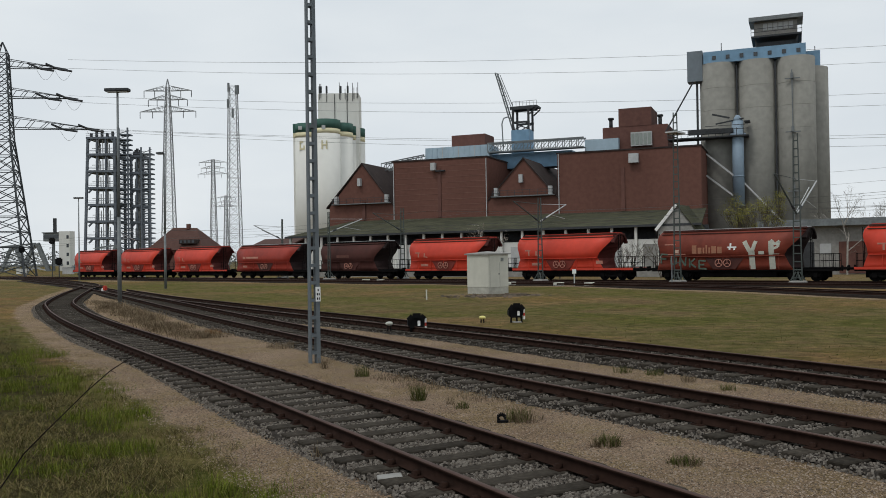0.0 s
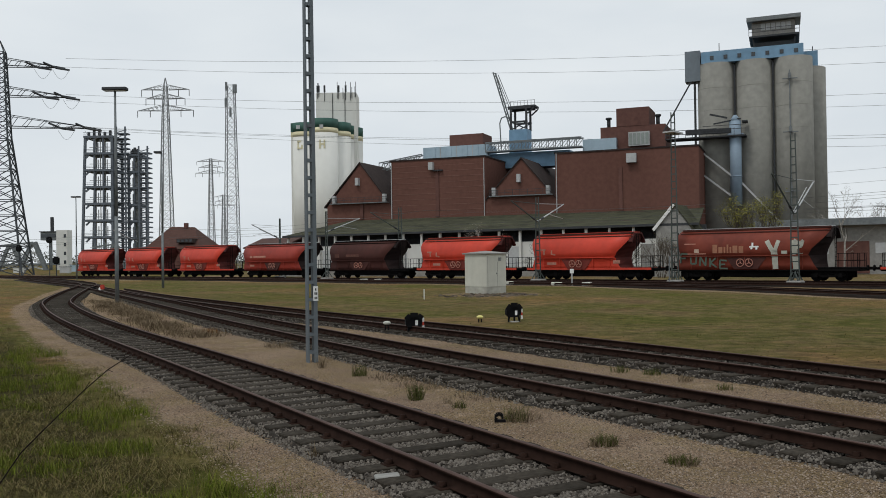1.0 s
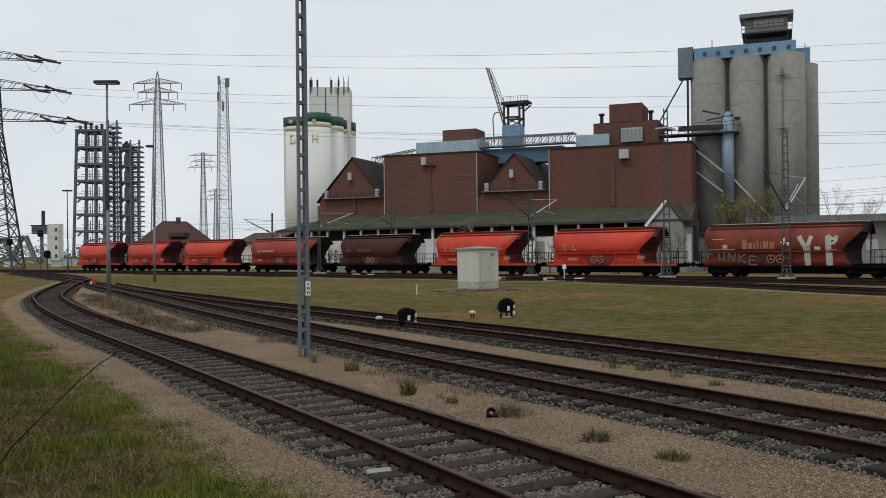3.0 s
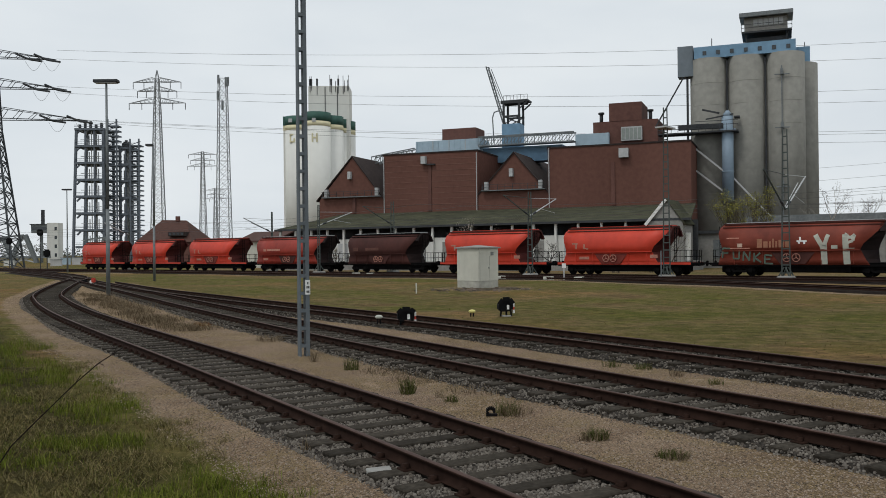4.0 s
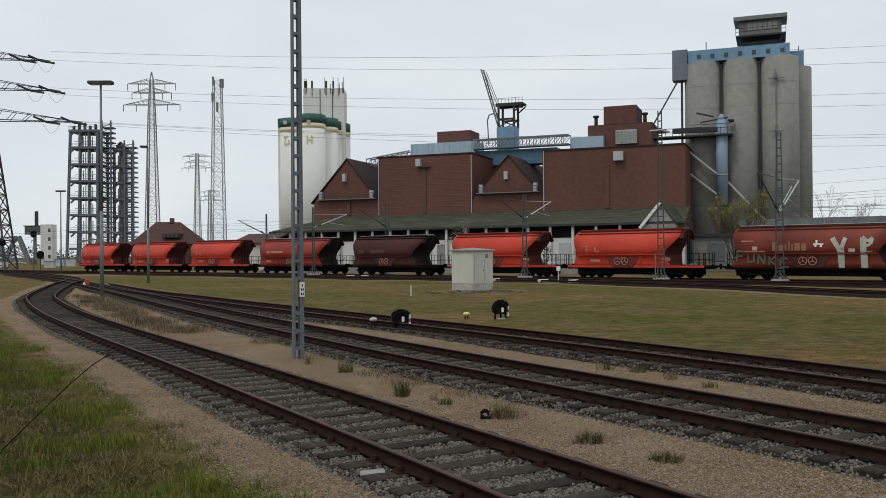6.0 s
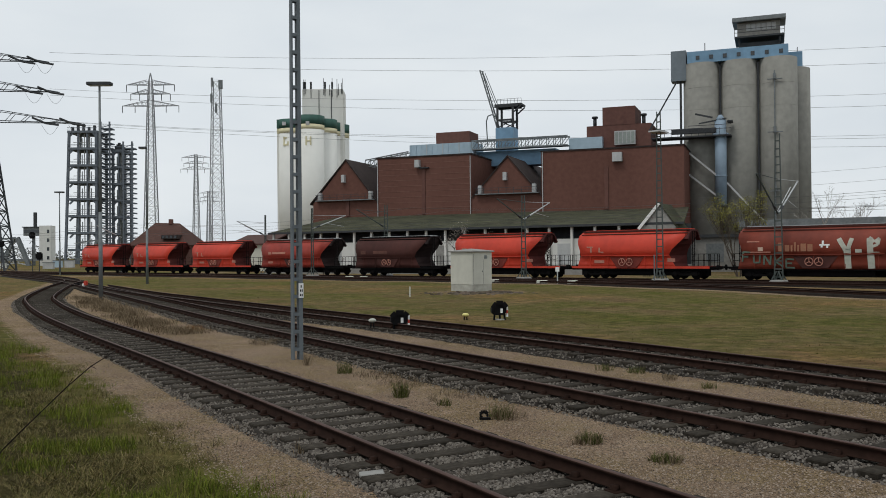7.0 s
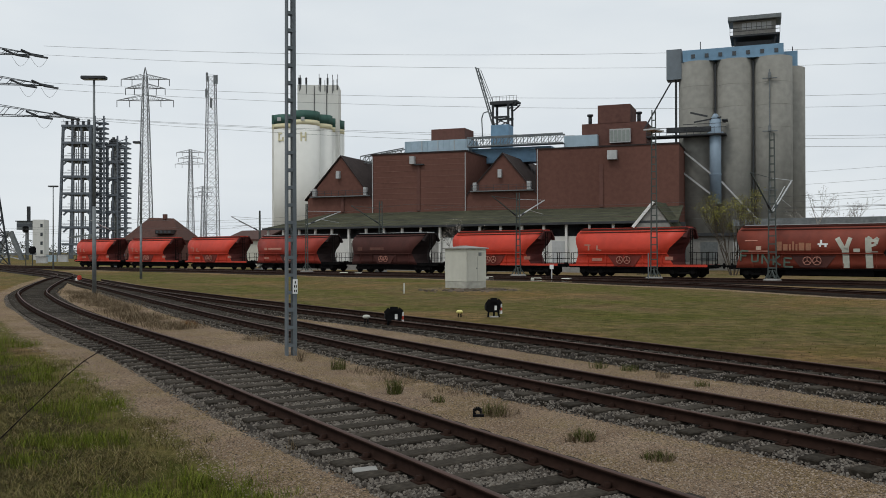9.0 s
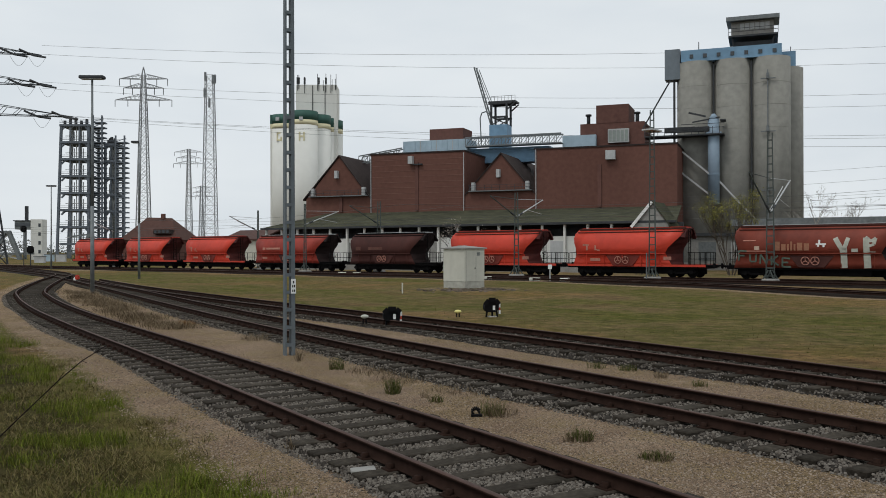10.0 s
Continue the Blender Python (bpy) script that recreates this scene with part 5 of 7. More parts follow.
# ---- yard furniture ----
def near_mast():
    m = thing("lattice_catenary_mast", pose(-3.22, 21.6, 0, 0, 0, 28), "tall galvanised twin-channel lattice mast on sandy ground", "mast")
    for x, w in ((-0.105, 0.04), (0.085, 0.10)):
        bm = bmesh.new()
        v = []
        for z, k in ((-0.3, 1.0), (12.2, 0.82)):
            for xx, yy in ((x - w / 2, -0.09), (x + w / 2, -0.09), (x + w / 2, 0.09), (x - w / 2, 0.09)):
                v.append(bm.verts.new((xx * k, yy * k, z)))
        for f in ((0, 1, 5, 4), (1, 2, 6, 5), (2, 3, 7, 6), (3, 0, 4, 7), (3, 2, 1, 0), (4, 5, 6, 7)):
            bm.faces.new([v[i] for i in f])
        part("channel_leg", bm, M_MAST, m, "blue-grey steel channel")
    for k in range(28):
        z = 0.16 + k * 0.43
        t = 1 - 0.18 * z / 12.2
        bm = bmesh.new()
        for y in (-0.088, 0.088):
            box(bm, -0.10 * t, 0.06 * t, y * t - 0.006, y * t + 0.006, z - 0.04, z + 0.04)
        part("batten", bm, M_MAST, m)
    bm = bmesh.new()
    box(bm, 0.02, 0.145, -0.105, -0.095, 1.42, 1.78)
    plate = part("number_plate", bm, M_SIGNW, m, "white enamel plate with black figures")
    for z in (1.70, 1.60, 1.49):
        bm = bmesh.new()
        for q in range(2 if z < 1.65 else 1):
            x = 0.05 + 0.045 * q + (0.02 if z > 1.65 else 0)
            box(bm, x, x + 0.028, -0.109, -0.105, z - 0.03, z + 0.03)
        part("plate_bar", bm, M_SIGNK, plate)


M_MAST = mat("blue_grey_galvanised_steel", (0.122, 0.140, 0.152), 0.65, 0.2, 0.25, 3.0, 0.05, 0.3, streak=1)
near_mast()


def yard_lamp(m, h, w, off, label):
    p = thing("yard_lamp", m, label, "lamp post", "yard lamp posts")
    bm = bmesh.new()
    tube(bm, 0, 0, -0.2, h * 0.4, 0.13, 0.11, 12)
    tube(bm, 0, 0, h * 0.4, h - 0.1, 0.09, 0.065, 12)
    part("pole", bm, M_STEEL, p, "grey tapered steel pole")
    bm = bmesh.new()
    box(bm, off - w / 2, off + w / 2, -0.25, 0.25, h - 0.1, h + 0.1)
    bmesh.ops.bevel(bm, geom=bm.edges[:], offset=0.04, segments=1, affect="EDGES")
    hd = part("lamp_head", bm, M_DARK, p, "long flat dark lamp head")
    bm = bmesh.new()
    box(bm, off - w / 2 + 0.1, off + w / 2 - 0.1, -0.2, 0.2, h - 0.125, h - 0.1)
    part("diffuser", bm, M_LIGHTGREY, hd)


yard_lamp(pose(-20.03, 54, 0), 13.15, 1.5, 0.0, "tall grey lamp post with a wide flat head")
yard_lamp(pose(-26.9, 84.5, 0), 13.0, 0.7, -0.35, "tall grey lamp post with a small side head")
yard_lamp(pose(-54.2, 130, 0), 12.2, 1.4, 0.0, "distant grey lamp post with a flat head")


# patchy plinth concrete; the shade at the hut's foot is in its grey too
M_PLINTH = mat("stained_shaded_concrete", (0.36, 0.355, 0.31), 0.9, 0, 0.3, 2.5, 0.2, 0.4)


def relay_hut():
    h = thing("relay_hut", pose(3.05, 58.7, 0, 0, 0, 44), "off-white concrete relay hut with a shallow dark roof", "relay hut")
    bm = bmesh.new()
    box(bm, 0, 2.0, 0, 2.05, 0.42, 2.62)
    bmesh.ops.bevel(bm, geom=[e for e in bm.edges if abs(e.verts[0].co.z - e.verts[1].co.z) > 1], offset=0.03, segments=2, affect="EDGES")
    part("wall", bm, M_BOX, h)
    bm = bmesh.new()
    box(bm, 0.02, 1.98, 0.02, 2.03, -0.2, 0.42)
    part("plinth", bm, M_PLINTH, h, "stained pale concrete plinth, greyed as in shade")
    bm = bmesh.new()
    v = [bm.verts.new(q) for q in ((-0.12, -0.12, 2.62), (2.12, -0.12, 2.62), (2.12, 2.17, 2.62), (-0.12, 2.17, 2.62), (-0.12, -0.12, 2.70), (2.12, -0.12, 2.70), (2.12, 2.17, 2.70), (-0.12, 2.17, 2.70), (1.0, 1.0, 2.86))]
    for f in ((3, 2, 1, 0), (0, 1, 5, 4), (1, 2, 6, 5), (2, 3, 7, 6), (3, 0, 4, 7), (4, 5, 8), (5, 6, 8), (6, 7, 8), (7, 4, 8)):
        bm.faces.new([v[i] for i in f])
    part("roof", bm, M_GREY, h, "shallow grey roof with overhang")
    bm = bmesh.new()
    for k in range(4):
        box(bm, 1.2, 1.48, -0.03, 0, 2.16 + k * 0.06, 2.20 + k * 0.06)
    part("vent_grille", bm, M_STEEL, h, "small grey vent grille")
    bm = bmesh.new()
    box(bm, 0.98, 1.02, -0.05, 0, 1.25, 1.35)
    part("door_handle", bm, M_STEEL, h)
    bm = bmesh.new()
    box(bm, 0.12, 0.135, -0.012, 0, 0.45, 2.5)
    box(bm, 1.1, 1.115, -0.012, 0, 0.45, 2.1)
    part("door_joint", bm, M_GREY, h)


relay_hut()


def shunting_signal(m, label, tall):
    s = thing("dwarf_shunting_signal", m, label, "railway signal", "dwarf shunting signals")
    bm = bmesh.new()
    box(bm, -0.13, 0.2, -0.14, 0.14, -0.16, -0.03)
    bmesh.ops.bevel(bm, geom=bm.edges[:], offset=0.02, segments=1, affect="EDGES")
    part("foot", bm, M_GREY, s, "pale concrete foot")
    for x in (-0.17, 0.03, 0.2):
        bm = bmesh.new()
        beam(bm, (x * 1.2, 0, -0.14), (x, 0, 0.16), 0.06)
        part("leg", bm, M_SIGNK, s)
    bm = bmesh.new()
    out = [(-0.29, 0.22), (-0.29, 0.38), (-0.14, 0.53 + tall), (0.13, 0.53 + tall), (0.27, 0.41), (0.27, 0.24), (0.16, 0.12), (-0.19, 0.12)]
    wall_shape(bm, out, -0.12, 0.2)
    bmesh.ops.bevel(bm, geom=bm.edges[:], offset=0.012, segments=1, affect="EDGES")
    part("signal_box", bm, M_SIGNK, s, "black octagonal signal box")
    bm = bmesh.new()
    for p, q in (((-0.29, 0.39), (-0.14, 0.54 + tall)), ((-0.14, 0.54 + tall), (0.13, 0.54 + tall)), ((0.13, 0.54 + tall), (0.27, 0.42))):
        beam(bm, (p[0], -0.17, p[1]), (q[0], -0.17, q[1]), 0.025, 0.16)
    part("hood", bm, M_SIGNK, s, "black hood over the face")
    bm = bmesh.new()
    box(bm, 0.03, 0.12, -0.132, -0.12, 0.20, 0.37)
    part("white_lens", bm, M_SIGNW, s, "white rectangular lens")
    for z in (0.05, 0.30):
        bm = bmesh.new()
        box(bm, 0.275, 0.335, -0.1, 0.1, z, z + 0.13)
        part("edge_plate", bm, M_SIGNW, s, "white edge plate")
    bm = bmesh.new()
    box(bm, 0.275, 0.33, -0.095, 0.095, 0.185, 0.295)
    part("edge_band", bm, M_REDP, s, "dark red edge band")


shunting_signal(pose(-0.93, 29.2, 0, 0, 0, 8), "black dwarf signal with a white lens between the tracks", 0.0)
shunting_signal(pose(2.73, 33.2, 0.02, 0, 0, 8), "black dwarf signal with a white lens beside the meadow", 0.05)


def track_magnet(m, k, cream):
    t = thing("cable_junction_head", m, "pale-capped cable head on two short black legs", "cable head", "cable heads beside the tracks")
    for x in (-0.06, 0.06):
        bm = bmesh.new()
        beam(bm, (x, 0, -0.14), (x * 0.7, 0, 0.18 * k), 0.055, n=6)
        part("leg", bm, M_SIGNK, t)
    bm = bmesh.new()
    bmesh.ops.create_uvsphere(bm, u_segments=14, v_segments=8, radius=1, matrix=Matrix.Translation((0, 0, 0.2 * k)) @ Matrix.Diagonal((0.135, 0.10, 0.07, 1)))
    part("cap", bm, cream, t, "rounded pale cap")


track_magnet(pose(-1.86, 29.6, 0), 1.25, M_CAP)
track_magnet(pose(1.46, 33.3, 0), 0.75, M_CREAM)


def post(name, m, h, w, label, material, cap=None):
    p = thing(name, m, label, "marker post")
    bm = bmesh.new()
    box(bm, -w / 2, w / 2, -w / 2, w / 2, -0.15, h)
    part("shaft", bm, material, p)
    if cap:
        bm = bmesh.new()
        box(bm, -cap, cap, -0.06, 0.06, h - 0.05, h + cap * 2)
        part("head", bm, M_SIGNW, p)


post("marker_post", pose(-1.05, 53.4, 0), 0.52, 0.08, "short pale marker post in the meadow", M_BOX)
post("marker_post", pose(11.0, 73.4, 0), 1.0, 0.09, "slim post with a white head at the track edge", M_LIGHTGREY, 0.16)
post("marker_post", pose(-20.0, 112.0, 0), 2.95, 0.14, "white pole beside the main line", M_SIGNW)
post("marker_post", pose(19.0, 72.6, 0), 2.3, 0.08, "slim grey marker post below the mast", M_STEEL)


def switch_stand():
    s = thing("switch_lantern", pose(-30.0, 76.6, 0), "low red and black switch lantern beside the points", "switch lantern")
    for x, z, w, mm, lab in ((-0.5, 0.0, 0.5, M_SIGNK, "black lever housing"), (0.3, 0.2, 0.3, M_REDP, "red lantern disc"), (0.12, 0.0, 0.2, M_SIGNW, "white lantern foot")):
        bm = bmesh.new()
        box(bm, x - w / 2, x + w / 2, -0.2, 0.2, z - 0.15, z + 0.26)
        bmesh.ops.bevel(bm, geom=bm.edges[:], offset=0.06, segments=2, affect="EDGES")
        part("lantern_part", bm, mm, s, lab)
    bm = bmesh.new()
    beam(bm, (0.0, 0, 0.0), (-1.1, 0.3, 0.05), 0.1)
    part("lever", bm, M_SIGNK, s)


switch_stand()
for px, py, a in ((9.8, 74.2, 0.3), (12.2, 73.0, 0.9), (-8.5, 96, 0.2), (-6.8, 94.6, 1.2), (6.0, 78.0, 0.5)):
    t = thing("point_motor_box", pose(px, py, 0, 0, 0, 40 * a), "small pale point-motor cover beside the track", "point motor", "point motor covers")
    bm = bmesh.new()
    box(bm, -0.45, 0.45, -0.22, 0.22, -0.1, 0.2)
    bmesh.ops.bevel(bm, geom=bm.edges[:], offset=0.05, segments=1, affect="EDGES")
    part("cover", bm, M_BOX, t)
    bm = bmesh.new()
    beam(bm, (0.4, 0, 0.03), (1.6, 0.1, 0.03), 0.06)
    part("rod", bm, M_DARK, t)

# ---- catenary masts ----
CROSS = Vector((0.652, 0.758, 0))


def catenary_mast(x, y, h, arms, w, label, foot=True, top=None):
    m = thing("catenary_mast", pose(x, y, 0, 0, 0, 49.3), label, "catenary mast", "catenary masts of the main line")
    for s in (-1, 1):
        bm = bmesh.new()
        v = []
        for z, k in ((-0.1, 1.0), (h, 0.5)):
            for xx, yy in ((-0.05, -0.07), (0.05, -0.07), (0.05, 0.07), (-0.05, 0.07)):
                v.append(bm.verts.new((yy * 0.8, s * (w / 2 * k) + xx * 0.75 * (0.5 + 0.5 * k), z)))
        for f in ((0, 1, 5, 4), (1, 2, 6, 5), (2, 3, 7, 6), (3, 0, 4, 7), (3, 2, 1, 0), (4, 5, 6, 7)):
            bm.faces.new([v[i] for i in f])
        part("channel_leg", bm, M_CAT, m)
    for k in range(int(h / 0.62)):
        z = 0.5 + k * 0.62
        half = w / 2 * (1 - 0.5 * z / h)
        bm = bmesh.new()
        box(bm, -0.045, 0.045, -half, half, z - 0.045, z + 0.045)
        part("batten", bm, M_CAT, m)
    if foot:
        bm = bmesh.new()
        box(bm, -0.62, 0.62, -0.55, 0.55, -0.2, 0.28)
        bmesh.ops.bevel(bm, geom=bm.edges[:], offset=0.1, segments=1, affect="EDGES")
        part("concrete_foot", bm, M_GREY, m, "pale concrete foot")
        bm = bmesh.new()
        for sx in (-1, 1):
            for sy in (-1, 1):
                beam(bm, (sx * 0.5, sy * 0.4, 0.25), (sx * w * 0.45, sy * 0.06, 0.95), 0.09)
        part("splayed_leg", bm, M_CAT, m)
    for s, reach, z0, z1, sub in arms:
        bm = bmesh.new()
        beam(bm, (0, 0, z0), (s * reach, 0, z1), 0.12, n=6)
        beam(bm, (0, 0, z1 - 0.12), (s * reach, 0, z1), 0.05, n=6)
        if sub:
            q = 0.45
            beam(bm, (s * reach * q, 0, z0 + (z1 - z0) * q - 0.1), (s * reach * (q + 0.5), 0, z0 + (z1 - z0) * 0.22), 0.05, n=6)
            beam(bm, (0.0, 0.15, z0), (s * reach * 0.72, 0.15, z1 - 0.55), 0.07, n=6)
        arm_ob = part("cantilever", bm, M_LIGHTGREY if sub else M_CAT, m, "tubular cantilever arm")
        bm = bmesh.new()
        a = Vector((0, 0, z0)).lerp(Vector((s * reach, 0, z1)), 0.12)
        b = Vector((0, 0, z0)).lerp(Vector((s * reach, 0, z1)), 0.22)
        beam(bm, a, b, 0.2, n=8)
        part("insulator", bm, M_DARK, arm_ob)
    if top:
        bm = bmesh.new()
        box(bm, -0.9, 0.9, -0.5, 0.5, top, top + 0.12)
        part("lamp_platform", bm, M_LIGHTGREY, m, "pale lamp platform")


M_CAT = mat("weathered_green_grey_steel", (0.062, 0.074, 0.068), 0.8, 0.0, 0.25, 3)
catenary_mast(27.2, 67.0, 11.6, [(-1, 4.6, 5.4, 8.2, False), (1, 4.8, 5.4, 8.2, True)], 0.66, "grey lattice catenary mast on a concrete foot")
catenary_mast(9.18, 82.5, 8.0, [(-1, 4.2, 5.7, 7.5, False), (1, 4.6, 5.7, 7.5, True)], 0.56, "grey lattice catenary mast on a concrete foot")
catenary_mast(-13.3, 101.8, 8.0, [(1, 5.4, 5.6, 7.3, True)], 0.42, "slim lattice catenary mast beside the train")
catenary_mast(19.7, 73.4, 14.4, [], 0.62, "tall slim lattice lamp mast", True, 12.6)
catenary_mast(-4.7, 101.6, 8.3, [(-1, 4.8, 5.6, 7.6, False)], 0.75, "broad lattice catenary mast behind the train")
catenary_mast(-21.3, 115.8, 7.9, [(-1, 4.6, 5.2, 7.0, True)], 0.34, "dark catenary mast behind the train")
catenary_mast(-48.0, 138.5, 8.0, [(-1, 4.2, 5.6, 7.4, True)], 0.34, "dark catenary mast far along the main line")


# ---- wires ----
def wire(name, pts, w, label, group):
    """One continuous three-sided strand through the points."""
    bm = bmesh.new()
    rings = []
    for i, p in enumerate(pts):
        d = (Vector(pts[min(i + 1, len(pts) - 1)]) - Vector(pts[max(i - 1, 0)])).normalized()
        s = d.cross(Vector((0, 0, 1))).normalized()
        t = s.cross(d)
        rings.append([bm.verts.new(Vector(p) + s * (math.cos(k) * w / 2) + t * (math.sin(k) * w / 2)) for k in (0.5, 2.6, 4.7)])
    for a, b in zip(rings, rings[1:]):
        for k in range(3):
            bm.faces.new((a[k], a[(k + 1) % 3], b[(k + 1) % 3], b[k]))
    return tagged(new(name, mesh_of(name, bm, M_WIRE)), label, "overhead wire", group)


# sag of each conductor: height as a quadratic of x
WIRES = [(0.000261, -0.03427, 39.99), (0.000269, -0.04168, 37.61), (0.000279, -0.04117, 31.99), (0.000288, -0.04666, 30.26),
         (0.000267, -0.04672, 25.17), (0.000271, -0.04931, 24.85), (0.000286, -0.05723, 23.88)]
for a, b, c in WIRES:
    wire("power_line", [(x, 166.5 - 0.15 * x, a * x * x + b * x + c) for x in np.linspace(-76, 125, 22)], 0.06, "thin high-voltage conductor sagging across the sky", "power lines")
for off, z in ((2.2, 5.5), (2.2, 7.1), (-4.6, 5.5), (-4.6, 7.1)):
    pts = []
    for k in range(57):
        s = -110 + k * 4.0
        sag = 0.0 if z < 6 else 0.9 * (((k % 14) / 14 - 0.5) ** 2 * 4 - 1)
        pts.append((s * 0.7585 + CROSS.x * off, 93.92 - 0.6517 * s + CROSS.y * off, z + sag + 0.17))
    wire("contact_wire", pts, 0.03, "thin overhead contact wire along the main line", "contact wires")
for z0, z1 in ((15.6, 18.4), (13.3, 16.2), (11.2, 13.4)):
    wire("power_line", [(x, 166.5 - 0.15 * x, z0 + (z1 - z0) * ((x - 40) / 55) ** 1.5) for x in np.linspace(40, 125, 12)], 0.05, "thin conductor behind the silos", "power lines")
# thick feeder beside the last silo
wire("feeder_cable", [(40, 95, 7.1), (48, 93, 7.25), (58, 90.5, 7.55), (75, 86, 8.3)], 0.07, "thick dark feeder cable over the shed", "feeder cables")


# ---- trees and shrubs ----
def leaf_cloud(pts, size, rng, per):
    """Many small bent leaves round the given points."""
    c = np.repeat(np.asarray(pts), per, 0)
    n = len(c)
    c = c + rng.normal(0, size * 2.2, (n, 3))
    u = rng.normal(0, 1, (n, 3))
    u /= np.linalg.norm(u, axis=1)[:, None]
    v = np.cross(u, rng.normal(0, 1, (n, 3)))
    v /= np.linalg.norm(v, axis=1)[:, None]
    s = size * rng.uniform(0.6, 1.4, (n, 1))
    q = np.stack([c - u * s, c + v * s * 0.35, c + u * s, c - v * s * 0.35], 1).reshape(-1, 3)
    return q, np.arange(4 * n).reshape(-1, 4)


def grow(segs, tips, p, d, ln, r, depth, rng, spread, up):
    q = p + d * ln
    segs.append((p, q, r))
    if depth == 0:
        tips.append(q)
        return
    for k in range(rng.integers(2, 4)):
        e = d + Vector(rng.normal(0, spread, 3)) + Vector((0, 0, up))
        e.normalize()
        grow(segs, tips, p.lerp(q, rng.uniform(0.55, 1.0)), e, ln * rng.uniform(0.62, 0.85), r * 0.62, depth - 1, rng, spread, up)


def tree(name, m, label, stems, first, depth, leaf, leaf_mat, per, seed, spread=0.45, up=0.1, bark=None, rad=0.09):
    rng = np.random.default_rng(seed)
    t = thing(name, m, label, "tree" if stems < 3 else "shrub")
    segs, tips = [], []
    for s in range(stems):
        a = 2 * math.pi * s / max(1, stems)
        d = Vector((math.cos(a) * (0.35 if stems > 1 else 0.03), math.sin(a) * (0.35 if stems > 1 else 0.03), 1)).normalized()
        grow(segs, tips, Vector((math.cos(a) * 0.3 * (stems > 1), math.sin(a) * 0.3 * (stems > 1), -0.2)), d, first * rng.uniform(0.85, 1.15), rad, depth, rng, spread, up)
    bm = bmesh.new()
    for a, b, r in segs[:max(1, stems)]:
        beam(bm, a, b, r * 2, n=6)
    part("trunk", bm, bark or M_BARK, t)
    bm = bmesh.new()
    for a, b, r in segs[max(1, stems):]:
        beam(bm, a, b, max(0.02, r * 2), n=3)
    tagged(part("branchwork", bm, bark or M_BARK, t), kind="stuff")
    if leaf:
        v, f = leaf_cloud([tuple(x) for x in tips], leaf, rng, per)
        ob = new("crown", bake("crown", v, f, leaf_mat))
        ob.parent = t
        tagged(ob, "thin spring foliage", kind="stuff")
    return t


M_BARK = mat("grey_brown_bark", (0.055, 0.048, 0.040), 0.9, 0, 0.3, 6, 0.3)
M_BIRCH = mat("pale_birch_bark", (0.30, 0.28, 0.25), 0.9, 0, 0.4, 4, 0.3)
M_LEAFY = island_tint(mat("yellow_green_leaves", (0.12, 0.12, 0.03), 0.8), [(0.15, 0.15, 0.030), (0.21, 0.20, 0.045), (0.25, 0.23, 0.06)])
M_BLOSSOM = island_tint(mat("pale_blossom", (0.5, 0.45, 0.4), 0.8), [(0.26, 0.22, 0.18), (0.45, 0.40, 0.36), (0.16, 0.14, 0.10)])
M_TWIG = mat("brown_twigs", (0.075, 0.060, 0.045), 0.9, 0, 0.3, 6)
tree("willow_shrub", pose(33.0, 91.5, 0), "tall yellow-green willow shrub in front of the silos", 7, 2.75, 5, 0.085, M_LEAFY, 6, 3, 0.20, 0.22, M_TWIG, 0.06)
tree("birch_tree", pose(44.4, 96.0, 0), "slender almost leafless birch", 1, 3.3, 5, 0.06, M_TWIG, 5, 4, 0.40, 0.12, M_BIRCH, 0.10)
tree("birch_tree", pose(50.8, 99.5, 0), "slender almost leafless birch", 1, 3.4, 5, 0.06, M_TWIG, 5, 8, 0.40, 0.12, M_BIRCH, 0.10)
tree("blossom_tree", pose(4.4, 103.5, 0), "small fruit tree in pale blossom by the loading shed", 1, 2.3, 5, 0.09, M_BLOSSOM, 5, 6, 0.5, 0.08, M_BARK, 0.09)
tree("bare_shrub", pose(20.0, 95.5, 0), "bare twiggy shrub in front of the white wall", 6, 1.5, 4, 0, None, 0, 7, 0.35, 0.15, M_TWIG, 0.05)
tree("bare_shrub", pose(23.5, 93.0, 0), "bare twiggy shrub in front of the white wall", 6, 1.6, 4, 0, None, 0, 9, 0.35, 0.15, M_TWIG, 0.05)
tree("bare_shrub", pose(25.6, 95.8, 0), "tall bare shrub beside the annex", 5, 1.9, 4, 0.06, M_LEAFY, 1, 19, 0.35, 0.15, M_TWIG, 0.05)
tree("bare_tree", pose(11.0, 98.0, 0), "small bare tree in front of the white wall", 1, 1.5, 5, 0, None, 0, 10, 0.5, 0.08, M_BARK, 0.08)
tree("bare_tree", pose(13.0, 97.5, 0), "small bare tree in front of the white wall", 1, 1.6, 5, 0, None, 0, 12, 0.5, 0.08, M_BARK, 0.08)
tree("bare_shrub", pose(-13.5, 117, 0), "bare twiggy shrub behind the train", 5, 1.3, 4, 0.05, M_LEAFY, 1, 15, 0.35, 0.15, M_TWIG, 0.05)


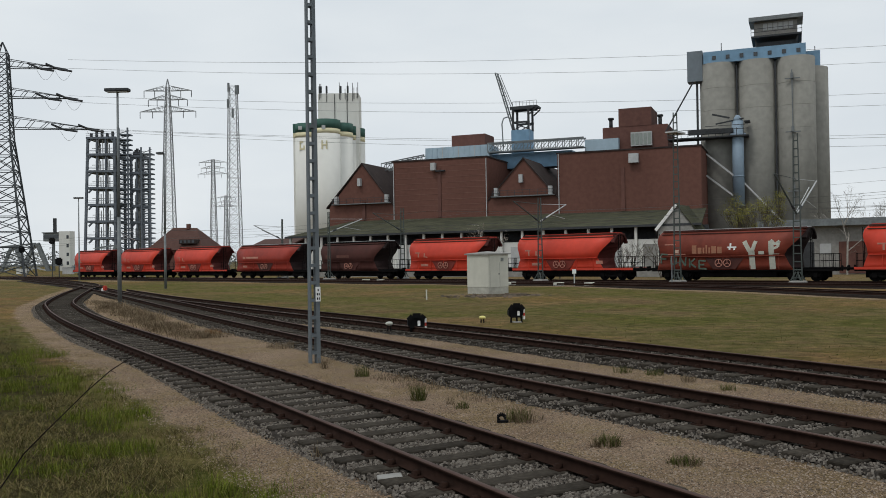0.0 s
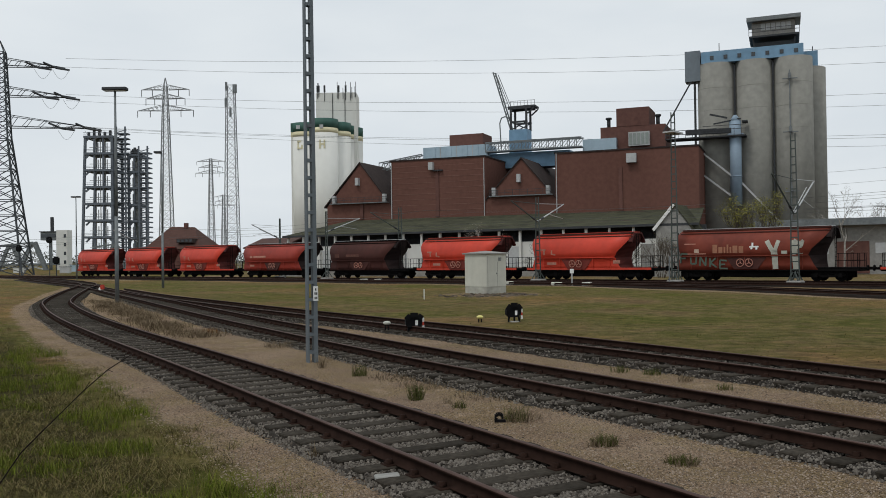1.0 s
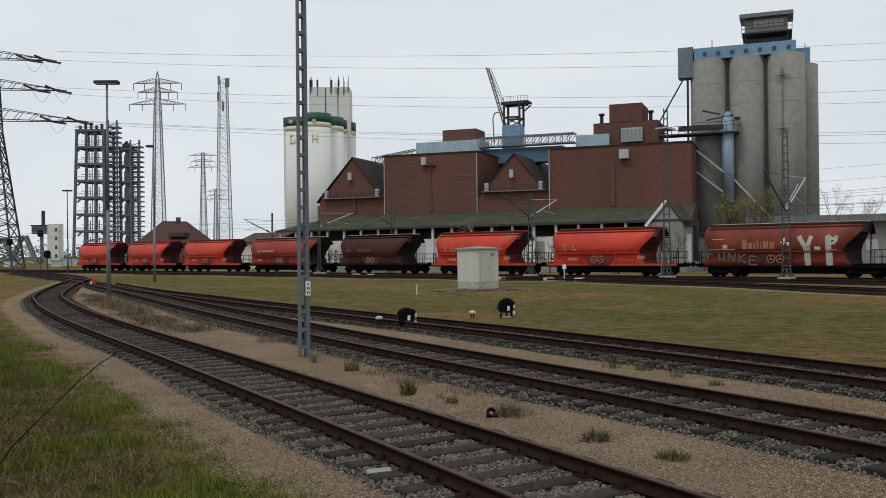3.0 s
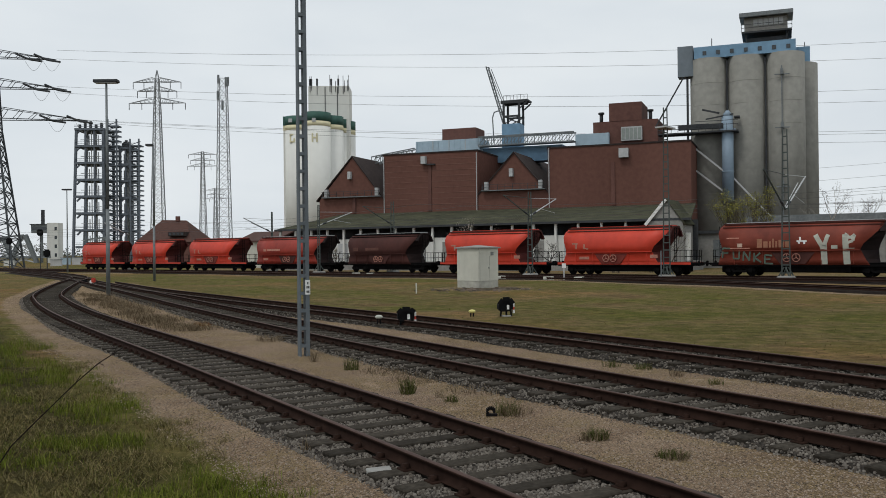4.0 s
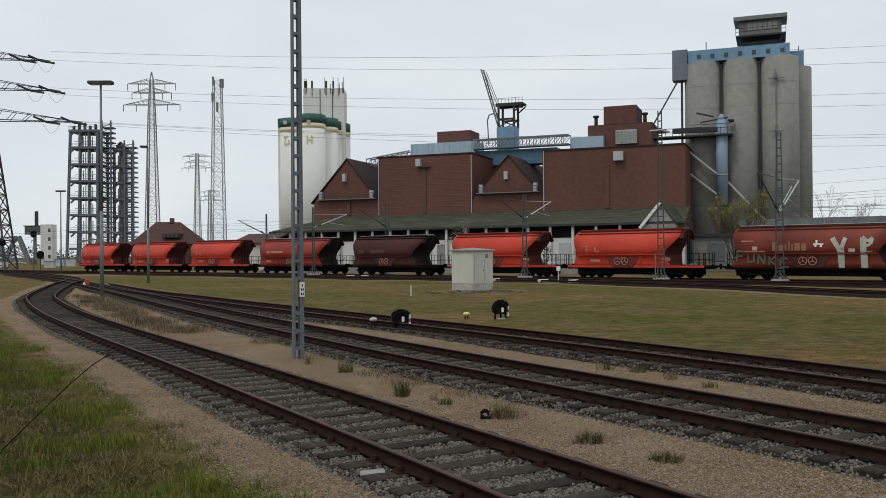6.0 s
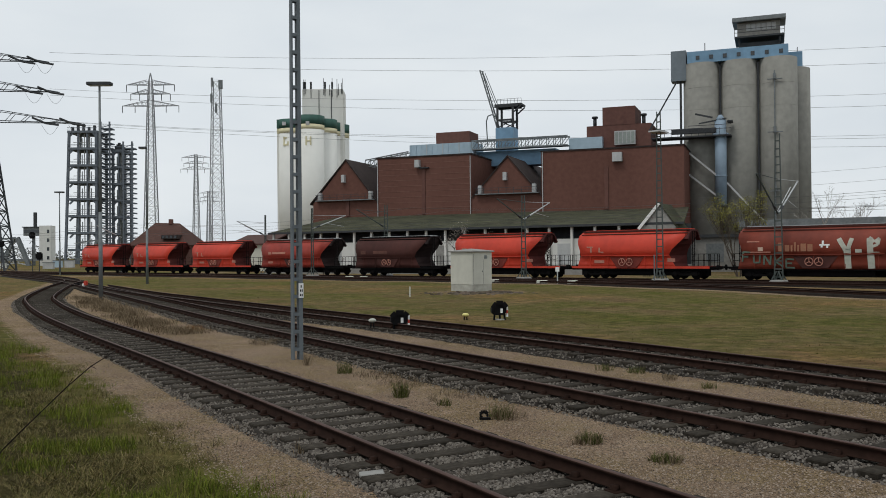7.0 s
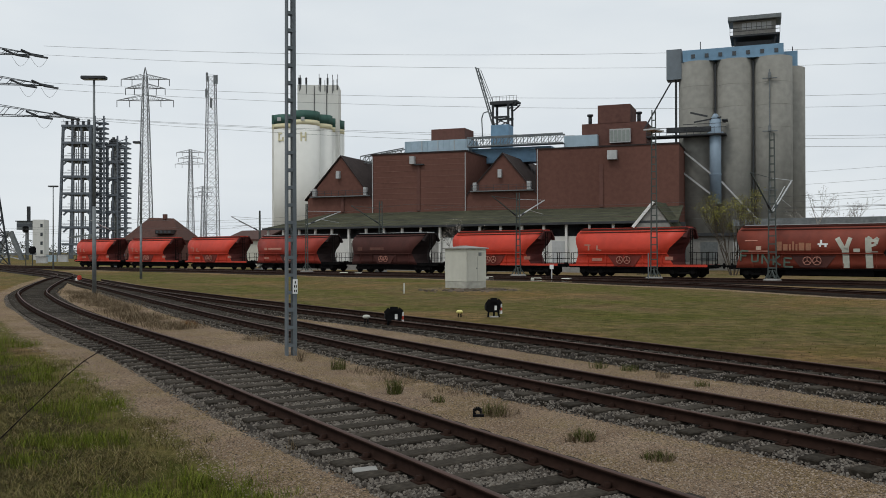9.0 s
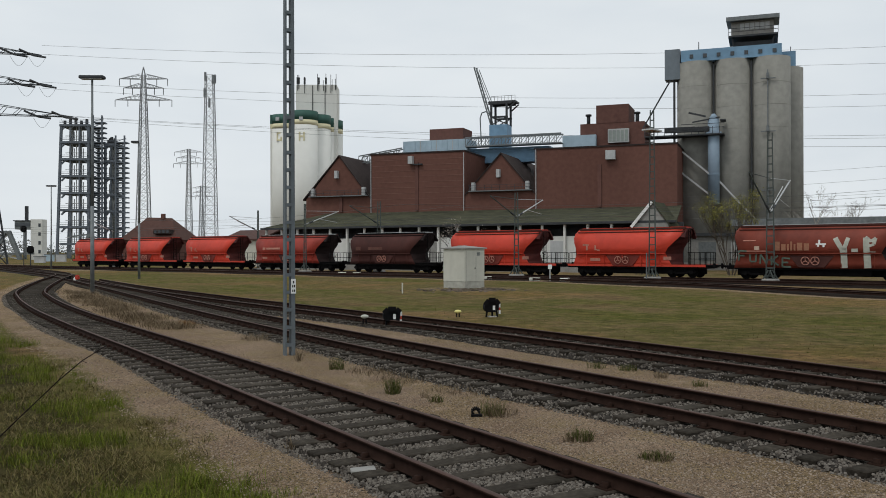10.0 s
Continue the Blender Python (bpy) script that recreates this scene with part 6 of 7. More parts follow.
# ---- backgrounds at both ends ----
def low_shed():
    s = thing("low_freight_shed", pose(38.0, 103.0, 0, 0, 0, -31), "long low freight shed with a grey flat roof", "freight shed")
    bm = bmesh.new()
    box(bm, 0, 60, 0, 12, -0.2, 5.4)
    part("wall", bm, M_GREY, s, "weathered grey wall")
    bm = bmesh.new()
    box(bm, -0.6, 60.6, -1.2, 12.6, 5.4, 6.2)
    part("roof", bm, M_STEEL, s, "flat grey roof")
    for k in range(9):
        bm = bmesh.new()
        x = 2 + k * 6.0
        box(bm, x, x + 3.4, -0.08, 0, 0, 3.6)
        part("shed_gate", bm, M_BRICK2 if k % 2 else M_DARK, s, "closed dull red gate")
        bm = bmesh.new()
        box(bm, x + 4.0, x + 5.2, -0.06, 0, 2.2, 3.4)
        part("window", bm, M_LIGHTGREY, s, "pale window")


low_shed()


def annex_block():
    s = thing("silo_annex", pose(31.5, 116.0, 0, 0, 0, -22), "grey concrete annex at the foot of the silos", "annex")
    bm = bmesh.new()
    box(bm, 0, 26, 0, 12, -0.2, 4.4)
    part("wall", bm, M_GREY, s)
    bm = bmesh.new()
    box(bm, -0.3, 26.3, -0.4, 12.2, 4.4, 4.8)
    part("roof", bm, M_DARK, s)
    for k in range(6):
        bm = bmesh.new()
        box(bm, 1.5 + k * 4.1, 3.7 + k * 4.1, -0.07, 0, 1.2, 3.6)
        part("panel", bm, M_STEEL if k % 2 else M_LIGHTGREY, s)


annex_block()


def control_tower():
    s = thing("bridge_control_tower", pose(-130.0, 300, 0), "pale concrete control tower with a projecting cabin", "control tower")
    bm = bmesh.new()
    box(bm, -2.0, 1.8, 0, 4, -0.2, 13.6)
    part("shaft", bm, M_WHITE, s, "pale concrete shaft")
    bm = bmesh.new()
    box(bm, -7.6, -1.9, 0.5, 5, 10.2, 13.0)
    part("cabin", bm, M_STEEL, s, "grey projecting cabin")
    bm = bmesh.new()
    box(bm, -7.5, -2.1, 0.42, 0.5, 11.2, 12.3)
    part("window_band", bm, M_GLASS, s)
    bm = bmesh.new()
    box(bm, -8.0, -1.9, 0.2, 5.2, 13.0, 13.3)
    part("cabin_roof", bm, M_DARK, s)
    bm = bmesh.new()
    beam(bm, (-4.2, 2, 13.3), (-4.2, 2, 18.2), 0.9)
    part("aerial_mast", bm, M_DARK, s)
    bm = bmesh.new()
    beam(bm, (-4.6, 2, 0), (-4.6, 2, 10.2), 0.6)
    part("support", bm, M_STEEL, s)
    for k in range(4):
        bm = bmesh.new()
        box(bm, 0.6, 1.4, -0.06, 0, 2 + k * 3.0, 3.2 + k * 3.0)
        part("window", bm, M_GLASS, s)


control_tower()


def bascule_bridge():
    for x, y, w, h, lab in ((-139.0, 298, 9.0, 9.5, "grey steel bascule bridge frame"), (-150.0, 305, 9.0, 9.0, "grey steel bascule bridge frame"), (-112.0, 300, 6.5, 8.5, "grey steel bridge frame behind the train")):
        b = thing("bascule_bridge_frame", pose(x, y, 0), lab, "bridge frame", "bascule bridge frames")
        bm = bmesh.new()
        beam(bm, (-w / 2, 0, -0.2), (-w * 0.06, 0, h), 1.0)
        beam(bm, (w / 2, 0, -0.2), (w * 0.06, 0, h), 1.3)
        part("a_frame", bm, M_STEEL, b)
        bm = bmesh.new()
        for k in range(4):
            t = k / 4
            beam(bm, (-w / 2 * (1 - t), 0.2, h * t), (w / 2 * (1 - t) * 0.75, 0.2, h * (t + 0.2)), 0.35)
            beam(bm, (w / 2 * (1 - t), 0.2, h * t), (-w / 2 * (1 - t) * 0.75, 0.2, h * (t + 0.2)), 0.35)
        part("bracing", bm, M_LIGHTGREY, b)
        bm = bmesh.new()
        beam(bm, (0, 0, h), (-w * 1.1, 0, h * 0.9), 0.5)
        beam(bm, (-w * 1.1, 0, 2.0), (w, 0, 2.0), 0.7)
        part("tie_beam", bm, M_STEEL, b)
    for x, y, h in ((-77.0, 172, 7.6), (-83.0, 172, 6.0), (-66.0, 150, 3.5)):
        s = thing("light_signal", pose(x, y, 0), "black-headed light signal on a slim post", "railway signal", "light signals")
        bm = bmesh.new()
        beam(bm, (0, 0, -0.2), (0, 0, h), 0.16, n=8)
        part("post", bm, M_DARK, s)
        bm = bmesh.new()
        box(bm, -0.6, 0.6, -0.25, 0.1, h - 1.3, h)
        bmesh.ops.bevel(bm, geom=bm.edges[:], offset=0.2, segments=2, affect="EDGES")
        part("signal_head", bm, M_SIGNK, s)
    rng = random.Random(3)
    for k in range(10):
        x = -140 + k * 5.5 + rng.uniform(-1, 1)
        g = thing("equipment_cabinet", pose(x, 225 + rng.uniform(-20, 20), 0), "small pale trackside cabinet", "cabinet", "trackside cabinets")
        bm = bmesh.new()
        hh = rng.uniform(1.2, 2.6)
        box(bm, -1.2, 1.2, -0.5, 0.5, -0.2, hh)
        part("housing", bm, rng.choice([M_WHITE, M_LIGHTGREY, M_GREY, M_BLUE2]), g)
        bm = bmesh.new()
        box(bm, -1.3, 1.3, -0.6, 0.6, hh, hh + 0.12)
        part("lid", bm, M_STEEL, g)


bascule_bridge()


def corner_building():
    s = thing("brick_signal_building", pose(-35.0, 158, 0, 0, 0, -35), "low brick building with a pale wall and tiled roof", "outbuilding")
    bm = bmesh.new()
    box(bm, 0, 9, 0, 8, -0.2, 4.8)
    part("wall", bm, M_BOX, s)
    bm = bmesh.new()
    quad_prism(bm, [(-0.5, -0.5, 4.7), (9.5, -0.5, 4.7), (9.5, 4.2, 6.4), (-0.5, 4.2, 6.4)], 0.25)
    quad_prism(bm, [(-0.5, 8.5, 4.7), (9.5, 8.5, 4.7), (9.5, 4.2, 6.4), (-0.5, 4.2, 6.4)], 0.25)
    part("roof", bm, mat("red_brown_tiles", (0.075, 0.040, 0.033), 0.9, 0, 0.25, 3, 0.3), s, "red-brown tiled roof")


corner_building()


def far_woods():
    """A ragged belt of bare trees far behind the yard."""
    rng = np.random.default_rng(8)
    n = 26000
    x = rng.uniform(-520, 520, n)
    y = 640 + 40 * np.sin(x * 0.02) + rng.uniform(-12, 12, n)
    hgt = 7.5 + 3 * np.sin(x * 0.055) + 2.0 * np.sin(x * 0.17 + 2) + 1.2 * np.sin(x * 0.6)
    z = hgt * rng.uniform(0, 1, n) ** 0.7
    v, f = leaf_cloud(np.stack([x, y, z], 1), 0.9, rng, 1)
    m = island_tint(mat("hazy_woods", (0.10, 0.11, 0.09), 0.9), [(0.060, 0.070, 0.055), (0.090, 0.095, 0.075), (0.12, 0.12, 0.10)])
    tagged(new("far_woods", bake("far_woods", v, f, m)), "hazy belt of bare trees on the horizon", "woods", kind="stuff")


far_woods()


# ---- loose stones, fastenings, grass and weeds ----
STONE_V = np.array([(-1, -0.7, -0.6), (0.9, -0.9, -0.6), (1, 0.8, -0.6), (-0.8, 1, -0.6), (-0.7, -0.5, 0.6), (0.6, -0.7, 0.5), (0.7, 0.5, 0.7), (-0.6, 0.7, 0.5)])
STONE_F = np.array([(4, 5, 6), (4, 6, 7), (0, 1, 5), (0, 5, 4), (1, 2, 6), (1, 6, 5), (2, 3, 7), (2, 7, 6), (3, 0, 4), (3, 4, 7)])


def stones(points, s_from, s_to, n, half, seed, parent_label):
    rng = np.random.default_rng(seed)
    xy, h = spline(points, 0.1)
    k = (s_from + (s_to - s_from) * rng.uniform(0, 1, n) ** 2.1) / 0.1
    k = np.clip(k.astype(int), 0, len(xy) - 1)
    off = rng.uniform(-1, 1, n) * (half + 0.05 + 0.18 * rng.uniform(0, 1, n))
    # keep the rail heads clear
    ph = ((k * 0.1 - SHIFT) % 0.623)
    ph = np.minimum(ph, 0.623 - ph)
    keep = (np.abs(np.abs(off) - 0.754) > 0.06) & ((ph > 0.112) | (np.abs(off) > 1.27) | (rng.uniform(0, 1, n) < 0.06))
    k, off = k[keep], off[keep]
    n = len(k)
    c = xy[k] + np.stack([-h[k, 1], h[k, 0]], 1) * off[:, None] + h[k] * rng.uniform(-0.05, 0.05, (n, 1))
    s = rng.uniform(0.0095, 0.0215, n)
    z = -0.03 + s * 0.25 - np.clip(np.abs(off) - 1.22, 0, 1) * 0.35 + rng.uniform(-0.01, 0.012, n)
    v = STONE_V[None] * (1 + rng.normal(0, 0.2, (n, 8, 3))) * s[:, None, None]
    a = rng.uniform(0, 2 * np.pi, n)
    ca, sa = np.cos(a)[:, None], np.sin(a)[:, None]
    v = np.stack([v[..., 0] * ca - v[..., 1] * sa, v[..., 0] * sa + v[..., 1] * ca, v[..., 2]], 2)
    v += np.stack([c[:, 0], c[:, 1], z], 1)[:, None]
    f = (STONE_F[None] + 8 * np.arange(n)[:, None, None]).reshape(-1, 3)
    tagged(new("ballast_stones", bake("ballast_stones", v.reshape(-1, 3), f, M_STONE)), parent_label, "ballast", kind="stuff")


stones(TRACK_1, 25, 80, 138000, 1.32, 21, "loose grey crushed stones between the sleepers")
stones(TRACK_2, 26, 85, 84000, 1.32, 22, "loose grey crushed stones between the sleepers")
stones(TRACK_3, 28, 85, 42000, 1.32, 23, "loose grey crushed stones between the sleepers")


def gravel():
    """Pebbles scattered over the sandy strips near the tracks."""
    rng = np.random.default_rng(31)
    n = 150000
    y = 7 + 24 * rng.uniform(0, 1, n) ** 1.6
    x = rng.uniform(-0.72, 0.62, n) * (y + 2)
    p = np.stack([x, y], 1)
    z, d1 = ground_height(x, y)
    d2, _ = dist_to(p, *TR["2"])
    d3, _ = dist_to(p, *TR["3"])
    ok = ((d1 > 1.4) & (d1 < 2.6)) | ((d1 < -1.4) & (d2 > 1.4)) | ((d2 < -1.4) & (d3 > 1.4))
    x, y, z = x[ok], y[ok], z[ok]
    n = len(x)
    s = rng.uniform(0.004, 0.013, n)
    v = STONE_V[None] * (1 + rng.normal(0, 0.2, (n, 8, 3))) * s[:, None, None]
    v += np.stack([x, y, z + s * 0.2], 1)[:, None]
    f = (STONE_F[None] + 8 * np.arange(n)[:, None, None]).reshape(-1, 3)
    m = island_tint(mat("sandy_pebbles", (0.2, 0.15, 0.11), 0.95), [(0.045, 0.034, 0.026), (0.22, 0.168, 0.120), (0.27, 0.212, 0.160), (0.29, 0.232, 0.178), (0.10, 0.075, 0.054), (0.26, 0.19, 0.135)])
    tagged(new("pebbles", bake("pebbles", v.reshape(-1, 3), f, m)), "fine reddish pebbles on the sandy strips", "gravel", kind="stuff")


gravel()


def fastenings(points, s_from, s_to, seed):
    sx, sh = sleeper_line(points)
    vs, fs, n = [], [], 0
    cube = np.array([(x, y, z) for z in (0, 1) for x, y in ((-1, -1), (1, -1), (1, 1), (-1, 1))], float)
    quads = np.array([(4, 5, 6, 7), (0, 1, 5, 4), (1, 2, 6, 5), (2, 3, 7, 6), (3, 0, 4, 7)])
    for k in range(int(s_from / 0.623), min(int(s_to / 0.623), len(sx))):
        t, nn = sh[k], np.array([-sh[k][1], sh[k][0]])
        for off in (-0.754, 0.754):
            for d, wx, wy, z0, z1 in ((0.0, 0.09, 0.17, 0.006, 0.022), (0.10, 0.035, 0.035, 0.02, 0.075), (-0.10, 0.035, 0.035, 0.02, 0.075), (0.125, 0.05, 0.02, 0.02, 0.05), (-0.125, 0.05, 0.02, 0.02, 0.05)):
                c = sx[k] + nn * (off + d)
                q = cube * (wx, wy, 1)
                xy = c + q[:, :1] * t + q[:, 1:2] * nn
                vs.append(np.column_stack([xy, np.where(cube[:, 2] > 0, z1, z0)]))
                fs.append(quads + n)
                n += 8
    ob = new("rail_fastenings", bake("rail_fastenings", np.vstack(vs), np.vstack(fs), M_RAIL))
    tagged(ob, "rusty rail clips and base plates on the sleepers", "rail fastening", kind="stuff")


fastenings(TRACK_1, 19, 110, 1)
fastenings(TRACK_2, 22, 100, 2)
fastenings(TRACK_3, 24, 90, 3)


def blades(x, y, z, h, w, lean, rng):
    n = len(x)
    a = rng.uniform(0, 2 * np.pi, n)
    b = rng.uniform(0, 2 * np.pi, n)
    base = np.stack([x, y, z], 1)
    side = np.stack([np.cos(a), np.sin(a), np.zeros(n)], 1) * (w / 2)[:, None]
    out = np.stack([np.cos(b), np.sin(b), np.zeros(n)], 1) * (lean * h)[:, None]
    mid = base + out * 0.35 + np.stack([0 * h, 0 * h, h * 0.62], 1)
    tip = base + out + np.stack([0 * h, 0 * h, h * np.clip(1 - lean * 0.4, 0.1, 1)], 1)
    v = np.stack([base - side, base + side, mid + side * 0.7, mid - side * 0.7, tip], 1).reshape(-1, 3)
    i = 5 * np.arange(n)[:, None]
    f = np.concatenate([i + np.array([[0, 1, 2]]), i + np.array([[0, 2, 3]]), i + np.array([[3, 2, 4]])], 1).reshape(-1, 3)
    return v, f


M_GRASS = island_tint(mat("grass_blades", (0.05, 0.07, 0.02), 0.9, spec=0.05), [(0.032, 0.046, 0.006), (0.088, 0.118, 0.013), (0.160, 0.190, 0.026), (0.055, 0.076, 0.009), (0.130, 0.118, 0.028), (0.19, 0.20, 0.05)])
M_STRAW = island_tint(mat("dry_grass", (0.14, 0.11, 0.06), 0.9, spec=0.1), [(0.056, 0.044, 0.014), (0.115, 0.092, 0.032), (0.195, 0.152, 0.066), (0.030, 0.024, 0.010), (0.080, 0.084, 0.017), (0.25, 0.20, 0.10), (0.105, 0.108, 0.022)])
M_TUFT = island_tint(mat("dull_green_weeds", (0.06, 0.07, 0.03), 0.9, spec=0.05), [(0.030, 0.036, 0.010), (0.060, 0.070, 0.018), (0.095, 0.100, 0.034), (0.080, 0.062, 0.026)])
M_WEED = island_tint(mat("brown_weeds", (0.1, 0.07, 0.04), 0.9, spec=0.1), [(0.085, 0.060, 0.037), (0.145, 0.108, 0.068), (0.21, 0.165, 0.105)])


M_MEADOW = island_tint(mat("short_olive_grass", (0.11, 0.10, 0.04), 0.9, spec=0.05), [(0.10, 0.075, 0.032), (0.13, 0.10, 0.042), (0.09, 0.078, 0.024), (0.16, 0.122, 0.060)])
M_MEADOWG = island_tint(mat("short_green_grass", (0.08, 0.1, 0.02), 0.9, spec=0.05), [(0.070, 0.078, 0.018), (0.090, 0.094, 0.024), (0.10, 0.095, 0.030)])


def patch(x, y, f, s):
    return np.array([noise.noise(Vector((a * f, b * f, s))) for a, b in zip(x, y)])


def bank_grass():
    """Tussocks of tangled dead grass with lush green ones between them."""
    rng = np.random.default_rng(41)
    m = 5200
    cy = 5.5 + 32 * rng.uniform(0, 1, m) ** 1.7
    cx = rng.uniform(-0.68, -0.05, m) * (cy + 3.0)
    _, d1 = ground_height(cx, cy)
    edge = 2.25 + 0.55 * np.sin(cx * 1.3) * np.sin(cy * 0.9)
    ok = (d1 > edge) & (rng.uniform(0, 1, m) < np.clip((d1 - edge) * 0.7 + 0.12, 0, 1))
    cx, cy, d1 = cx[ok], cy[ok], d1[ok]
    g = 0.75 * patch(cx, cy, 0.42, 1.0) + 0.5 * patch(cx, cy, 1.5, 5.0) - 0.14
    # lush spots
    for px, py, r in ((-8.2, 18.0, 1.5), (-5.5, 14.0, 0.9), (-4.2, 11.7, 0.45), (-2.8, 9.3, 0.6), (-11.2, 23.5, 2.2), (-2.3, 8.2, 0.5)):
        g += 0.75 * np.exp(-((cx - px) ** 2 + (cy - py) ** 2) / r ** 2)
    green = g > rng.normal(0.02, 0.06, len(g))
    for sel, n, hh, lean, mm, nm, lab in ((green, 62000, 0.23, (0.15, 1.0), M_GRASS, "grass", "lush green grass tussocks on the bank"),
                                          (~green, 90000, 0.17, (0.6, 2.6), M_STRAW, "dry_grass", "tangled dead grass on the bank")):
        idx = rng.choice(np.flatnonzero(sel), n)
        a, q = rng.uniform(0, 2 * np.pi, n), np.abs(rng.normal(0, 0.17, n))
        x, y = cx[idx] + q * np.cos(a), cy[idx] + q * np.sin(a)
        z, _ = ground_height(x, y)
        size = (0.55 + 0.75 * ((idx * 37) % 101) / 101) * np.clip(0.55 + 0.9 * np.clip(g[idx], 0, 0.7), 0.5, 1.2) if nm == "grass" else 0.45 + 0.7 * ((idx * 53) % 97) / 97
        v, f = blades(x, y, z - 0.012, hh * size * rng.uniform(0.4, 1.25, n), rng.uniform(0.004, 0.0085, n), rng.uniform(*lean, n), rng)
        tagged(new(nm, bake(nm, v, f, mm)), lab, "grass", kind="stuff")


bank_grass()


def meadow_grass():
    rng = np.random.default_rng(43)
    n = 14000
    y = 16 + 64 * rng.uniform(0, 1, n) ** 1.1
    x = rng.uniform(-0.6, 0.62, n) * y
    p = np.stack([x, y], 1)
    z, d1 = ground_height(x, y)
    d3, _ = dist_to(p, *TR["3"])
    d4, _ = dist_to(p, *TR["4"])
    d5, _ = dist_to(p, *TR["5"])
    ok = ((d3 < -1.9) & (d4 > 2.4) & (d5 > 3.0) & (y < 78)) | ((d1 > 2.6) & (y > 25))
    x, y, z = x[ok], y[ok], z[ok]
    g = patch(x, y, 0.22, 3.0) + 0.5 * patch(x, y, 0.9, 7.0)
    green = g > rng.normal(0.12, 0.15, len(x))
    for sel, m, nm, lab, hh in ((green, M_MEADOWG, "grass", "short green meadow grass", 0.04), (~green, M_MEADOW, "dry_grass", "short dry meadow grass", 0.04)):
        k = sel.sum()
        v, f = blades(x[sel], y[sel], z[sel] - 0.004, hh * rng.uniform(0.5, 1.7, k), rng.uniform(0.012, 0.03, k), rng.uniform(0.3, 1.6, k), rng)
        tagged(new(nm, bake(nm, v, f, m)), lab, "grass", kind="stuff")


meadow_grass()


def tuft(px, py, h, r, n, material, label, seed):
    rng = np.random.default_rng(seed)
    a, q = rng.uniform(0, 2 * np.pi, n), r * np.sqrt(rng.uniform(0, 1, n))
    x, y = px + q * np.cos(a), py + q * np.sin(a)
    v, f = blades(x, y, np.full(n, -0.13), h * rng.uniform(0.4, 1.2, n) + 0.06, rng.uniform(0.005, 0.014, n), rng.uniform(0.1, 0.9, n), rng)
    t = tagged(new("weed_tuft", bake("weed_tuft", v, f, material)), label, "weed", kind="stuff")
    return t


for i, (x, y, h, r, n, mm) in enumerate([
        (-1.82, 19.1, 0.26, 0.16, 110, "g"), (-0.49, 15.8, 0.30, 0.15, 150, "g"), (-2.82, 20.5, 0.36, 0.10, 40, "w"), (2.16, 11.65, 0.17, 0.17, 190, "g"), (2.1, 11.6, 0.15, 0.2, 130, "w"),
        (2.86, 10.5, 0.13, 0.18, 190, "g"), (2.9, 10.5, 0.13, 0.22, 140, "w"), (1.12, 13.6, 0.22, 0.2, 130, "g"), (1.2, 13.5, 0.22, 0.22, 110, "w"), (4.5, 18.75, 0.12, 0.2, 90, "g"), (4.9, 17.6, 0.12, 0.16, 80, "w"),
        (5.3, 16.4, 0.10, 0.15, 70, "g"), (-4.7, 25.4, 0.20, 0.5, 260, "w"), (0.28, 14.85, 0.12, 0.12, 80, "g"), (0.1, 15.3, 0.16, 0.08, 30, "w"),
        (3.9, 19.2, 0.12, 0.2, 80, "g"), (-1.3, 11.7, 0.10, 0.14, 90, "w"), (-1.65, 11.1, 0.22, 0.08, 24, "w"), (-3.2, 14.6, 0.07, 0.22, 120, "w"), (-2.7, 13.0, 0.06, 0.2, 100, "w"),
        (-8.0, 29.2, 0.22, 0.18, 90, "w"), (-0.2, 17.6, 0.07, 0.7, 300, "w"), (-1.0, 18.7, 0.07, 0.6, 300, "w"), (0.9, 16.1, 0.07, 0.7, 300, "w"), (1.5, 13.6, 0.12, 0.05, 14, "w")]):
    tuft(x, y, h, r, n, M_TUFT if mm == "g" else M_WEED, "small green weed tuft on sandy gravel" if mm == "g" else "dry brown weed stalks on sandy gravel", 60 + i)


M_RUSTY = island_tint(mat("rust_brown_leaves", (0.15, 0.07, 0.03), 0.9, spec=0.1), [(0.10, 0.045, 0.015), (0.20, 0.10, 0.035), (0.05, 0.025, 0.012)])
tuft(-8.0, 30.3, 0.24, 0.3, 160, M_RUSTY, "clump of rust-brown dead leaves on the gravel", 95)


def soil_clods():
    """Low heaps of dug-up clods round the foot of the hut."""
    rng = np.random.default_rng(77)
    n = 260
    x = np.concatenate([rng.normal(4.6, 0.9, n // 2), rng.normal(2.6, 1.3, n - n // 2)])
    y = np.concatenate([rng.normal(57.2, 0.7, n // 2), rng.normal(56.6, 0.9, n - n // 2)])
    z, _ = ground_height(x, y)
    sz = rng.uniform(0.03, 0.13, n)
    v = STONE_V[None] * (1 + rng.normal(0, 0.22, (n, 8, 3))) * (sz[:, None] * np.array([1.5, 1.2, 0.7]))[:, None]
    v += np.stack([x, y, z + sz * 0.2], 1)[:, None]
    f = (STONE_F[None] + 8 * np.arange(n)[:, None, None]).reshape(-1, 3)
    m = island_tint(mat("dug_up_soil", (0.08, 0.06, 0.045), 0.95), [(0.035, 0.027, 0.020), (0.075, 0.056, 0.040), (0.13, 0.10, 0.078), (0.05, 0.045, 0.024)])
    tagged(new("soil_clods", bake("soil_clods", v.reshape(-1, 3), f, m)), "loose dark clods of soil beside the relay hut", "soil", kind="stuff")


soil_clods()


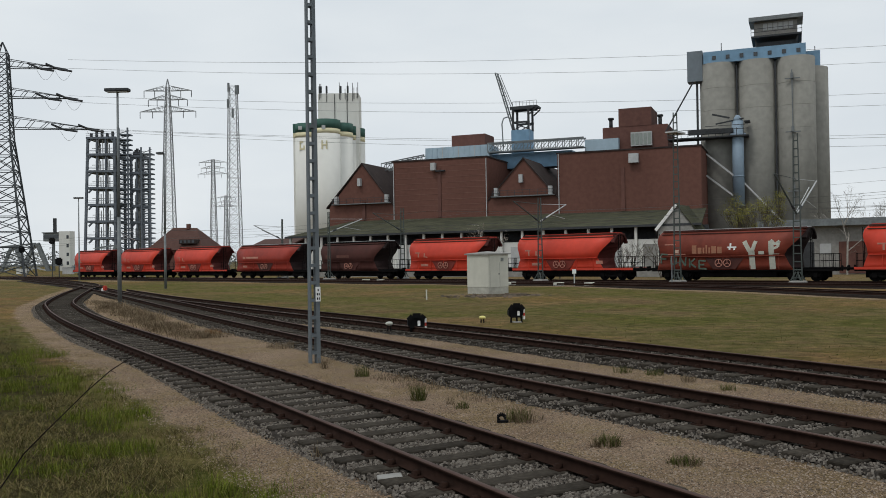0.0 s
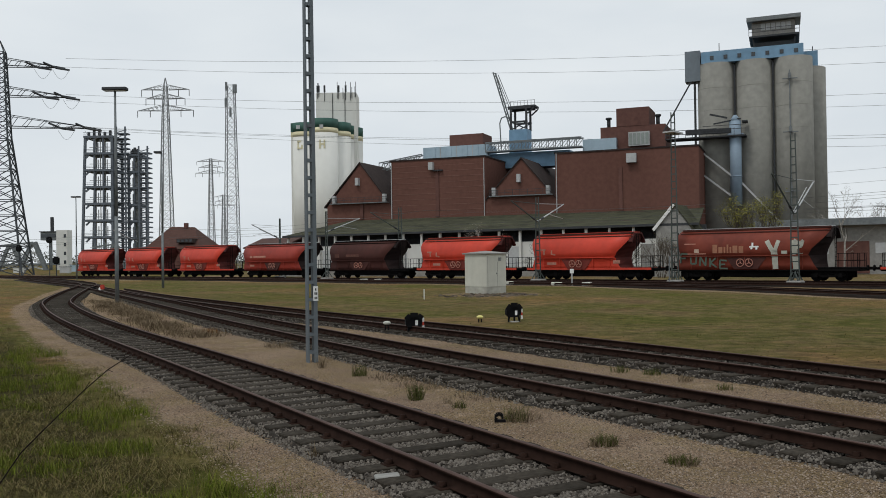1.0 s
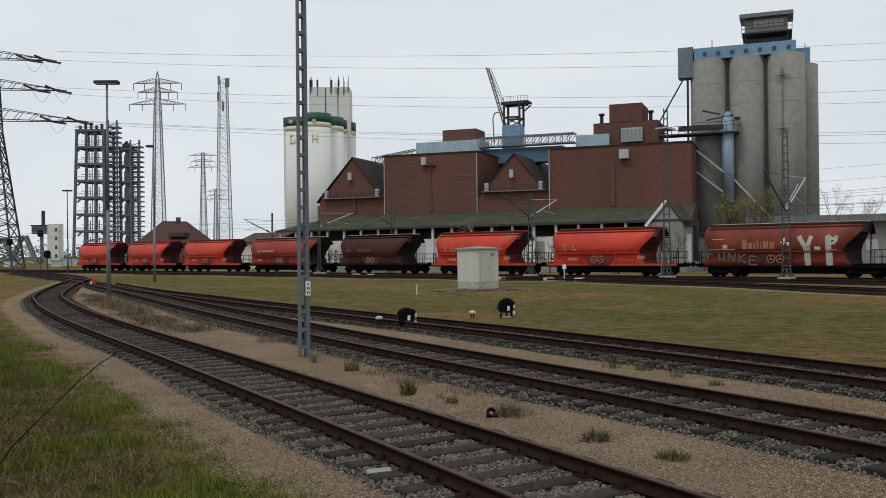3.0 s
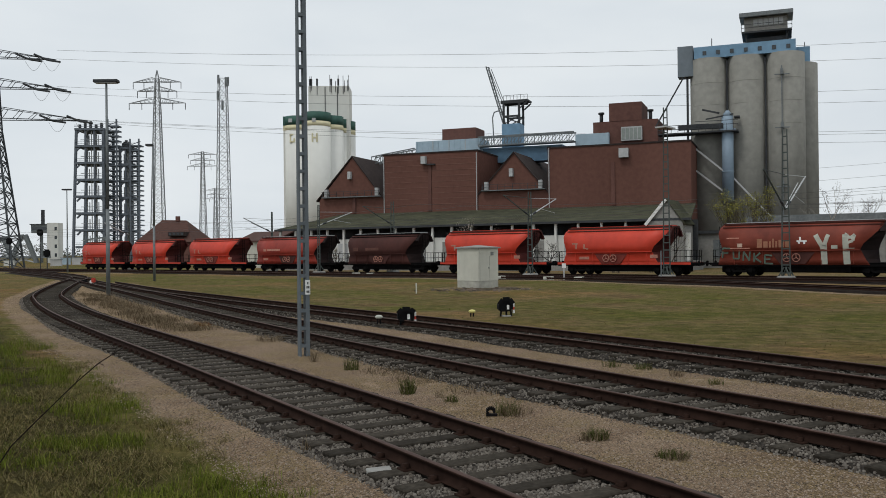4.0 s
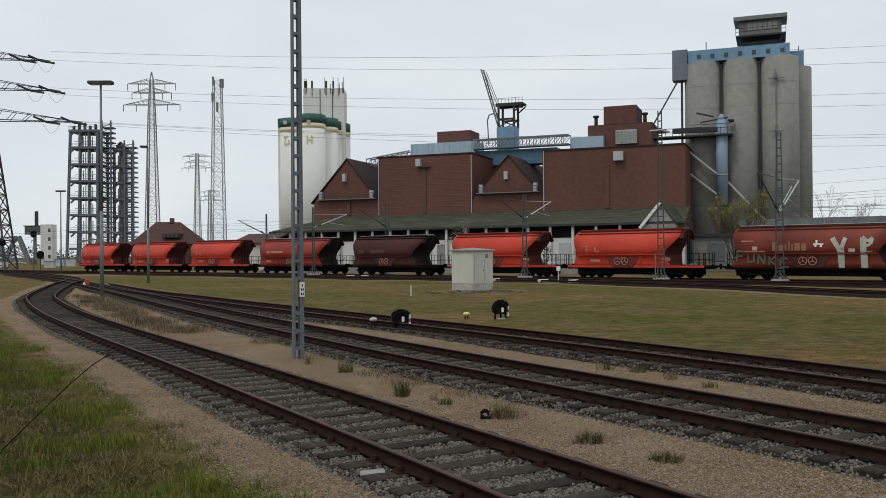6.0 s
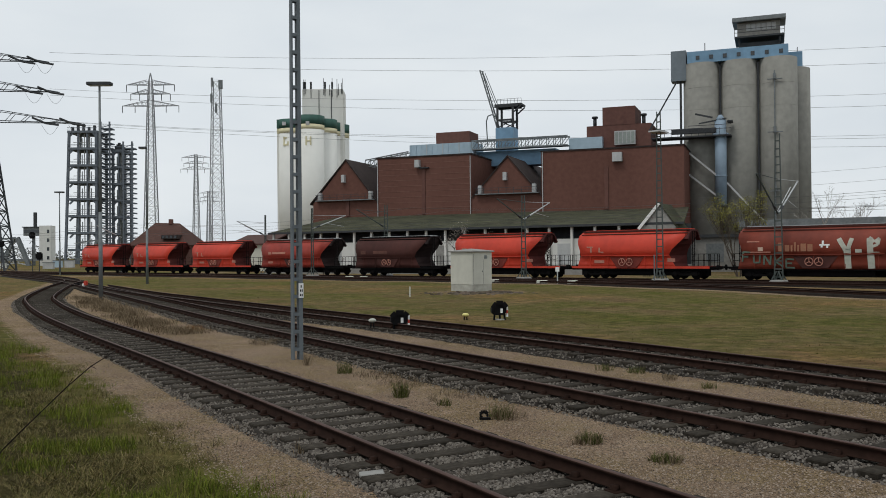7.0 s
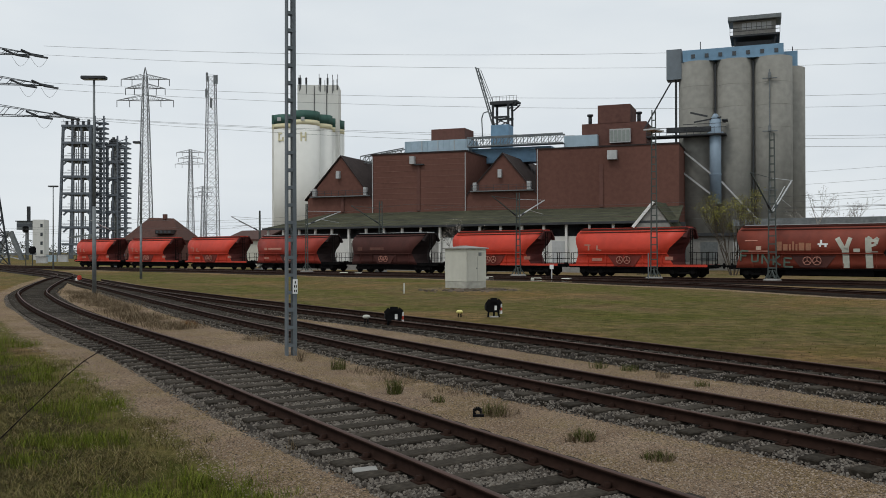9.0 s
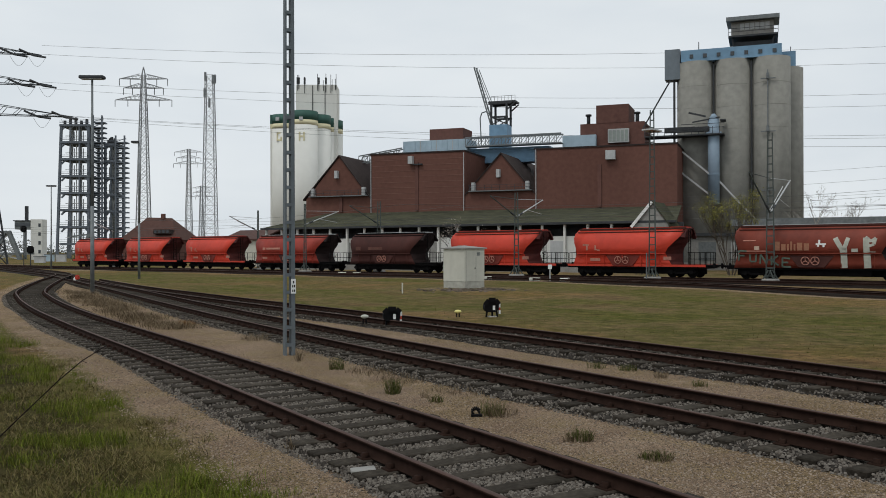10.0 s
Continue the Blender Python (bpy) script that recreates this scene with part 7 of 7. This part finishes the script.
def dry_weeds():
    """The belt of dead brown weeds along the inside of the bend."""
    rng = np.random.default_rng(51)
    xy, h = spline(TRACK_1, 0.1)
    n = 13000
    k = rng.integers(500, 840, n)
    off = -2.6 + rng.normal(0, 0.45, n)
    c = xy[k] + np.stack([-h[k, 1], h[k, 0]], 1) * off[:, None]
    g = patch(c[:, 0], c[:, 1], 0.5, 2.0)
    sel = g > rng.normal(-0.05, 0.2, n)
    c, g = c[sel], g[sel]
    m = len(c)
    hh = np.clip(0.34 + 0.7 * g, 0.10, 0.75) * rng.uniform(0.4, 1.1, m)
    v, f = blades(c[:, 0], c[:, 1], np.full(m, -0.12), hh * 0.75, rng.uniform(0.010, 0.024, m), rng.uniform(0.2, 1.5, m), rng)
    tagged(new("dry_weeds", bake("dry_weeds", v, f, M_WEED)), "belt of dead brown weeds inside the bend", "weeds", kind="stuff")


dry_weeds()


M_SHOOT = mat("dark_bramble_bark", (0.014, 0.010, 0.009), 0.8, 0, 0.3, 20, spec=0.1)


def bent_twig():
    bm = bmesh.new()
    pts = [(-3.75, 5.7, 0.0), (-3.45, 5.85, 0.45), (-3.05, 6.0, 0.93), (-2.92, 6.05, 1.14), (-2.78, 6.1, 1.29), (-2.58, 6.3, 1.53), (-2.45, 6.4, 1.66), (-2.31, 6.5, 1.76)]
    for i, (a, b) in enumerate(zip(pts, pts[1:])):
        beam(bm, a, b, 0.0105 - 0.0006 * i, n=6)
    for a, b in (((-2.58, 6.3, 1.53), (-2.54, 6.3, 1.59)), ((-2.45, 6.4, 1.66), (-2.41, 6.4, 1.645)), ((-2.36, 6.45, 1.72), (-2.33, 6.45, 1.78))):
        beam(bm, a, b, 0.005, n=5)
    tagged(new("bramble_shoot", mesh_of("bramble_shoot", bm, M_SHOOT)), "dark arching bramble shoot over the grass", "twig")


bent_twig()


def stump():
    s = thing("rubber_scrap", pose(0.86, 13.45, -0.08), "dark rounded rubber scrap on the gravel", "scrap")
    bm = bmesh.new()
    pts = [Vector((0.055 * math.cos(a), 0, 0.055 + 0.055 * math.sin(a))) for a in np.linspace(-0.4, 3.9, 12)]
    for a, b in zip(pts, pts[1:]):
        beam(bm, a, b, 0.03, 0.055)
    part("rubber_loop", bm, M_SIGNK, s)
    bm = bmesh.new()
    box(bm, -0.07, 0.1, -0.04, 0.04, -0.04, 0.02)
    part("foot", bm, M_SIGNK, s)


stump()
bm = bmesh.new()
box(bm, -0.14, 0.14, -0.075, 0.075, -0.03, 0.012)
bmesh.ops.bevel(bm, geom=bm.edges[:], offset=0.01, segments=1, affect="EDGES")
slab = tagged(new("concrete_slab_piece", mesh_of("concrete_slab_piece", bm, M_GREY)), "pale broken slab lying in the ballast", "rubble")
slab.matrix_world = pose(-0.64, 9.85, 0.0, 2, -3, 10)


motions()
